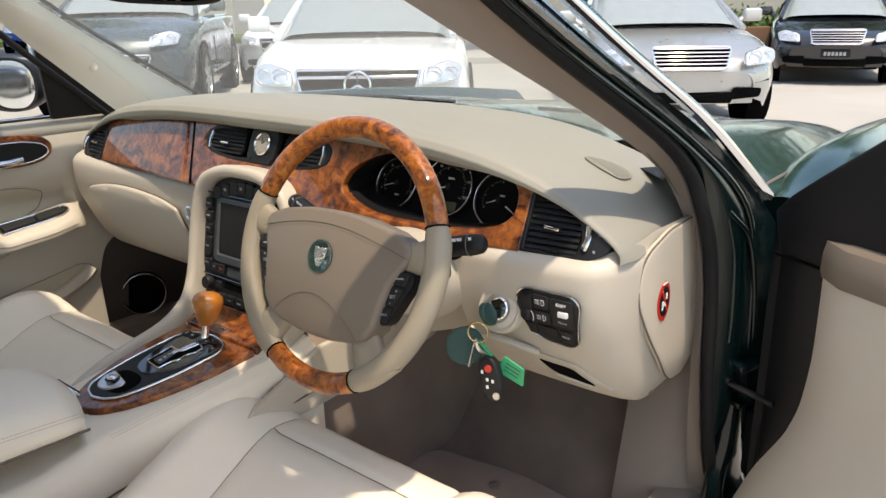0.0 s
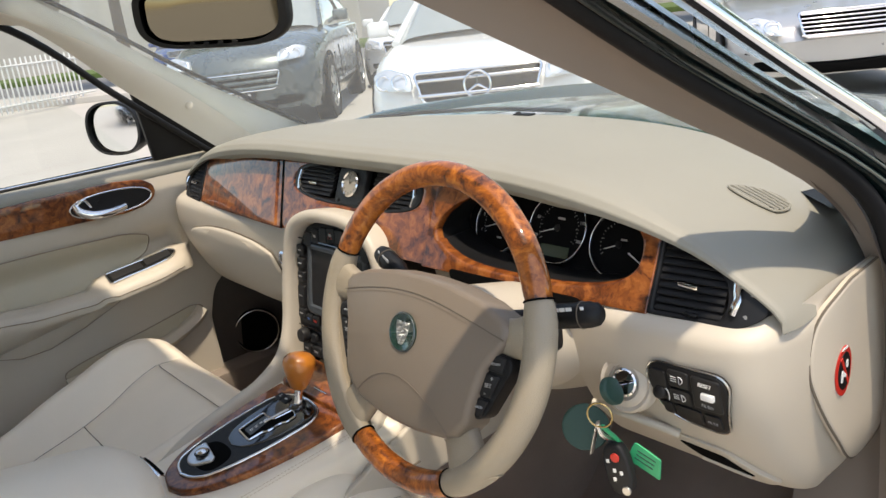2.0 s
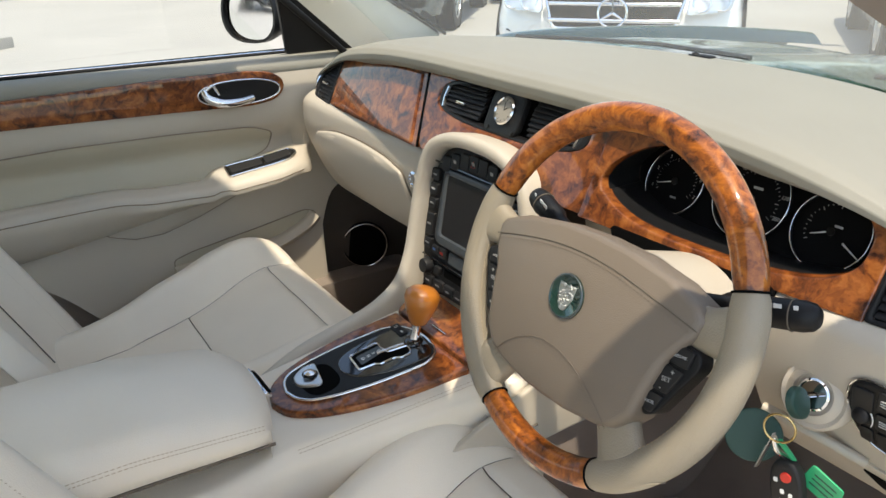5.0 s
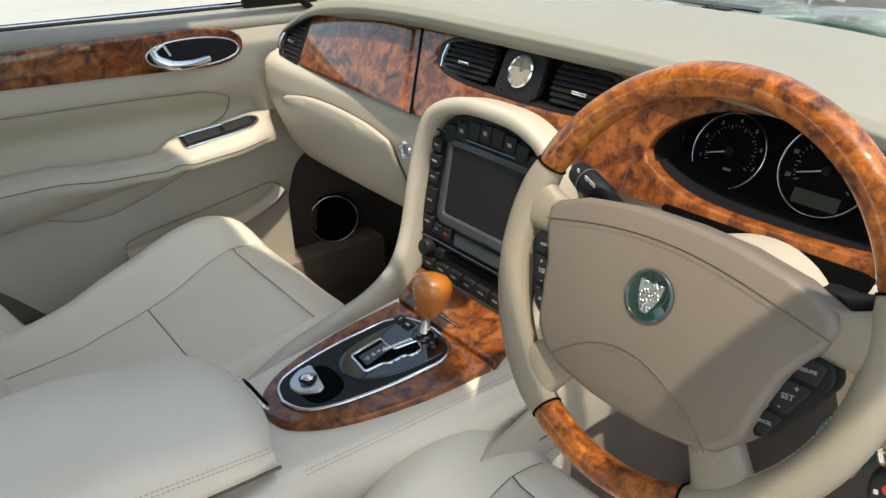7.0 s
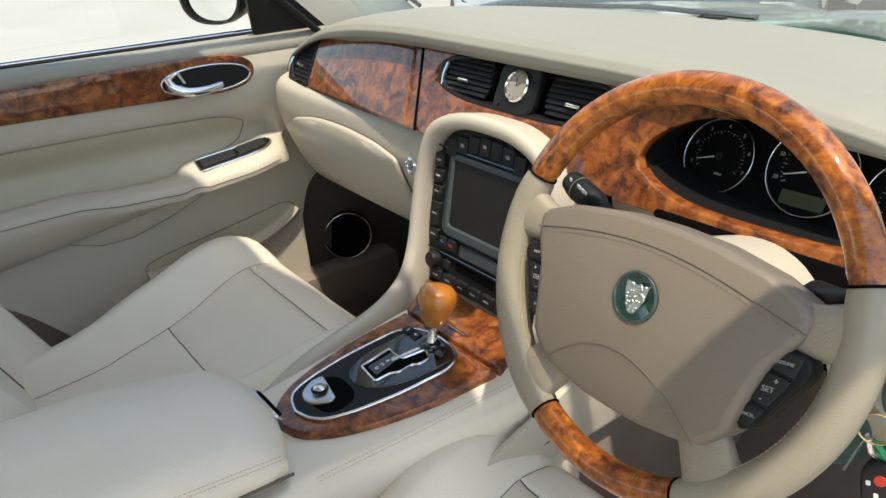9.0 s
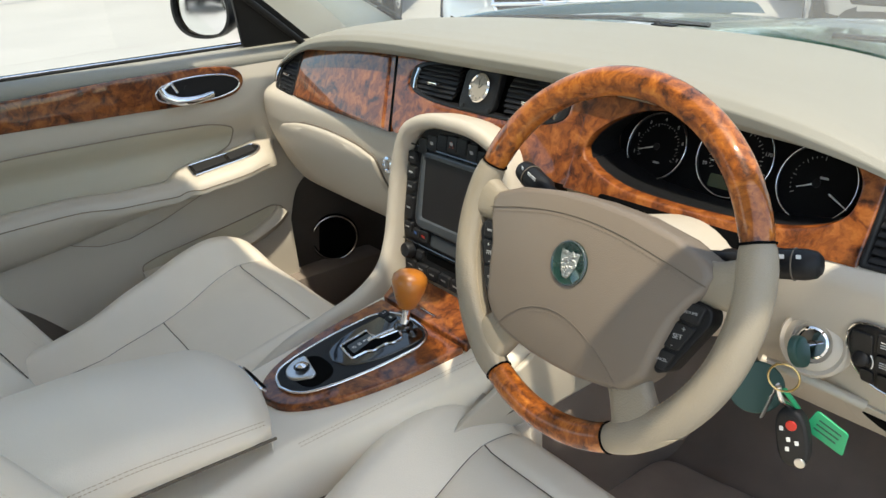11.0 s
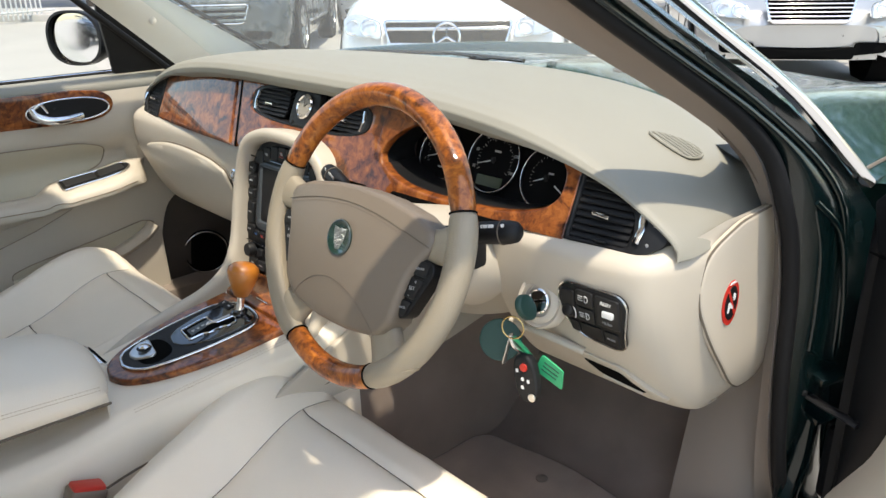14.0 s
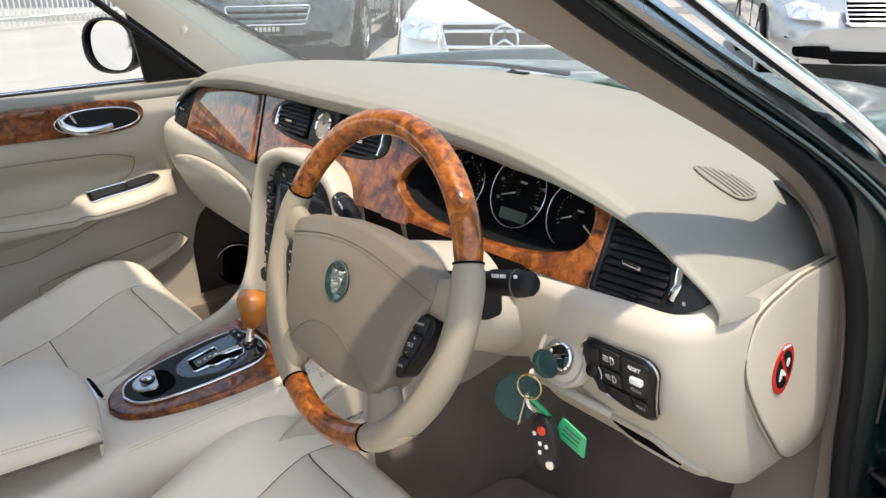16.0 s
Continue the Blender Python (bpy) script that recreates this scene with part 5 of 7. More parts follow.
hub_half = [(0.0, 0.058), (0.05, 0.056), (0.10, 0.048), (0.134, 0.035), (0.141, 0.026), (0.137, 0.010), (0.121, -0.018), (0.113, -0.052), (0.108, -0.080), (0.092, -0.099), (0.072, -0.107), (0.03, -0.114), (0.0, -0.115)]
hub_out = dense(hub_half + [(-x, y) for x, y in hub_half[-2:0:-1]], 0.008)


def dome(a, b, w):
    p = max(0, 1 - (a / 0.160) ** 2) * max(0, 1 - ((b + 0.03) / 0.098) ** 2)
    return wh(a, b, w + 0.025 * p ** 0.75)


hub = part("airbag_hub", plate(hub_out, dome, 0.035, 0.006, top=0.006, rings=16), TAUPE, wheel, "taupe leather airbag cover")


def hub_line(fn, n=30, w=0.0065):
    return [dome(*fn(k / n), w) for k in range(n + 1)]


part("hub_seam", tube(hub_line(lambda t: (-0.138 + 0.276 * t, 0.016 + 0.022 * math.sin(math.pi * t))), 0.0006, 6), SEAM, hub)
part("hub_seam", tube(hub_line(lambda t: (-0.085 + 0.170 * t, -0.056 - 0.047 * abs(2 * t - 1) ** 2.0)), 0.0004, 6), TAUPE, hub)
stitches("stitching", hub_line(lambda t: (-0.134 + 0.268 * t, 0.012 + 0.022 * math.sin(math.pi * t))), [WZ], hub, 0.004, TAUPE)
stitches("stitching", hub_line(lambda t: (-0.081 + 0.162 * t, -0.060 - 0.047 * abs(2 * t - 1) ** 2.0)), [WZ], hub, 0.004, TAUPE)
bc = dome(0.003, -0.006, 0.006)
badge = part("badge", lathe([(0.0225, 0), (0.0225, 0.002), (0.0205, 0.0035), (0.019, 0.002), (0, 0.0022)], bc, WZ, 40), ENAMEL, hub, "round green enamel badge")
part("badge_rim", ring(bc + WZ * 0.0022, WZ, 0.0212, 0.0010, 40), BEZEL, badge)
on_badge = lambda a, b, w: bc + WX * a + WY * b + WZ * (w + 0.0024)
crest = plate(rounded([(-0.0115, 0.0125), (-0.004, 0.011), (0.004, 0.011), (0.0115, 0.0125), (0.0105, 0.002), (0.007, -0.008), (0.003, -0.0145), (-0.003, -0.0145), (-0.007, -0.008), (-0.0105, 0.002)], 0.0015, 3), on_badge, 0.001, 0.0003, top=0.0002, rings=3)
rng = random.Random(5)
for k in range(70):
    a, b = rng.uniform(-0.0095, 0.0095), rng.uniform(-0.013, 0.0115)
    if abs(a) > 0.0100 - 0.55 * max(0, -b):
        continue
    crest = join(crest, lathe([(0.0018, 0), (0.0013, 0.0011), (0.0, 0.0016)], on_badge(a, b, 0.0001), WZ + WX * rng.uniform(-.4, .4) + WY * rng.uniform(-.4, .4), 7))
part("badge_crest", crest, CRESTMETAL, badge, "raised silver crest")
for s in (-1, 1):
    pod_out = rounded([(s * 0.112, 0.004), (s * 0.147, 0.000), (s * 0.151, -0.012), (s * 0.124, -0.068), (s * 0.112, -0.074), (s * 0.104, -0.060)], [0.006, 0.006, 0.006, 0.006, 0.004, 0.012], 5)
    pod = part("button_pod", plate(pod_out if s > 0 else pod_out[::-1], wh, 0.018, 0.002, top=0.010, rings=3), BLACK, wheel, "black cruise and audio buttons")
    for z0, z1 in ((-0.018, -0.001), (-0.046, -0.021), (-0.068, -0.049)):
        f = lambda b: (0.116 - 0.006 * min(1, -b / 0.05), 0.146 - 0.40 * max(0, -b - 0.012))
        o = rounded([(s * (f(z0)[0] + 0.002), z0), (s * (f(z0)[1] - 0.003), z0), (s * (f(z1)[1] - 0.003), z1), (s * (f(z1)[0] + 0.002), z1)], 0.003)
        part("button", plate(o if s > 0 else o[::-1], wh, 0.004, 0.0014, top=0.0125, rings=2), KEYCAP, pod)
    def wheel_text(txt, a, b, size):
        lettering("print", txt, size, Matrix.Translation(wh(s * a, b, 0.0129)) @ Matrix((WX, WY, WZ)).transposed().to_4x4() @ pose(0, 0, 0, 0, 0, 8), GREYPRINT, pod)
    wheel_text("SET" if s > 0 else "TEL", 0.125, -0.0335, 0.0062)
    wheel_text("+", 0.129, -0.0255, 0.0075)
    wheel_text("-", 0.122, -0.0420, 0.0075)
    wheel_text("RESUME" if s > 0 else "MODE", 0.131, -0.0095, 0.0038)
    wheel_text("CANCEL" if s > 0 else "SEEK", 0.115, -0.0585, 0.0038)

# column shroud and stalks
column = thing("steering_column", "cream column shroud with two black stalks", "steering column")
part("shroud", grid(lambda u, v: (lambda c, r: c + WX * (r * 1.05 * math.cos(2 * math.pi * u)) + WY * (r * 0.85 * math.sin(2 * math.pi * u)))(wh(0, -0.012, -0.035 - 0.17 * v), 0.066 + 0.016 * v), 40, 8, close_u=True), CREAM, column, "cream plastic column shroud")
part("shroud_front", lathe([(0.064, 0), (0.064, -0.004), (0.0, -0.004)], wh(0, -0.012, -0.034), WZ, 40), BLACK, column)
part("knee_bolster", grid(lambda u, v: (0.15 + 0.33 * u, 0.035 + 0.03 * v + 0.06 * v * v - 0.02 * math.sin(math.pi * u), 0.82 - (0.25 - 0.10 * u * u) * v), 12, 10), CREAM, column)
part("under_strip", tube([(0.50, -0.02, 0.692), (0.55, -0.004, 0.682), (0.60, 0.014, 0.668)], 0.006, 8), CREAM, column)
for s, tip in ((1, (0.583, -0.103, 0.860)), (-1, (0.207, -0.096, 0.861))):
    t = Vector(tip)
    root = wh(s * 0.06, 0.020, -0.055)
    d = (t - root).normalized()
    stalk = part("stalk", tube([root, root.lerp(t, 0.35), root.lerp(t, 0.58), root.lerp(t, 0.62), root.lerp(t, 0.93), t, t + d * 0.004], [0.010, 0.0095, 0.010, 0.0135, 0.0140, 0.0120, 0.008], 16), BLACK, column, "black control stalk")
    part("stalk_ring", ring(root.lerp(t, 0.86), d, 0.0143, 0.0007, 24), SEAM, stalk)
    sd = Vector((0.1 * s, -0.72, 0.69)).normalized()
    for k, (q, w) in enumerate(((0.68, 0.002), (0.72, 0.006), (0.78, 0.007), (0.90, 0.004))):
        c = root.lerp(t, q) + sd * 0.0139
        part("stalk_print", rbox((w, 0.0008, 0.006), 0, Matrix.Translation(c) @ d.to_track_quat("X", "Z").to_matrix().to_4x4()), WHITE, stalk)
part("stalk_foot", rbox((0.03, 0.03, 0.05), 0.008, (0.492, -0.085, 0.812)), BLACK, column)

# ---- keys in the ignition ----
keys = thing("key_bunch", "car key in the ignition with fob and green tag", "keys")
kp = keyring_at + kax * 0.006
blade = part("ignition_key", tube([kp, kp + kax * 0.014], 0.005, 8, flat=0.4), CHROME, keys, "green-headed ignition key")
kd = Vector((-0.25, 0.0, -0.97)).normalized()
part("key_head", plate([(0.019 * math.cos(t) * (1 - 0.12 * math.sin(t)), 0.023 * math.sin(t)) for t in np.linspace(0, 2 * math.pi, 32, endpoint=False)], lambda a, b, w: kp + Vector((0.006, 0, -0.006)) + kax * 0.021 + kax * (b * 0.75) + Vector((0.75, 0.25, 0.2)) * (w - 0.004) + Vector((-0.25, -0.05, 0.93)) * a * 0.95, 0.009, 0.003, rings=4), KEYGREEN, blade, "dark green rubber key head")
ring_c = kp + kax * 0.046 + Vector((0.0, -0.004, -0.034))
part("split_ring", ring(ring_c, (0.3, -0.9, 0.1), 0.0145, 0.0012, 32), material("brass", (0.62, 0.47, 0.22), 0.25, metal=1.0), keys, "gilt split ring")
fob_c = Vector((0.566, -0.060, 0.646))
fx = Vector((0.93, 0.18, 0.24)).normalized()
fz = Vector((-0.22, 0.0, 0.975)).normalized()
fy = fz.cross(fx).normalized()
fob_o = [(0.0165 * math.copysign(abs(math.cos(t)) ** 0.75, math.cos(t)), 0.033 * math.copysign(abs(math.sin(t)) ** 0.75, math.sin(t))) for t in np.linspace(0, 2 * math.pi, 40, endpoint=False)]
on_fob = lambda a, b, w: fob_c + fx * a + fz * b - fy * w
fob = part("remote_fob", plate(fob_o, on_fob, 0.012, 0.004, top=0.006, rings=5, bulge=0.0015), KEYCAP, keys, "black remote fob with red button")
part("panic_button", plate(superellipse(0.002, 0.017, 0.0055, 0.0055, 2, 24), on_fob, 0.002, 0.0006, top=0.0085, rings=2), RED, fob)
for a, b in ((-0.008, 0.013), (-0.002, 0.001), (0.006, -0.002), (-0.004, -0.010)):
    part("fob_print", plate(rounded([(a - 0.002, b - 0.0025), (a + 0.002, b - 0.0025), (a + 0.002, b + 0.0025), (a - 0.002, b + 0.0025)], 0.001), on_fob, 0.0004, 0.0001, top=0.0080, rings=2), WHITE, fob)
part("fob_stud", plate(superellipse(0.007, -0.0245, 0.0055, 0.0055, 2, 24), on_fob, 0.002, 0.0006, top=0.0082, rings=2), ALU, fob)
disc_c = Vector((0.520, -0.060, 0.684))
da = Vector((0.55, -0.78, 0.30)).normalized()
disc = part("leather_disc", lathe([(0.0, -0.002), (0.026, -0.002), (0.0275, 0), (0.026, 0.002), (0.0, 0.0028)], disc_c, da, 40), KEYGREEN, keys, "dark green round leather fob")
part("disc_edge", ring(disc_c, da, 0.0265, 0.0018, 40), KEYGREEN, disc)
tx, tz = Vector((0.93, 0.10, -0.34)).normalized(), Vector((0.36, 0.0, 0.93)).normalized()
tag_c = Vector((0.592, -0.046, 0.660))
on_tag = lambda a, b, w: tag_c + tx * a + tz * b + tz.cross(tx).normalized() * -w
tag = part("plastic_tag", plate(rounded([(-0.020, -0.014), (0.024, -0.014), (0.019, 0.002), (0.016, 0.013), (-0.019, 0.015)], [0.003, 0.003, 0.004, 0.003, 0.005], 4), on_tag, 0.002, 0.0006, rings=3), TAG, keys, "bright green plastic tag")
for k in range(3):
    part("tag_bar", plate([(-0.012, 0.006 - 0.006 * k), (0.012, 0.006 - 0.006 * k), (0.012, 0.0075 - 0.006 * k), (-0.012, 0.0075 - 0.006 * k)], on_tag, 0.0004, 0.0001, top=0.0004, rings=2), KEYGREEN, tag)
part("tag_strap", tube(spline([ring_c + Vector((0.003, 0, -0.013)), tag_c + Vector((-0.028, -0.004, 0.012)), tag_c + Vector((-0.022, 0, -0.010))], 12), 0.0028, 8), TAG, tag)
hook = part("chrome_clip", tube(spline([ring_c + Vector((-0.004, 0, -0.012)), ring_c + Vector((0.0, 0.002, -0.026)), fob_c + fz * 0.035], 10), 0.003, 8), CHROME, keys, "chrome link")
part("spare_key", tube([ring_c + Vector((-0.008, 0.006, -0.014)), ring_c + Vector((-0.020, 0.006, -0.060))], 0.0035, 8, flat=0.4), ALU, keys, "small steel key")

# ---- seats ----
def seat_outer(y):
    """The cushion's half width, drawn in towards the rear."""
    return curve1([(-0.70, 0.225), (-0.50, 0.235), (-0.40, 0.262), (-0.28, 0.296), (-0.18, 0.305)], y)


def seat_z(x, y):
    """The cushion's height: x from the seat's middle, y along the car."""
    x = x * 0.305 / seat_outer(y)
    z = curve1([(-0.75, 0.405), (-0.60, 0.410), (-0.37, 0.448), (-0.19, 0.503), (-0.14, 0.500), (-0.115, 0.480), (-0.10, 0.445)], y)
    b = max(0.0, abs(x) - 0.155)
    crest = curve1([(-0.72, 0.035), (-0.55, 0.050), (-0.37, 0.066), (-0.22, 0.050), (-0.16, 0.034), (-0.125, 0.012), (-0.10, 0.0)], y)
    q = min(1, b / 0.075)
    z += crest * q * q * (3 - 2 * q)
    o = max(0.0, abs(x) - 0.235)
    return z - 11.0 * o * o - 70 * max(0, abs(x) - 0.275) ** 2


def seat_width(y):
    return 0.17 if y > -0.19 else 0.17 - 0.14 * min(0.30, -0.19 - y)


def pillow(name, seat, x0, x1, y0, y1, base, label="", n=16, m=16, sink=0.0055):
    """A stuffed leather panel between seams; x bounds may follow y."""
    def f(u, v):
        y = y0 + (y1 - y0) * v
        a = x0(y) if callable(x0) else x0
        b = x1(y) if callable(x1) else x1
        x = a + (b - a) * u
        e = min(u, 1 - u) * abs(b - a)
        g = min(v, 1 - v) * abs(y1 - y0)
        s = min(e, g)
        d = sink * max(0, 1 - s / 0.014) ** 2
        wr = 0.0015 * noise.noise(Vector((x * 14 + base, y * 14, 0.3))) + 0.0006 * noise.noise(Vector((x * 50 + base, y * 34, 0.7)))
        return (base + x, y, seat_z(x, y) - d + wr)
    return part(name, grid(f, n, m), SEAT, seat, label)


def back_point(base, x, s, off=0.0):
    """The backrest's face: s from 0 at the cushion to 1 at the shoulders."""
    y, z = -0.625 - 0.27 * s - 0.03 * s * s, 0.43 + 0.60 * s
    bol = 0.065 * min(1, max(0, abs(x) - 0.13) / 0.09) ** 1.4
    o = max(0, abs(x) - 0.215)
    return Vector((base + x, y + bol * (1 - 0.5 * s) - 14 * o * o - off, z + 0.35 * bol))


def seat(base, name, label):
    st = thing(name, label, "car seat", "front seats")
    w = seat_width
    pillow("front_panel", st, lambda y: -w(y), lambda y: w(y), -0.188, -0.098, base, m=12, n=24)
    pillow("centre_panel", st, lambda y: -w(y), lambda y: w(y), -0.370, -0.190, base, n=24)
    pillow("rear_panel", st, lambda y: -w(y), lambda y: w(y), -0.66, -0.372, base, n=24)
    for s in (-1, 1):
        pillow("side_bolster", st, (lambda y: -seat_outer(y)) if s < 0 else (lambda y: w(y) + 0.001), (lambda y: -w(y) - 0.001) if s < 0 else (lambda y: seat_outer(y)), -0.66, -0.098, base, n=16, m=40)
    part("cushion_front", grid(lambda u, v: (base - 0.305 + 0.61 * u, -0.098 + 0.012 * math.sin(math.pi * v) - 0.03 * v * v, seat_z(-0.305 + 0.61 * u, -0.098) - 0.006 + (0.30 - seat_z(-0.305 + 0.61 * u, -0.098)) * v), 24, 10), SEAT, st)
    part("cushion_side", grid(lambda u, v: (base + seat_outer(-0.70 + 0.60 * u) + 0.002 + 0.006 * math.sin(math.pi * v), -0.70 + 0.60 * u, seat_z(seat_outer(-0.70 + 0.60 * u), -0.70 + 0.60 * u) - 0.006 - 0.16 * v), 20, 8), SEAT, st)
    part("cushion_side", grid(lambda u, v: (base - seat_outer(-0.70 + 0.60 * u) - 0.002 - 0.006 * math.sin(math.pi * v), -0.70 + 0.60 * u, seat_z(seat_outer(-0.70 + 0.60 * u), -0.70 + 0.60 * u) - 0.006 - 0.16 * v), 20, 8), SEAT, st)
    # dark sheet under the panels, put in as shade between them
    part("seam_shade_sheet", grid(lambda u, v: (base - 0.20 + 0.40 * u, -0.66 + 0.55 * v, seat_z(-0.20 + 0.40 * u, -0.66 + 0.55 * v) - 0.014), 30, 30), SEAMBED, st)
    part("seat_base", rbox((0.42, 0.52, 0.14), 0.02, (base, -0.42, 0.315)), BLACK, st)
    part("seat_rail", rbox((0.04, 0.60, 0.04), 0.008, (base - 0.2, -0.40, 0.265)), BLACK, st)
    part("seat_rail", rbox((0.04, 0.60, 0.04), 0.008, (base + 0.2, -0.40, 0.265)), BLACK, st)
    # backrest
    part("backrest", grid(lambda u, v: back_point(base, -0.265 + 0.53 * u, -0.06 + 1.06 * v) + Vector((0, 0, 0.02 * (1 - abs(2 * u - 1) ** 3) * max(0, v - 0.9) * 10)), 32, 30), SEAT, st, "cream leather backrest")
    part("backrest_rear", grid(lambda u, v: back_point(base, -0.265 + 0.53 * u, -0.06 + 1.06 * v) + Vector((0, -0.10 * math.sin(math.pi * min(1, max(0, u * 1.0))) - 0.002, 0)), 32, 10), SEAT, st)
    for x in (-0.135, 0.135):
        part("back_seam", tube([back_point(base, x, s) + Vector((0, 0.001, 0)) for s in np.linspace(0, 1, 20)], 0.0014, 6), SEAM, st)
    for x in (-0.195, 0.195):
        stitches("stitching", [back_point(base, x, s) + Vector((0, 0.001, 0)) for s in np.linspace(0.0, 1, 30)], [(0, 1, 0.3)], st)
    for x in (-0.06, 0.06):
        part("headrest_post", tube([back_point(base, x, 0.97, 0.05), back_point(base, x, 1.1, 0.05)], 0.006, 8), CHROME, st)
    part("headrest", rbox((0.25, 0.09, 0.17), 0.035, pose(base, -1.02, 1.16, 14), seg=4), SEAT, st, "cream leather headrest")
    return st


driver_seat = seat(0.395, "front_seat", "cream leather driver's seat with raised bolsters, sunlit")
passenger_seat = seat(-0.395, "front_seat", "cream leather passenger seat beside the console")
buckle = thing("seat_belt_buckle", "taupe seat belt buckle with red release button", "seat belt")
bm_ = pose(0.137, -0.505, 0.435, -22, 0, 0)
part("buckle_body", rbox((0.032, 0.050, 0.085), 0.006, bm_, seg=3), TAUPE, buckle)
part("release_button", rbox((0.026, 0.044, 0.012), 0.004, bm_ @ pose(0, 0, 0.042)), RED, buckle, "bright red release button")
part("buckle_stalk", tube([bm_ @ Vector((0, 0, -0.04)), bm_ @ Vector((0, -0.01, -0.07)), (0.137, -0.56, 0.30)], 0.010, 8, flat=0.5), ALU, buckle)


# ---- passenger door ----
def door_x(y, z):
    """The inner face of the closed passenger door."""
    x = -0.752 + 0.018 * math.exp(-((z - 0.80) / 0.10) ** 2)
    x -= 0.030 * math.exp(-((z - 0.72) / 0.035) ** 2) * (y < -0.02)
    return x + 0.02 * max(0, (0.62 - z) / 0.3)


pdoor = thing("car_door", "closed passenger door in cream leather and walnut", "car door", "front doors")
on_door = lambda y, z, w: (door_x(y, z) + w, y, z)
part("door_card", grid(lambda u, v: (lambda z: (lambda y0: on_door(y0 + (curve1([(0.50, 0.022), (0.57, 0.05), (0.64, 0.16)], z) - y0) * u, z, 0))(curve1([(0.30, -0.40), (0.385, -0.50), (0.46, -0.57), (0.56, -0.70), (0.64, -0.80), (0.88, -0.95)], z)))(0.30 + 0.575 * v), 60, 50), CREAM, pdoor, "cream leather door card")
part("door_top", grid(lambda u, v: (lambda p: (p[0], -1.05 + 1.21 * u, p[1]))(((-0.748, 0.868), (-0.742, 0.878), (-0.744, 0.892), (-0.752, 0.902), (-0.765, 0.908), (-0.782, 0.909), (-0.786, 0.904))[int(round(v * 6))]), 30, 6), PAD, pdoor, "taupe leather window sill")
part("sill_strip", tube([(-0.789, -1.05, 0.911), (-0.789, 0.0, 0.909)], 0.005, 8, flat=1.0), RUBBER, pdoor)
part("sill_chrome", tube([(-0.800, -1.05, 0.912), (-0.800, 0.0, 0.910)], 0.005, 8), CHROME, pdoor, "bright chrome sill strip")
wd = [(-1.04, 0.826), (-0.60, 0.825), (-0.30, 0.818), (-0.12, 0.812), (-0.072, 0.820), (-0.050, 0.838), (-0.050, 0.862), (-0.075, 0.880), (-0.14, 0.888), (-0.30, 0.888), (-0.60, 0.879), (-1.04, 0.874)]
wood_strip = part("walnut_strip", plate(dense(rounded(wd, 0.02, 4), 0.02), lambda a, b, w: (door_x(a, 0.85) + w + 0.004, a, b), 0.010, 0.004, top=0.006, rings=8, bulge=0.003), BURL, pdoor, "burr walnut door strip")
hb = superellipse(-0.153, 0.8455, 0.090, 0.026, 2.2, 56)
hb = [(y, z + 0.12 * (y + 0.153)* -0.06) for y, z in hb]
dput = lambda a, b, w: (door_x(a, 0.85) + w + 0.004, a, b)
bez = part("handle_bezel", plate(hb, dput, 0.004, 0.001, top=0.0095, rings=3), BLACK, pdoor, "gloss black handle recess")
part("bezel_rim", tube([dput(a, b, 0.010) for a, b in hb], 0.0021, 8, True), CHROME, bez, "chrome oval rim")
part("door_handle", tube(spline([dput(-0.232, 0.858, 0.014), dput(-0.225, 0.842, 0.020), dput(-0.200, 0.830, 0.026), dput(-0.165, 0.828, 0.026), dput(-0.128, 0.832, 0.016)], 24), [0.007 + 0.003 * math.sin(k / 24 * 3.0) for k in range(25)], 12), CHROME, bez, "curved chrome door handle")
part("handle_root", tube(spline([dput(-0.234, 0.852, 0.014), dput(-0.214, 0.866, 0.016), dput(-0.206, 0.858, 0.014), dput(-0.200, 0.846, 0.012)], 12), 0.004, 8), CHROME, bez)
part("lock_hole", lathe([(0.004, 0), (0.004, 0.002), (0.0, 0.0022)], dput(-0.180, 0.852, 0.010), (1, 0, 0), 14), BLACK, bez)
# padded panel with its piping
ip = [(-0.76, 0.764), (-0.52, 0.775), (-0.30, 0.772), (-0.13, 0.764), (-0.075, 0.742), (-0.085, 0.705), (-0.24, 0.655), (-0.30, 0.640), (-0.72, 0.640), (-0.76, 0.70)]
part("padded_panel", plate(dense(rounded(ip, 0.03, 4), 0.02), on_door, 0.006, 0.003, top=0.003, rings=8, bulge=0.004), INSERT, pdoor, "beige padded door insert")
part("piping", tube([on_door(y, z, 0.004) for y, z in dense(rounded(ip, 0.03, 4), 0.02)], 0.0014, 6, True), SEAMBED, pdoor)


# armrest with pull and switches
def arm_section(y):
    """Top height, bottom height and reach of the door armrest at y."""
    top = curve1([(-0.95, 0.655), (-0.62, 0.672), (-0.45, 0.676), (-0.36, 0.666), (-0.255, 0.664), (-0.225, 0.682), (-0.10, 0.698), (-0.04, 0.707), (-0.01, 0.704)], y)
    bot = curve1([(-0.95, 0.52), (-0.58, 0.562), (-0.30, 0.602), (-0.10, 0.632), (-0.01, 0.660)], y)
    out = curve1([(-0.95, 0.05), (-0.60, 0.055), (-0.54, 0.055), (-0.30, 0.058), (-0.22, 0.072), (-0.10, 0.078), (-0.03, 0.066), (0.0, 0.02), (0.006, 0.0)], y)
    return top, bot, out


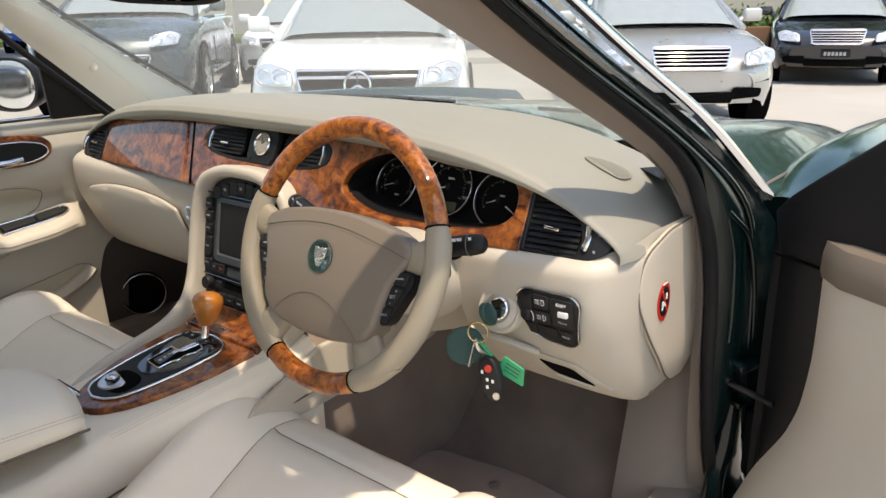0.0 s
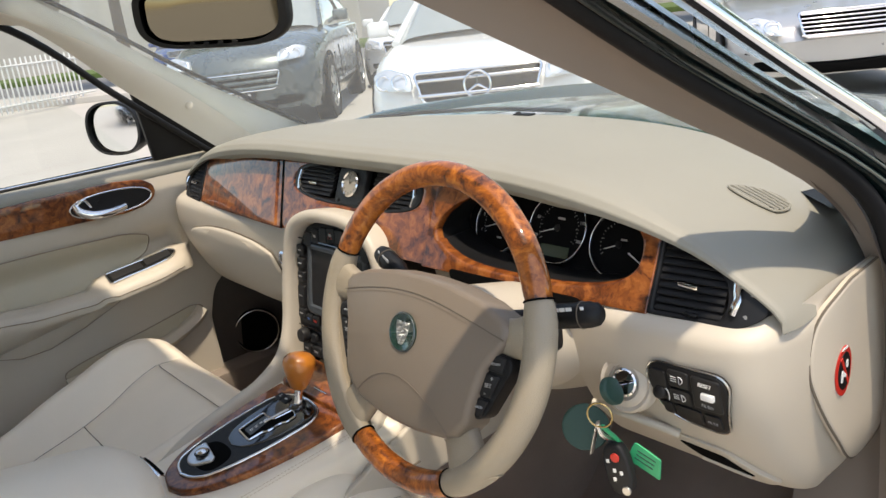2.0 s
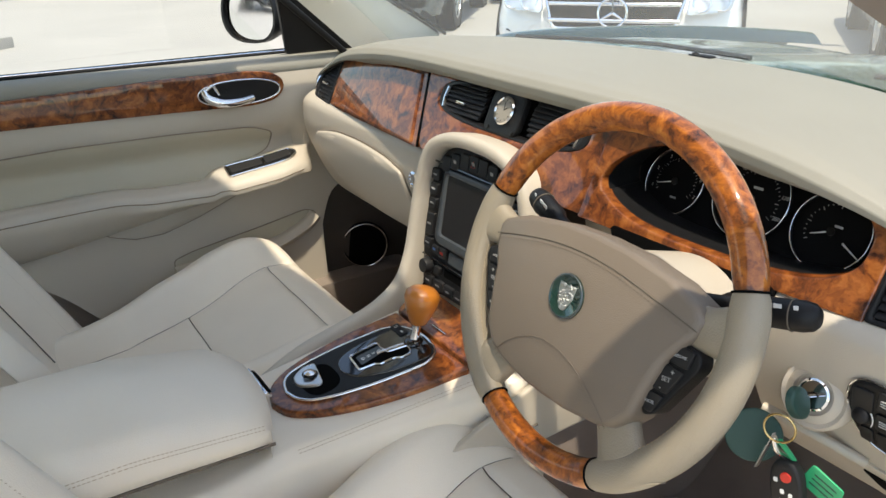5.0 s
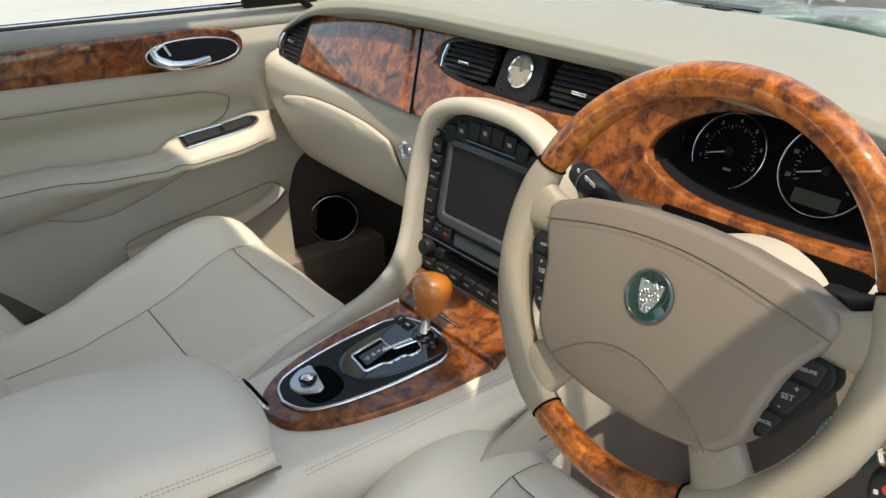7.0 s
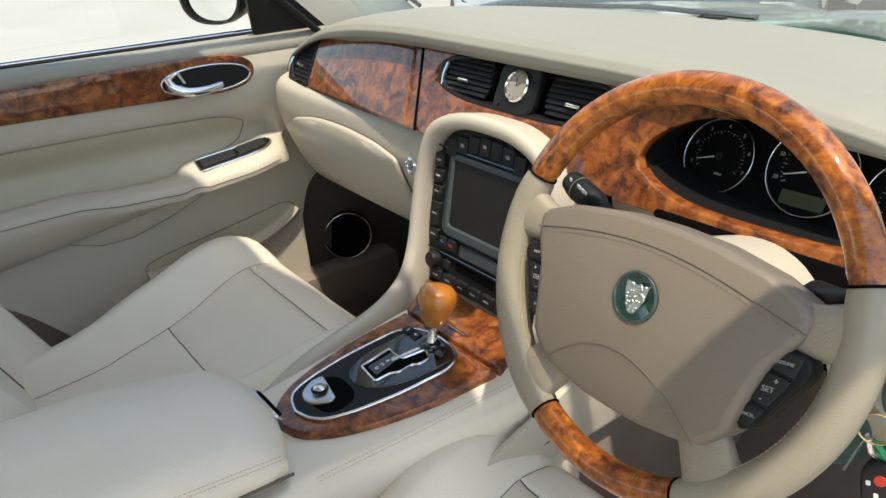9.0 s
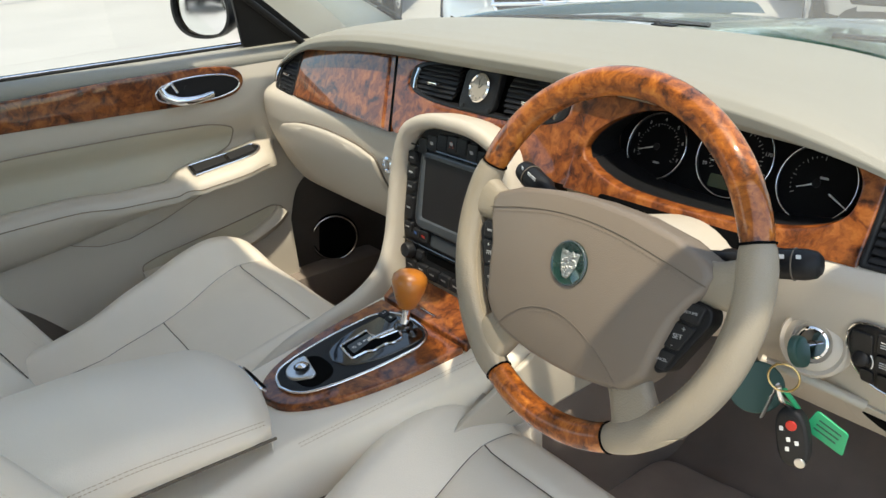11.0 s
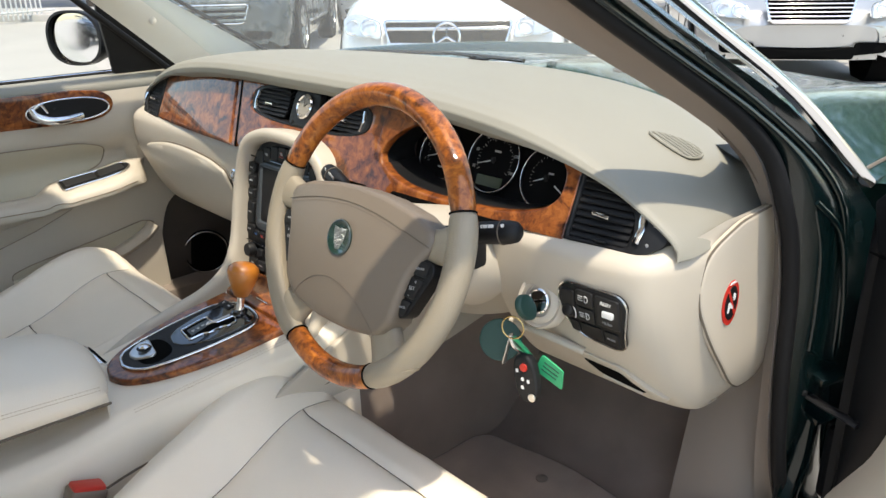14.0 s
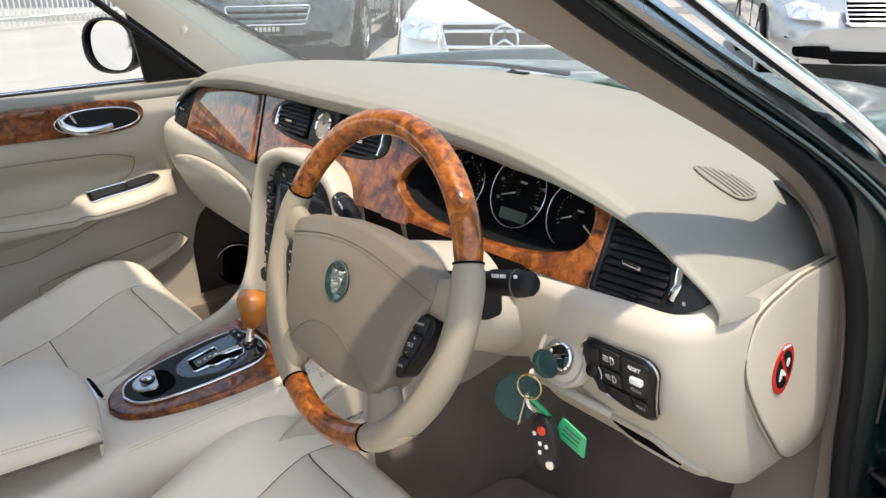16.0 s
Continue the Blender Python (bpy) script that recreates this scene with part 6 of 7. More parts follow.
def arm_surface(u, v):
    y = -0.95 + 0.956 * u
    top, bot, out = arm_section(y)
    base = -0.762
    k = min(1, max(0, (y + 0.25) / 0.05))
    p = spline([(base, 0, top - 0.006), (base + 0.020 + out * 0.3 * (1 - k), 0, top), (base + 0.016 + out * 0.55, 0, top - 0.004 - 0.010 * k), (base + 0.010 + out, 0, top - 0.012 - 0.018 * k), (base + 0.017 + out, 0, top - 0.034 - 0.016 * k), (base + 0.012 + out * 0.92, 0, (top + bot) / 2 - 0.01), (base + 0.006 + out * 0.60, 0, bot + 0.008), (base, 0, bot - 0.004)], 20)[int(round(v * 20))]
    return (p.x, y, p.z)


part("armrest", grid(arm_surface, 70, 20), CREAM, pdoor, "cream leather door armrest")
stitches("stitching", [Vector(arm_surface(k / 60, 0.50)) + Vector((0.001, 0, 0)) for k in range(4, 58)], [(1, 0, 0)], pdoor)
part("arm_crease", tube([Vector(arm_surface(k / 60, 0.48)) for k in range(6, 58)], 0.0012, 6), SEAM, pdoor)


def on_sw(a, b, w):
    top, bot, out = arm_section(a)
    return (-0.719 + b, a, top - 0.0075 + w - 0.42 * b)


swo = rounded([(-0.205, -0.014), (-0.052, -0.010), (-0.040, 0.004), (-0.060, 0.020), (-0.205, 0.020)], [0.005, 0.01, 0.01, 0.012, 0.006], 5)
swp = part("window_switch_panel", plate(dense(swo, 0.012), on_sw, 0.004, 0.001, top=0.003, rings=2), GLOSS, pdoor, "black window switch panel")
part("switch_rim", tube([on_sw(a, b, 0.002) for a, b in dense(swo, 0.012)], 0.002, 6, True), CHROME, swp)
for a0, a1 in ((-0.198, -0.125), (-0.118, -0.058)):
    part("window_switch", plate(rounded([(a0, -0.009), (a1, -0.007), (a1, 0.014), (a0, 0.014)], 0.004), on_sw, 0.003, 0.001, top=0.0055, rings=2), KEYCAP, swp)
# pocket
pk = rounded([(-0.34, 0.459), (-0.12, 0.475), (-0.02, 0.508), (0.010, 0.534), (-0.02, 0.546), (-0.12, 0.528), (-0.30, 0.502), (-0.34, 0.490)], [0.01, 0.05, 0.03, 0.012, 0.014, 0.04, 0.05, 0.01], 5)
part("pocket_mouth", plate(dense(pk, 0.02), on_door, 0.004, 0.002, top=0.002, rings=4), INSERT, pdoor)
part("pocket_lip", sweep([on_door(-0.34 + 0.345 * k / 24, curve1([(-0.34, 0.457), (-0.12, 0.472), (-0.02, 0.506), (0.008, 0.530)], -0.34 + 0.345 * k / 24), 0.006) for k in range(25)], [(1, 0, 0.3)] * 25, [(-0.018, -0.012), (-0.020, 0.004), (-0.012, 0.014), (0.004, 0.016), (0.012, 0.008), (0.012, -0.012)]), CREAM, pdoor, "cream map pocket edge")
sc = [(-0.50, 0.600), (-0.46, 0.572), (-0.41, 0.556), (-0.35, 0.556), (-0.27, 0.578), (-0.18, 0.612), (-0.14, 0.640), (-0.30, 0.640), (-0.46, 0.625)]
part("scoop", plate(dense(rounded(sc, 0.02, 4), 0.02), on_door, 0.004, 0.002, top=0.004, rings=8, bulge=0.010), CREAM, pdoor)
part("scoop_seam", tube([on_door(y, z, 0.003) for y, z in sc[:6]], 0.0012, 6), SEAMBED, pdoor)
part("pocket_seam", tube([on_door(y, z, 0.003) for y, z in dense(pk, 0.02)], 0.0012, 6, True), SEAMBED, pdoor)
# speaker
spk = part("speaker", lathe([(0.062, 0.0), (0.060, 0.006), (0.054, 0.007), (0.052, 0.002), (0.0, 0.004)], (-0.748, 0.136, 0.415), (0.93, -0.36, 0.05), 40), DEEP, pdoor, "round black door speaker")
part("speaker_ring", ring(Vector((-0.748, 0.136, 0.415)) + Vector((0.93, -0.36, 0.05)).normalized() * 0.006, (0.93, -0.36, 0.05), 0.057, 0.0022, 40), CHROME, spk, "thin chrome speaker ring")
# kick panel in the carpet tone darkened for footwell shade
part("kick_panel", grid(lambda u, v: (-0.758 - 0.01 * u, 0.0 + 0.46 * u, 0.24 + 0.42 * v), 6, 6), SHADECARPET, pdoor)
part("door_glass", grid(lambda u, v: (-0.795 + 0.19 * v ** 1.2, -1.05 + (1.02 - 0.42 * v) * u, 0.905 + 0.42 * v), 10, 6), GLASS, pdoor).visible_shadow = False
part("outer_skin", grid(lambda u, v: (-0.85 - 0.06 * math.sin(math.pi * v), -1.1 + 1.45 * u, 0.25 + 0.66 * v), 10, 8), GREEN, pdoor)
part("rear_door_card", rbox((0.04, 0.9, 0.62), 0.02, (-0.775, -1.56, 0.60)), CREAM, car_body)
tri_ = [(-0.022, 0.908), (0.15, 0.908), (0.10, 0.945), (-0.040, 1.072), (-0.058, 1.074)]
part("mirror_corner", plate(rounded(tri_, 0.006), lambda a, b, w: (-0.765 + 0.30 * (b - 0.908) + w, a, b), 0.012, 0.003, rings=3), BLACK, pdoor, "black mirror corner trim")

# door mirror
mir = thing("door_mirror", "black-backed door mirror on the passenger side", "mirror")
mo = [(0.085 * math.copysign(abs(math.cos(t)) ** 0.8, math.cos(t)), 0.062 * math.copysign(abs(math.sin(t)) ** 0.85, math.sin(t))) for t in np.linspace(0, 2 * math.pi, 48, endpoint=False)]
mm = look((-0.915, -0.045, 0.985), (-0.30, -1.45, 1.03)).to_3x3()
mc = Vector((-0.915, -0.045, 0.985))
mput = lambda a, b, w: mc + mm @ Vector((a, b, -w))
part("mirror_glass", plate([(a * 0.965, b * 0.96) for a, b in mo], mput, 0.003, 0.001, rings=2), MIRROR, mir, "silvered glass")
part("mirror_housing", grid(lambda u, v: mput(*(lambda q, s: (q[0] * s, q[1] * s))(mo[int(round(u * 48)) % 48], 1.06 - 0.0 * v - 0.55 * max(0, v - 0.25) ** 1.5 if v > 0.06 else 0.97 + 1.5 * v), 0.010 - 0.085 * max(0, v - 0.06) - 0.03 * max(0, v - 0.5)), 48, 16, close_u=True), BLACK, mir, "dark mirror housing")
part("mirror_foot", tube(spline([(-0.845, 0.025, 0.945), (-0.82, 0.035, 0.935), (-0.77, 0.04, 0.935)], 8), 0.024, 10, flat=0.7), BLACK, mir)

# rear-view mirror
rv = thing("rear_view_mirror", "black rear-view mirror hung from the screen header", "mirror")
rm = look((0.115, -0.235, 1.205), (0.62, -1.05, 1.18), 3).to_3x3()
rc = Vector((0.115, -0.235, 1.205))
ro = [(0.104 * math.copysign(abs(math.cos(t)) ** 0.45, math.cos(t)), 0.034 * math.copysign(abs(math.sin(t)) ** 0.55, math.sin(t)) - 0.008 * (1 - (math.cos(t)) ** 2)) for t in np.linspace(0, 2 * math.pi, 64, endpoint=False)]
rput = lambda a, b, w: rc + rm @ Vector((a, b, -w))
part("mirror_glass", plate([(a * 0.94, b * 0.86) for a, b in ro], rput, 0.003, 0.001, rings=2), DIMMIRROR, rv, "dark silvered glass")
part("mirror_housing", grid(lambda u, v: rput(*(lambda q, s: (q[0] * s, q[1] * s))(ro[int(round(u * 64)) % 64], 0.93 + 1.2 * v if v < 0.1 else 1.05 - 0.7 * max(0, v - 0.3) ** 2), 0.006 - 0.05 * max(0, v - 0.1)), 64, 12, close_u=True), BLACK, rv, "black mirror housing")
part("mirror_back", plate(ro, lambda a, b, w: rput(a * 0.9, b * 0.9, -0.035 - w), 0.01, 0.004, rings=3), BLACK, rv)
part("mirror_stem", tube(spline([rput(0, 0.01, -0.03), rc + Vector((-0.03, 0.03, 0.05)), rc + Vector((-0.06, 0.02, 0.11))], 10), 0.012, 10), BLACK, rv)
for k in range(4):
    part("mirror_button", plate(superellipse(-0.03 + 0.02 * k, -0.0375, 0.004, 0.0022, 2, 12), rput, 0.002, 0.0005, top=0.004, rings=2), KEYCAP, rv)

# ---- driver's door, open ----
DOOR_ANGLE = 62.0
ddoor = thing("car_door", "open driver's door, cream card with black front edge", "car door", "front doors")
hinge = Vector((0.835, 0.315, 0))
dd = Vector((math.sin(radians(DOOR_ANGLE)), -math.cos(radians(DOOR_ANGLE)), 0))
dn = Vector((-dd.y, dd.x, 0))
dn = -dn if dn.x > 0 else dn


def dp(s, n, z):
    """Along the open door, out of its inner face, height."""
    return hinge + dd * s + dn * n + Vector((0, 0, z))


part("door_shell", grid(lambda u, v: dp(0.012 + 1.07 * u, -0.02 - 0.05 * math.sin(math.pi * v), 0.27 + (0.57 + 0.05 * min(1, u * 6)) * v), 24, 12), GREEN, ddoor)
# end of the green shell, coloured black in place of shade
part("shaded_door_end", grid(lambda u, v: dp(0.014, 0.03 - 0.05 * u - 0.05 * u * math.sin(math.pi * v), 0.27 + 0.57 * v), 4, 12), BLACK, ddoor, "green door's end, coloured black for shade")
edge_x = lambda z: curve1([(0.30, -0.02), (0.38, 0.012), (0.45, 0.042), (0.50, 0.070), (0.55, 0.097), (0.61, 0.115), (0.70, 0.123), (0.90, 0.120)], z)
part("door_edge_trim", grid(lambda u, v: (lambda z: (lambda a: dp(a + (edge_x(z) + 0.02 - a) * u, 0.034 + 0.014 * math.sin(math.pi * u), z))(min(0.034, edge_x(z))))(0.26 + 0.545 * v), 8, 30), BLACK, ddoor, "black door front edge")
part("mirror_triangle", plate(rounded([(0.040, 0.8065), (0.36, 0.8065), (0.36, 1.125), (0.182, 0.993), (0.09, 0.926), (0.014, 0.862)], [0.004, 0.004, 0.02, 0.05, 0.05, 0.006], 5), lambda a, b, w: dp(a, 0.050 + w - 0.02 * max(0, 1 - a / 0.05), b), 0.02, 0.004, rings=4), BLACK, ddoor, "black mirror corner trim")
part("trim_joint", tube([dp(0.036 + 0.008 * k, 0.0495, 0.8055) for k in range(12)], 0.0016, 6), DEEP, ddoor)
part("door_card", grid(lambda u, v: (lambda z: dp(edge_x(z) + 0.90 * u, 0.050 + 0.020 * min(1, u * 14) ** 0.5 + 0.06 * min(1, u * 5) * max(0, (0.60 - z) / 0.3), z))(0.27 + 0.528 * v), 40, 30), CREAM, ddoor, "cream leather door card")
part("door_top", grid(lambda u, v: (lambda p: dp(0.121 + 0.90 * u, p[0] * min(1, 0.72 + u * 12), p[1]))(((0.072, 0.797), (0.078, 0.808), (0.077, 0.832), (0.070, 0.848), (0.05, 0.853), (0.03, 0.850))[int(round(v * 5))]), 20, 5), TAUPE, ddoor, "taupe leather sill pad")
part("hinge_cover", rbox((0.05, 0.05, 0.12), 0.012, pose(0.845, 0.318, 0.46, 0, 0, -20)), BLACK, car_body)


# ---- outside: yard, kerb, fence, trees ----
ASPHALT = material("worn_asphalt", (0.40, 0.38, 0.35), 0.9, var=0.16, scale=0.7, grain=0.6, grain_scale=60)
CONCRETE = material("pale_concrete", (0.42, 0.40, 0.37), 0.9, var=0.1, scale=1.2, grain=0.4, grain_scale=40)
BRICK = material("brown_brick", (0.17, 0.095, 0.055), 0.85, var=0.3, scale=3, grain=0.5, grain_scale=40)
GRASS = material("verge_grass", (0.07, 0.11, 0.025), 0.9, var=0.4, scale=4, grain=1.0, grain_scale=60)
BARK = material("bark", (0.10, 0.075, 0.055), 0.9, var=0.3, scale=8, grain=1.0, grain_scale=40)
LEAF = material("leaves", (0.05, 0.10, 0.02), 0.6, var=0.45, scale=2)
FENCE = material("white_fence_paint", (0.62, 0.63, 0.62), 0.5, var=0.08)
ROADGREY = material("street_asphalt", (0.15, 0.15, 0.15), 0.9, var=0.15, scale=0.8, grain=0.5, grain_scale=60)
tagged(part("ground", grid(lambda u, v: ((u - 0.5) * 900, (v - 0.5) * 900, 0), 8, 8), ASPHALT), "worn pale asphalt yard", "ground", kind="structure")
# a row frame: q runs along the parked row, f away from the camera
RF = Vector((-0.66, 0.75, 0)).normalized()
RQ = Vector((RF.y, -RF.x, 0))


def yard(q, f, z=0.0):
    return Vector((-3.0, 3.2, 0)) + RQ * q + RF * f + Vector((0, 0, z))


def slab(name, q0, q1, f0, f1, z0, z1, mat, label, category, bevel=0.02):
    c = yard((q0 + q1) / 2, (f0 + f1) / 2, (z0 + z1) / 2)
    rot = math.atan2(RQ.y, RQ.x)
    return tagged(part(name, rbox((abs(q1 - q0), abs(f1 - f0), z1 - z0), bevel, Matrix.Translation(c) @ Matrix.Rotation(rot, 4, "Z")), mat), label, category, kind="structure")


slab("pavement", -30, 40, 11.0, 14.0, -0.1, 0.14, CONCRETE, "pale concrete footpath beyond the cars", "pavement")
slab("road", -60, 60, 14.0, 24.0, -0.1, 0.01, ROADGREY, "grey street beyond the footpath", "road", 0)
slab("verge", -60, 60, 24.0, 30.0, -0.1, 0.2, GRASS, "strip of green verge across the street", "grass")
slab("brick_retaining_wall", 3.6, 14.0, 8.0, 8.4, 0.0, 0.75, BRICK, "low brown brick retaining wall", "wall")
slab("garden_bed", 3.6, 14.0, 8.4, 11.0, -0.05, 0.72, GRASS, "planted bed behind the brick wall", "garden")
slab("far_building", -45, -8, 32, 40, 0, 7.0, CONCRETE, "long pale building across the street", "building")
slab("far_wall", -4, 50, 31, 33, 0, 3.2, CONCRETE, "pale rendered wall across the street", "wall")

fence = thing("picket_fence", "white metal picket fence along the yard", "fence")
fo = Vector((-15.5, 0.0, 0))
fdir = Vector((-0.45, 0.89, 0))
pk_me = rbox((0.03, 0.03, 1.1), 0.004)
first = part("picket", pk_me, FENCE, fence)
first.matrix_basis = Matrix.Translation(fo + Vector((0, 0, 0.62)) - fdir * 4)
for k in range(1, 75):
    o = first.copy()
    scene.collection.objects.link(o)
    o.matrix_basis = Matrix.Translation(fo + fdir * (-4 + 0.13 * k) + Vector((0, 0, 0.62)))
for z in (0.22, 1.02):
    part("fence_rail", tube([fo - fdir * 4.2 + Vector((0, 0, z)), fo + fdir * 6 + Vector((0, 0, z))], 0.025, 6), FENCE, fence)
slab("far_kerb", -17, -6.5, 1.2, 1.5, -0.1, 0.12, CONCRETE, "pale concrete kerb", "kerb")


def tree(at, height, seed, label, spread=1.0):
    rg = random.Random(seed)
    t = thing("tree", label, "tree", "street trees")
    at = Vector(at)
    tr = spline([at, at + Vector((0.1, 0, height * 0.3)), at + Vector((0.05, 0.15, height * 0.55)), at + Vector((0.2, 0.1, height * 0.8))], 10)
    bm = tube(tr, [0.20 - 0.014 * k for k in range(11)], 10)
    tips = []
    for k in range(7):
        a = rg.uniform(0, 6.28)
        b = tr[rg.randint(4, 9)]
        e = b + Vector((math.cos(a), math.sin(a), 0.6)) * rg.uniform(0.8, 1.6) * spread
        bm = join(bm, tube([b, b.lerp(e, 0.5) + Vector((0, 0, 0.1)), e], [0.07, 0.05, 0.02], 6))
        tips += [e, b.lerp(e, 0.6)]
    part("trunk", bm, BARK, t)
    verts, faces = [], []
    for p in tips + tr[6:]:
        for _ in range(130):
            c = p + Vector((rg.gauss(0, 0.5), rg.gauss(0, 0.5), rg.gauss(0, 0.38))) * spread
            d = Vector((rg.uniform(-1, 1), rg.uniform(-1, 1), rg.uniform(-0.6, 0.6))).normalized() * 0.11 * spread
            e = d.orthogonal().normalized() * 0.05 * spread
            i = len(verts)
            verts += [c - d, c + e, c + d, c - e]
            faces.append((i, i + 1, i + 2, i + 3))
    part("crown", mesh_of("crown", verts, faces, False), LEAF, t)
    return t


tree(yard(4.6, 9.6, 0.5), 5.0, 1, "street tree with a grey trunk in the planted bed")
tree(yard(-7.0, 13.0, 0.1), 6.0, 2, "leafy street tree beyond the parked cars")
tree(yard(9.5, 10.5, 0.5), 5.0, 3, "leafy street tree by the brick wall")
tree(yard(1.5, 15.0, 0.0), 10.0, 4, "tall leafy tree across the footpath", 2.2)
tree(yard(7.0, 16.0, 0.0), 11.0, 6, "tall leafy tree across the footpath", 2.2)
tree(yard(14.0, 15.0, 0.0), 10.0, 7, "tall leafy tree across the footpath", 2.2)
tree(yard(21.0, 12.0, 0.0), 11.0, 8, "tall leafy tree at the end of the street", 2.2)
tree(yard(-12.0, 17.0, 0.0), 10.0, 10, "tall leafy tree across the footpath", 2.2)
hedge_v, hedge_f = [], []
rg = random.Random(9)
for _ in range(6000):
    c = yard(rg.uniform(3.8, 13.8), rg.uniform(8.6, 10.8), 0.72 + abs(rg.gauss(0, 0.14)))
    d = Vector((rg.uniform(-1, 1), rg.uniform(-1, 1), rg.uniform(0, 1))).normalized() * 0.07
    e = d.orthogonal().normalized() * 0.03
    i = len(hedge_v)
    hedge_v += [c - d, c + e, c + d, c - e]
    hedge_f.append((i, i + 1, i + 2, i + 3))
tagged(part("bed_planting", mesh_of("bed_planting", hedge_v, hedge_f, False), LEAF), "low green planting in the brick bed", "plants", kind="stuff")

# ---- parked cars ----
# opaque pale tone stands in for reflections and the bright view through the glass
CARGLASS = material("pale_reflection_glass", (0.30, 0.33, 0.32), 0.06, coat=1.0, var=0.1)
LAMP = material("headlamp", (0.70, 0.72, 0.74), 0.12, metal=0.55, coat=1.0, var=0.15, scale=25)
TYRE = material("tyre", (0.02, 0.02, 0.02), 0.85, var=0.2)
WHITEP = material("white_car_paint", (0.80, 0.80, 0.80), 0.25, coat=1.0, var=0.02)
SILVERP = material("silver_car_paint", (0.50, 0.50, 0.49), 0.30, metal=0.6, coat=1.0, var=0.04)
BLACKP = material("black_car_paint", (0.008, 0.010, 0.016), 0.2, coat=1.0, var=0.1)
SLATEP = material("slate_green_car_paint", (0.085, 0.11, 0.115), 0.28, metal=0.4, coat=1.0, var=0.06)
BLUEP = material("blue_car_paint", (0.02, 0.08, 0.35), 0.25, coat=1.0, var=0.06)

SALOON = dict(length=4.55, width=0.90, stations=[(0.0, 0.62, 0.56, 0.50), (0.06, 0.76, 0.66, 0.60), (0.25, 0.85, 0.745, 0.70), (0.7, 0.89, 0.86, 0.80), (1.25, 0.90, 0.955, 0.88), (1.6, 0.90, 0.97, 0.90), (2.8, 0.90, 0.97, 0.92), (3.7, 0.89, 0.99, 0.92), (4.35, 0.84, 0.97, 0.88), (4.55, 0.72, 0.80, 0.70)],
              cabin=[(1.12, 0.72, 0.955), (1.95, 0.58, 1.36), (2.6, 0.57, 1.41), (3.2, 0.56, 1.36), (3.95, 0.66, 0.97)], wheels=(0.82, 3.55), r=0.33)
SUV = dict(length=4.80, width=0.96, stations=[(0.0, 0.66, 0.74, 0.66), (0.07, 0.80, 0.86, 0.76), (0.28, 0.90, 0.97, 0.86), (0.8, 0.95, 1.09, 0.98), (1.3, 0.96, 1.15, 1.06), (1.7, 0.96, 1.16, 1.08), (3.0, 0.96, 1.17, 1.10), (4.2, 0.95, 1.17, 1.10), (4.65, 0.90, 1.10, 1.0), (4.8, 0.78, 0.95, 0.85)],
           cabin=[(1.22, 0.80, 1.15), (2.05, 0.64, 1.62), (2.9, 0.64, 1.69), (4.0, 0.62, 1.64), (4.62, 0.72, 1.15)], wheels=(0.92, 3.78), r=0.38)


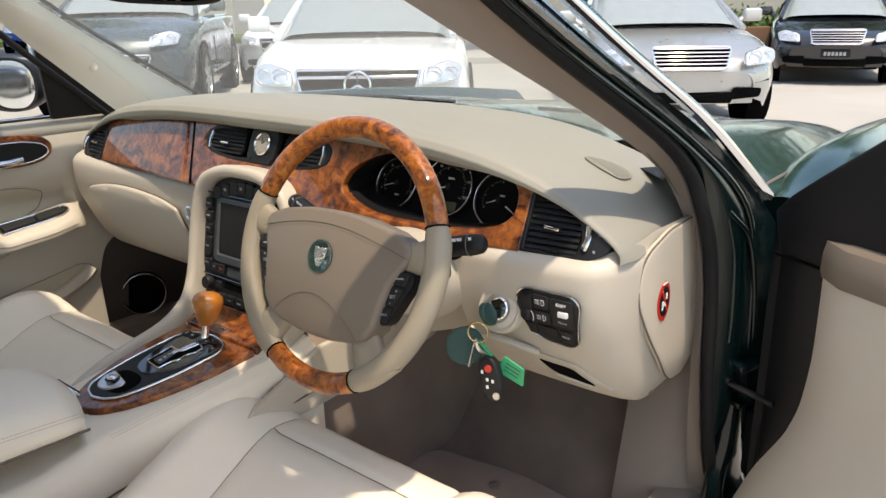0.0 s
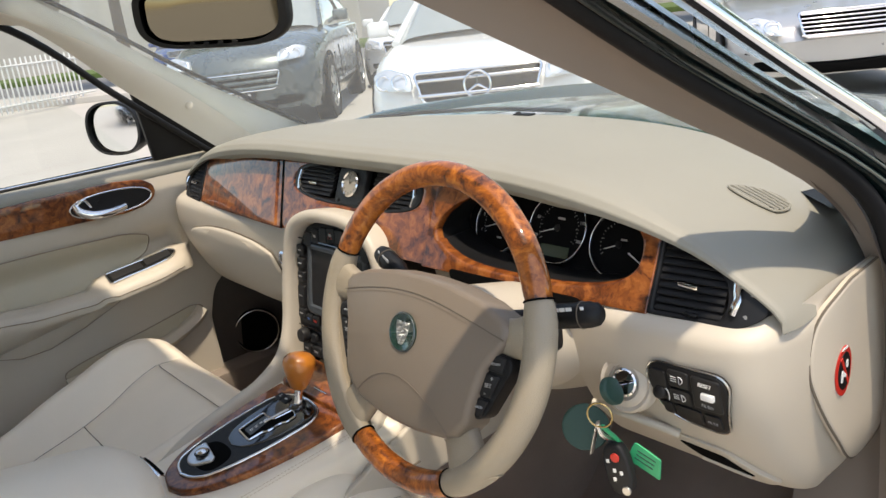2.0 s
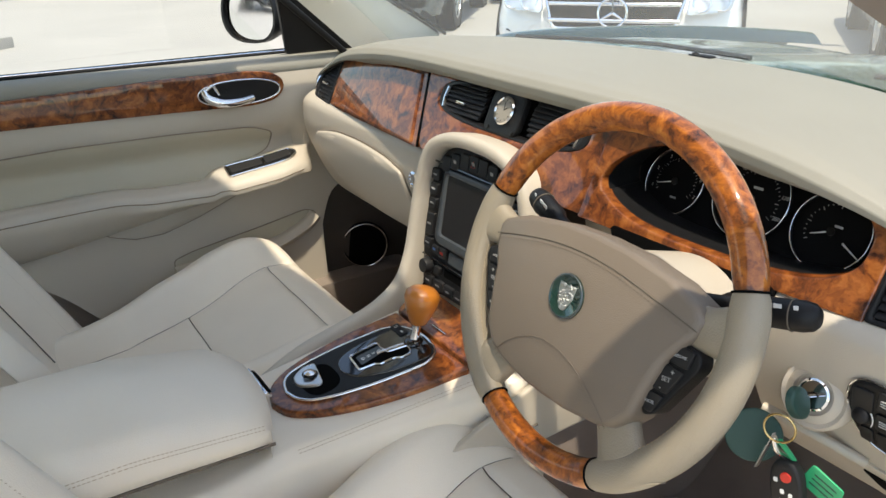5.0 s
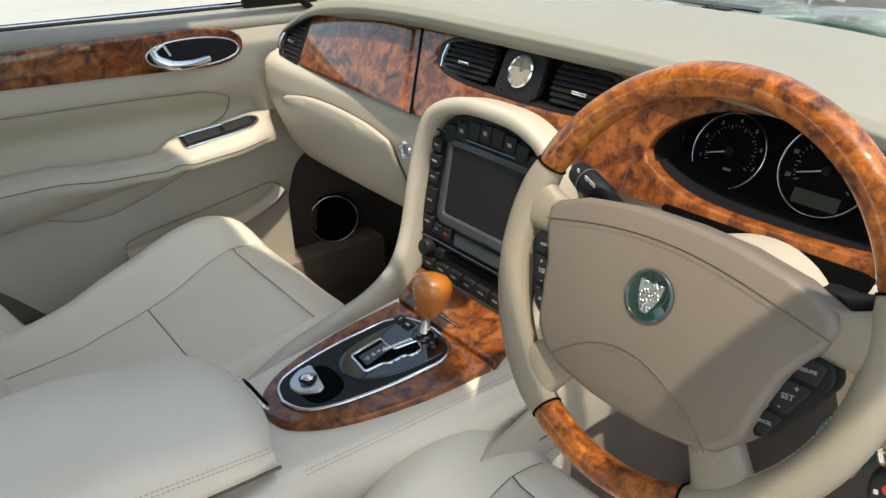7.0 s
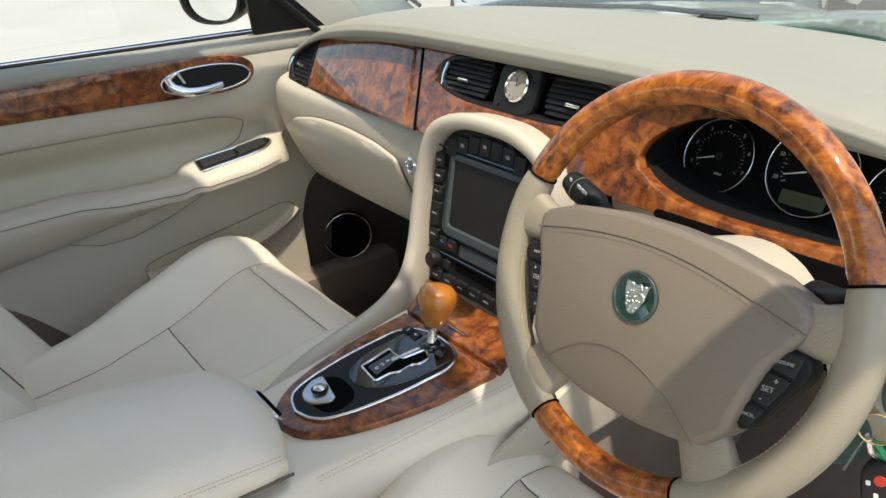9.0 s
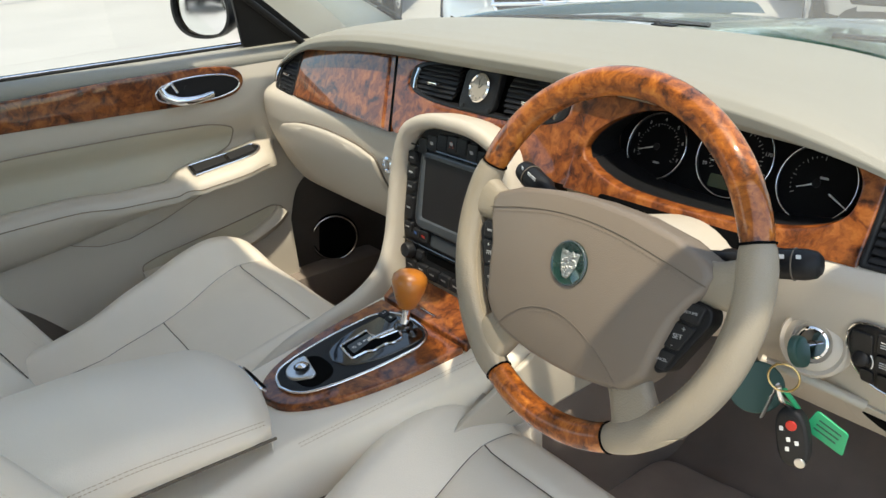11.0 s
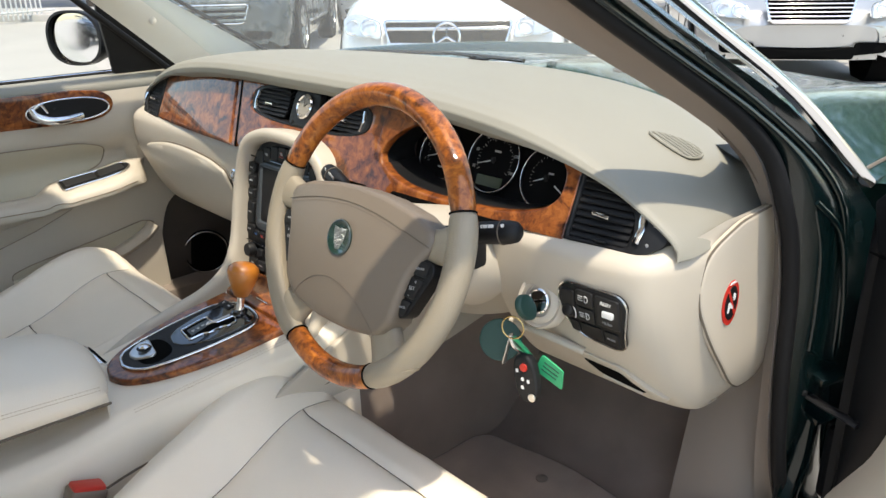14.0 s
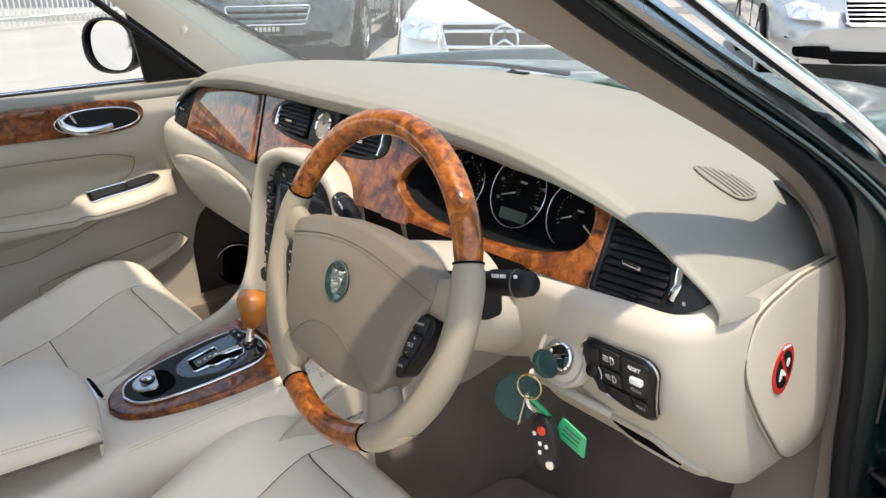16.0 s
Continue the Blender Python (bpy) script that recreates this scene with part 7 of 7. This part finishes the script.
def parked(m, paint, spec, label, grille, colour_roof=True):
    """A parked car with its nose at the origin of m, facing -y."""
    c = thing("parked_car", label, "car", "parked cars")
    P = lambda v: m @ Vector(v)
    st = spec["stations"]

    def at(y):
        for a, b in zip(st, st[1:]):
            if y <= b[0]:
                t = (y - a[0]) / max(1e-6, b[0] - a[0])
                return [a[i] + (b[i] - a[i]) * t for i in (1, 2, 3)]
        return list(st[-1][1:])
    ysamp = [st[0][0]] + [st[-1][0] * (k / 44) ** 1.15 for k in range(1, 45)]

    def hull(u, v):
        y = ysamp[int(round(v * 44))]
        w, zt, zs = at(y)
        low = 0.22 + 0.10 * max(0, 1 - y / 0.12)
        sec = spline([(-w * 0.93, 0, low), (-w, 0, 0.45), (-w * 0.985, 0, zs - 0.10), (-w * 0.93, 0, zs), (-w * 0.72, 0, zs + (zt - zs) * 0.75), (0, 0, zt), (w * 0.72, 0, zs + (zt - zs) * 0.75), (w * 0.93, 0, zs), (w * 0.985, 0, zs - 0.10), (w, 0, 0.45), (w * 0.93, 0, low)], 40)[int(round(u * 40))]
        bow = 0.10 * (sec.x / max(w, 0.01)) ** 2 * max(0, 1 - y / 0.6)
        return P((sec.x, y + bow, sec.z))
    part("body", join(grid(hull, 40, 44), grid(lambda u, v: (lambda p: P((p[0], p[1], p[2])))((lambda q, w: (q * w * (1 - 0.15 * 0), 0.10 * q * q + 0.02 * (1 - v) * 2, 0.26 + (at(0)[1] - 0.26 - 0.02 * q * q) * v))(2 * u - 1, at(0)[0])), 12, 8)), paint, c)
    cab = spec["cabin"]

    def green(u, v):
        s = v * (len(cab) - 1)
        i = min(int(s), len(cab) - 2)
        t = s - i
        y, w, z = [cab[i][k] + (cab[i + 1][k] - cab[i][k]) * t for k in range(3)]
        base_z, base_w = at(y)[2] - 0.01, at(y)[0] * 0.90
        sec = spline([(-base_w, 0, base_z), (-(base_w + w) / 2 - 0.03, 0, (base_z + z) / 2), (-w, 0, max(base_z, z - 0.05)), (-w * 0.8, 0, z), (0, 0, z + 0.015), (w * 0.8, 0, z), (w, 0, max(base_z, z - 0.05)), ((base_w + w) / 2 + 0.03, 0, (base_z + z) / 2), (base_w, 0, base_z)], 32)[int(round(u * 32))]
        return P((sec.x, y - 0.10 * (1 - (sec.x / 0.8) ** 2) * max(0, 1 - v * 3), sec.z))
    part("window_glass", grid(green, 32, 32), CARGLASS, c, "glass with pale reflections put into its colour")
    part("roof", grid(lambda u, v: (lambda a: a + Vector((0, 0, 0.006)))(green(0.20 + 0.60 * u, 0.26 + 0.46 * v)), 19, 15), paint, c)
    for s in (0, 1):
        e = 0.19 if s == 0 else 0.81
        part("pillar", tube([green(e, k / 32) + Vector((0, 0, 0.004)) for k in range(0, 33, 2)], 0.035, 8), paint, c)
        u = 0.11 if s == 0 else 0.89
        part("centre_pillar", tube([green(uu, 0.52) for uu in ((0.03, 0.10, 0.19) if s == 0 else (0.97, 0.90, 0.81))], 0.035, 6), BLACK, c)
    R = spec["r"]
    for y in spec["wheels"]:
        for s in (-1, 1):
            w = at(y)[0]
            axl = m.to_3x3() @ Vector((s, 0, 0))
            o = P((s * (w - 0.20), y, R))
            part("wheel_arch", lathe([(R * 1.16, 0.0), (R * 1.16, 0.205), (R * 1.02, 0.205), (R * 1.02, 0.0)], o, axl, 32), DEEP, c)
            tyre = part("tyre", lathe([(R * 0.66, 0.02), (R * 0.95, 0.02), (R, 0.06), (R, 0.17), (R * 0.95, 0.212), (R * 0.68, 0.214), (R * 0.66, 0.20)], o, axl, 36), TYRE, c)
            spokes = lathe([(R * 0.66, 0.10), (R * 0.67, 0.212), (R * 0.62, 0.212), (R * 0.60, 0.15), (R * 0.60, 0.10)], o, axl, 36)
            hubp = o + axl * 0.19
            side = axl.orthogonal().normalized()
            oth = axl.cross(side)
            for k in range(7):
                a = k * 2 * math.pi / 7
                d = side * math.cos(a) + oth * math.sin(a)
                spokes = join(spokes, tube([hubp + d * 0.03, hubp + d * R * 0.36, hubp + d * R * 0.62], [0.035, 0.026, 0.024], 6))
            part("rim", join(spokes, lathe([(0.055, 0.17), (0.05, 0.205), (0, 0.21)], o, axl, 16)), ALU, tyre, "silver alloy rim")
    # nose: grille, lamps, intakes, plate, mirrors
    zf = at(0.06)[1]
    g = grille
    gp = lambda a, b, w: P((a, -0.012 - w + 0.10 * (a / 0.75) ** 2 + g["lean"] * (b - g["z"]), b))
    go = rounded([(-g["w"] * 0.86, g["z"] - g["h"]), (g["w"] * 0.86, g["z"] - g["h"]), (g["w"], g["z"] + g["h"]), (-g["w"], g["z"] + g["h"])], 0.04, 5)
    gr = part("grille", plate(dense(go, 0.05), gp, 0.05, 0.01, top=0.0, rings=3), DEEP, c)
    part("grille_rim", tube([gp(a, b, 0.004) for a, b in dense(go, 0.05)], 0.012, 8, True), CHROME, gr, "chrome grille frame")
    for k in range(g["bars"]):
        z = g["z"] - g["h"] + 2 * g["h"] * (k + 0.5) / g["bars"]
        part("grille_bar", tube([gp(a, z, 0.010) for a in np.linspace(-g["w"] * 0.93, g["w"] * 0.93, 9)], g["thick"], 8), g["bar"], gr)
    if g["star"]:
        o = gp(0, g["z"], 0.03)
        ax_ = m.to_3x3() @ Vector((0, -1, 0.1))
        part("round_badge", ring(o, ax_, g["star"], 0.010, 32), CHROME, gr, "chrome ring badge")
        sd = m.to_3x3() @ Vector((1, 0, 0))
        for k in range(3):
            a = math.pi / 2 + k * 2 * math.pi / 3
            part("badge_ray", tube([o, o + (sd * math.cos(a) + Vector((0, 0, 1)) * math.sin(a)) * g["star"]], [0.012, 0.004], 6), CHROME, gr)
    for s in (-1, 1):
        W = at(0.12)[0]
        lp = lambda a, b, w, s=s: P((s * a, 0.02 + 0.55 * max(0, a - W * 0.62) ** 1.3 + 0.55 * (b - g["lz"]) - w, b))
        lo = rounded([(W * 0.60, g["lz"] - 0.07), (W * 0.96, g["lz"] - 0.05), (W * 1.0, g["lz"] + 0.06), (W * 0.86, g["lz"] + 0.10), (W * 0.62, g["lz"] + 0.04)], 0.035, 5)
        if s < 0:
            lo = lo[::-1]
        hl = part("headlight", plate(dense(lo, 0.04), lp, 0.06, 0.012, top=0.03, rings=4, bulge=0.02), LAMP, c, "clear glass headlight")
        for q, rr in ((0.72, 0.055), (0.88, 0.05)):
            part("lamp_bowl", ring(lp(W * q, g["lz"] + 0.005, 0.055), m.to_3x3() @ Vector((0, -1, 0.2)), rr, 0.008, 20), CHROME, hl)
        ip_ = lambda a, b, w, s=s: P((s * a, -0.012 + 0.10 * (a / 0.62) ** 2 - w, b))
        io = rounded([(W * 0.50, 0.30), (W * 0.86, 0.32), (W * 0.88, 0.40), (W * 0.52, 0.41)], 0.03, 4)
        part("air_intake", plate(io if s > 0 else io[::-1], ip_, 0.04, 0.006, rings=2), DEEP, c)
        mo_ = P((s * (at(1.5)[0] + 0.10), 1.62, spec["cabin"][0][2] + 0.08))
        wm = part("wing_mirror", rbox((0.20, 0.10, 0.14), 0.04, Matrix.Translation(mo_) @ m.to_3x3().to_4x4(), seg=3), paint, c)
        part("mirror_arm", tube([mo_ - m.to_3x3() @ Vector((s * 0.09, 0, 0.03)), P((s * at(1.5)[0] * 0.93, 1.60, spec["cabin"][0][2]))], 0.03, 6), paint, wm)
        part("door_line", tube([P((s * (at(1.75)[0] * 1.0 + 0.001), 1.75, z)) for z in (0.35, 0.6, 0.85)], 0.006, 5), DEEP, c)
        part("sill_strip", tube([P((s * at(2)[0] * 1.0, y, 0.42)) for y in (1.3, 2.2, 3.1)], 0.02, 6), ALU if spec is SUV else paint, c)
    io = rounded([(-0.40, 0.27), (0.40, 0.27), (0.42, 0.37), (-0.42, 0.37)], 0.03, 4)
    part("air_intake", plate(io, lambda a, b, w: P((a, -0.014 + 0.10 * (a / 0.62) ** 2 - w, b)), 0.04, 0.006, rings=2), DEEP, c)
    if g["plate"] is None:
        return c
    pl = part("number_plate", plate(rounded([(-0.19, 0.40), (0.19, 0.40), (0.19, 0.50), (-0.19, 0.50)], 0.01), lambda a, b, w: P((a, -0.03 - w, b)), 0.01, 0.003, rings=2), g["plate"], c)
    for k in range(6):
        part("plate_bar", plate([(-0.15 + 0.05 * k, 0.425), (-0.115 + 0.05 * k, 0.425), (-0.115 + 0.05 * k, 0.475), (-0.15 + 0.05 * k, 0.475)], lambda a, b, w: P((a, -0.031 - w, b)), 0.002, 0.0005, top=0.001, rings=2), GREYPRINT, pl)
    return c


def nose(q, f, turn=0.0):
    """A pose in the row whose nose looks back at the green car."""
    return Matrix.Translation(yard(q, f)) @ Matrix.Rotation(math.atan2(RF.y, RF.x) - math.pi / 2 + radians(turn), 4, "Z")


SLIM = dict(z=0.62, h=0.105, w=0.47, lean=0.3, bars=2, thick=0.016, bar=CHROME, star=0.095, lz=0.68, plate=None)
TALL = dict(z=0.68, h=0.10, w=0.36, lean=0.35, bars=6, thick=0.008, bar=CHROME, star=0.0, lz=0.68, plate=None)
DARKTALL = dict(TALL, plate=BLACK)
WIDE = dict(z=0.60, h=0.10, w=0.50, lean=0.1, bars=3, thick=0.02, bar=SLATEP, star=0.0, lz=0.86, plate=BLACK)
parked(nose(0.0, 0.0), WHITEP, SALOON, "white coupe parked nose-on, with a wide slatted grille", SLIM)
parked(nose(2.95, 1.3, -6), SILVERP, SALOON, "silver saloon parked nose-on beside the white car", TALL)
parked(nose(-3.0, 3.0, 6), SLATEP, SUV, "slate grey off-road car with large clear headlights", WIDE)
parked(nose(6.4, 5.2, -25), BLACKP, SALOON, "black saloon parked beyond the silver car", DARKTALL)
parked(nose(-1.6, 7.0), WHITEP, SALOON, "white hatchback parked behind the front row", SLIM)
parked(Matrix.Translation((-24, 10, 0)) @ Matrix.Rotation(radians(60), 4, "Z"), BLUEP, SALOON, "blue saloon parked on the far street", TALL)
parked(Matrix.Translation((-7.6, -17.0, 0)) @ Matrix.Rotation(radians(168), 4, "Z"), BLACKP, SUV, "black off-road car parked across the yard behind", WIDE)
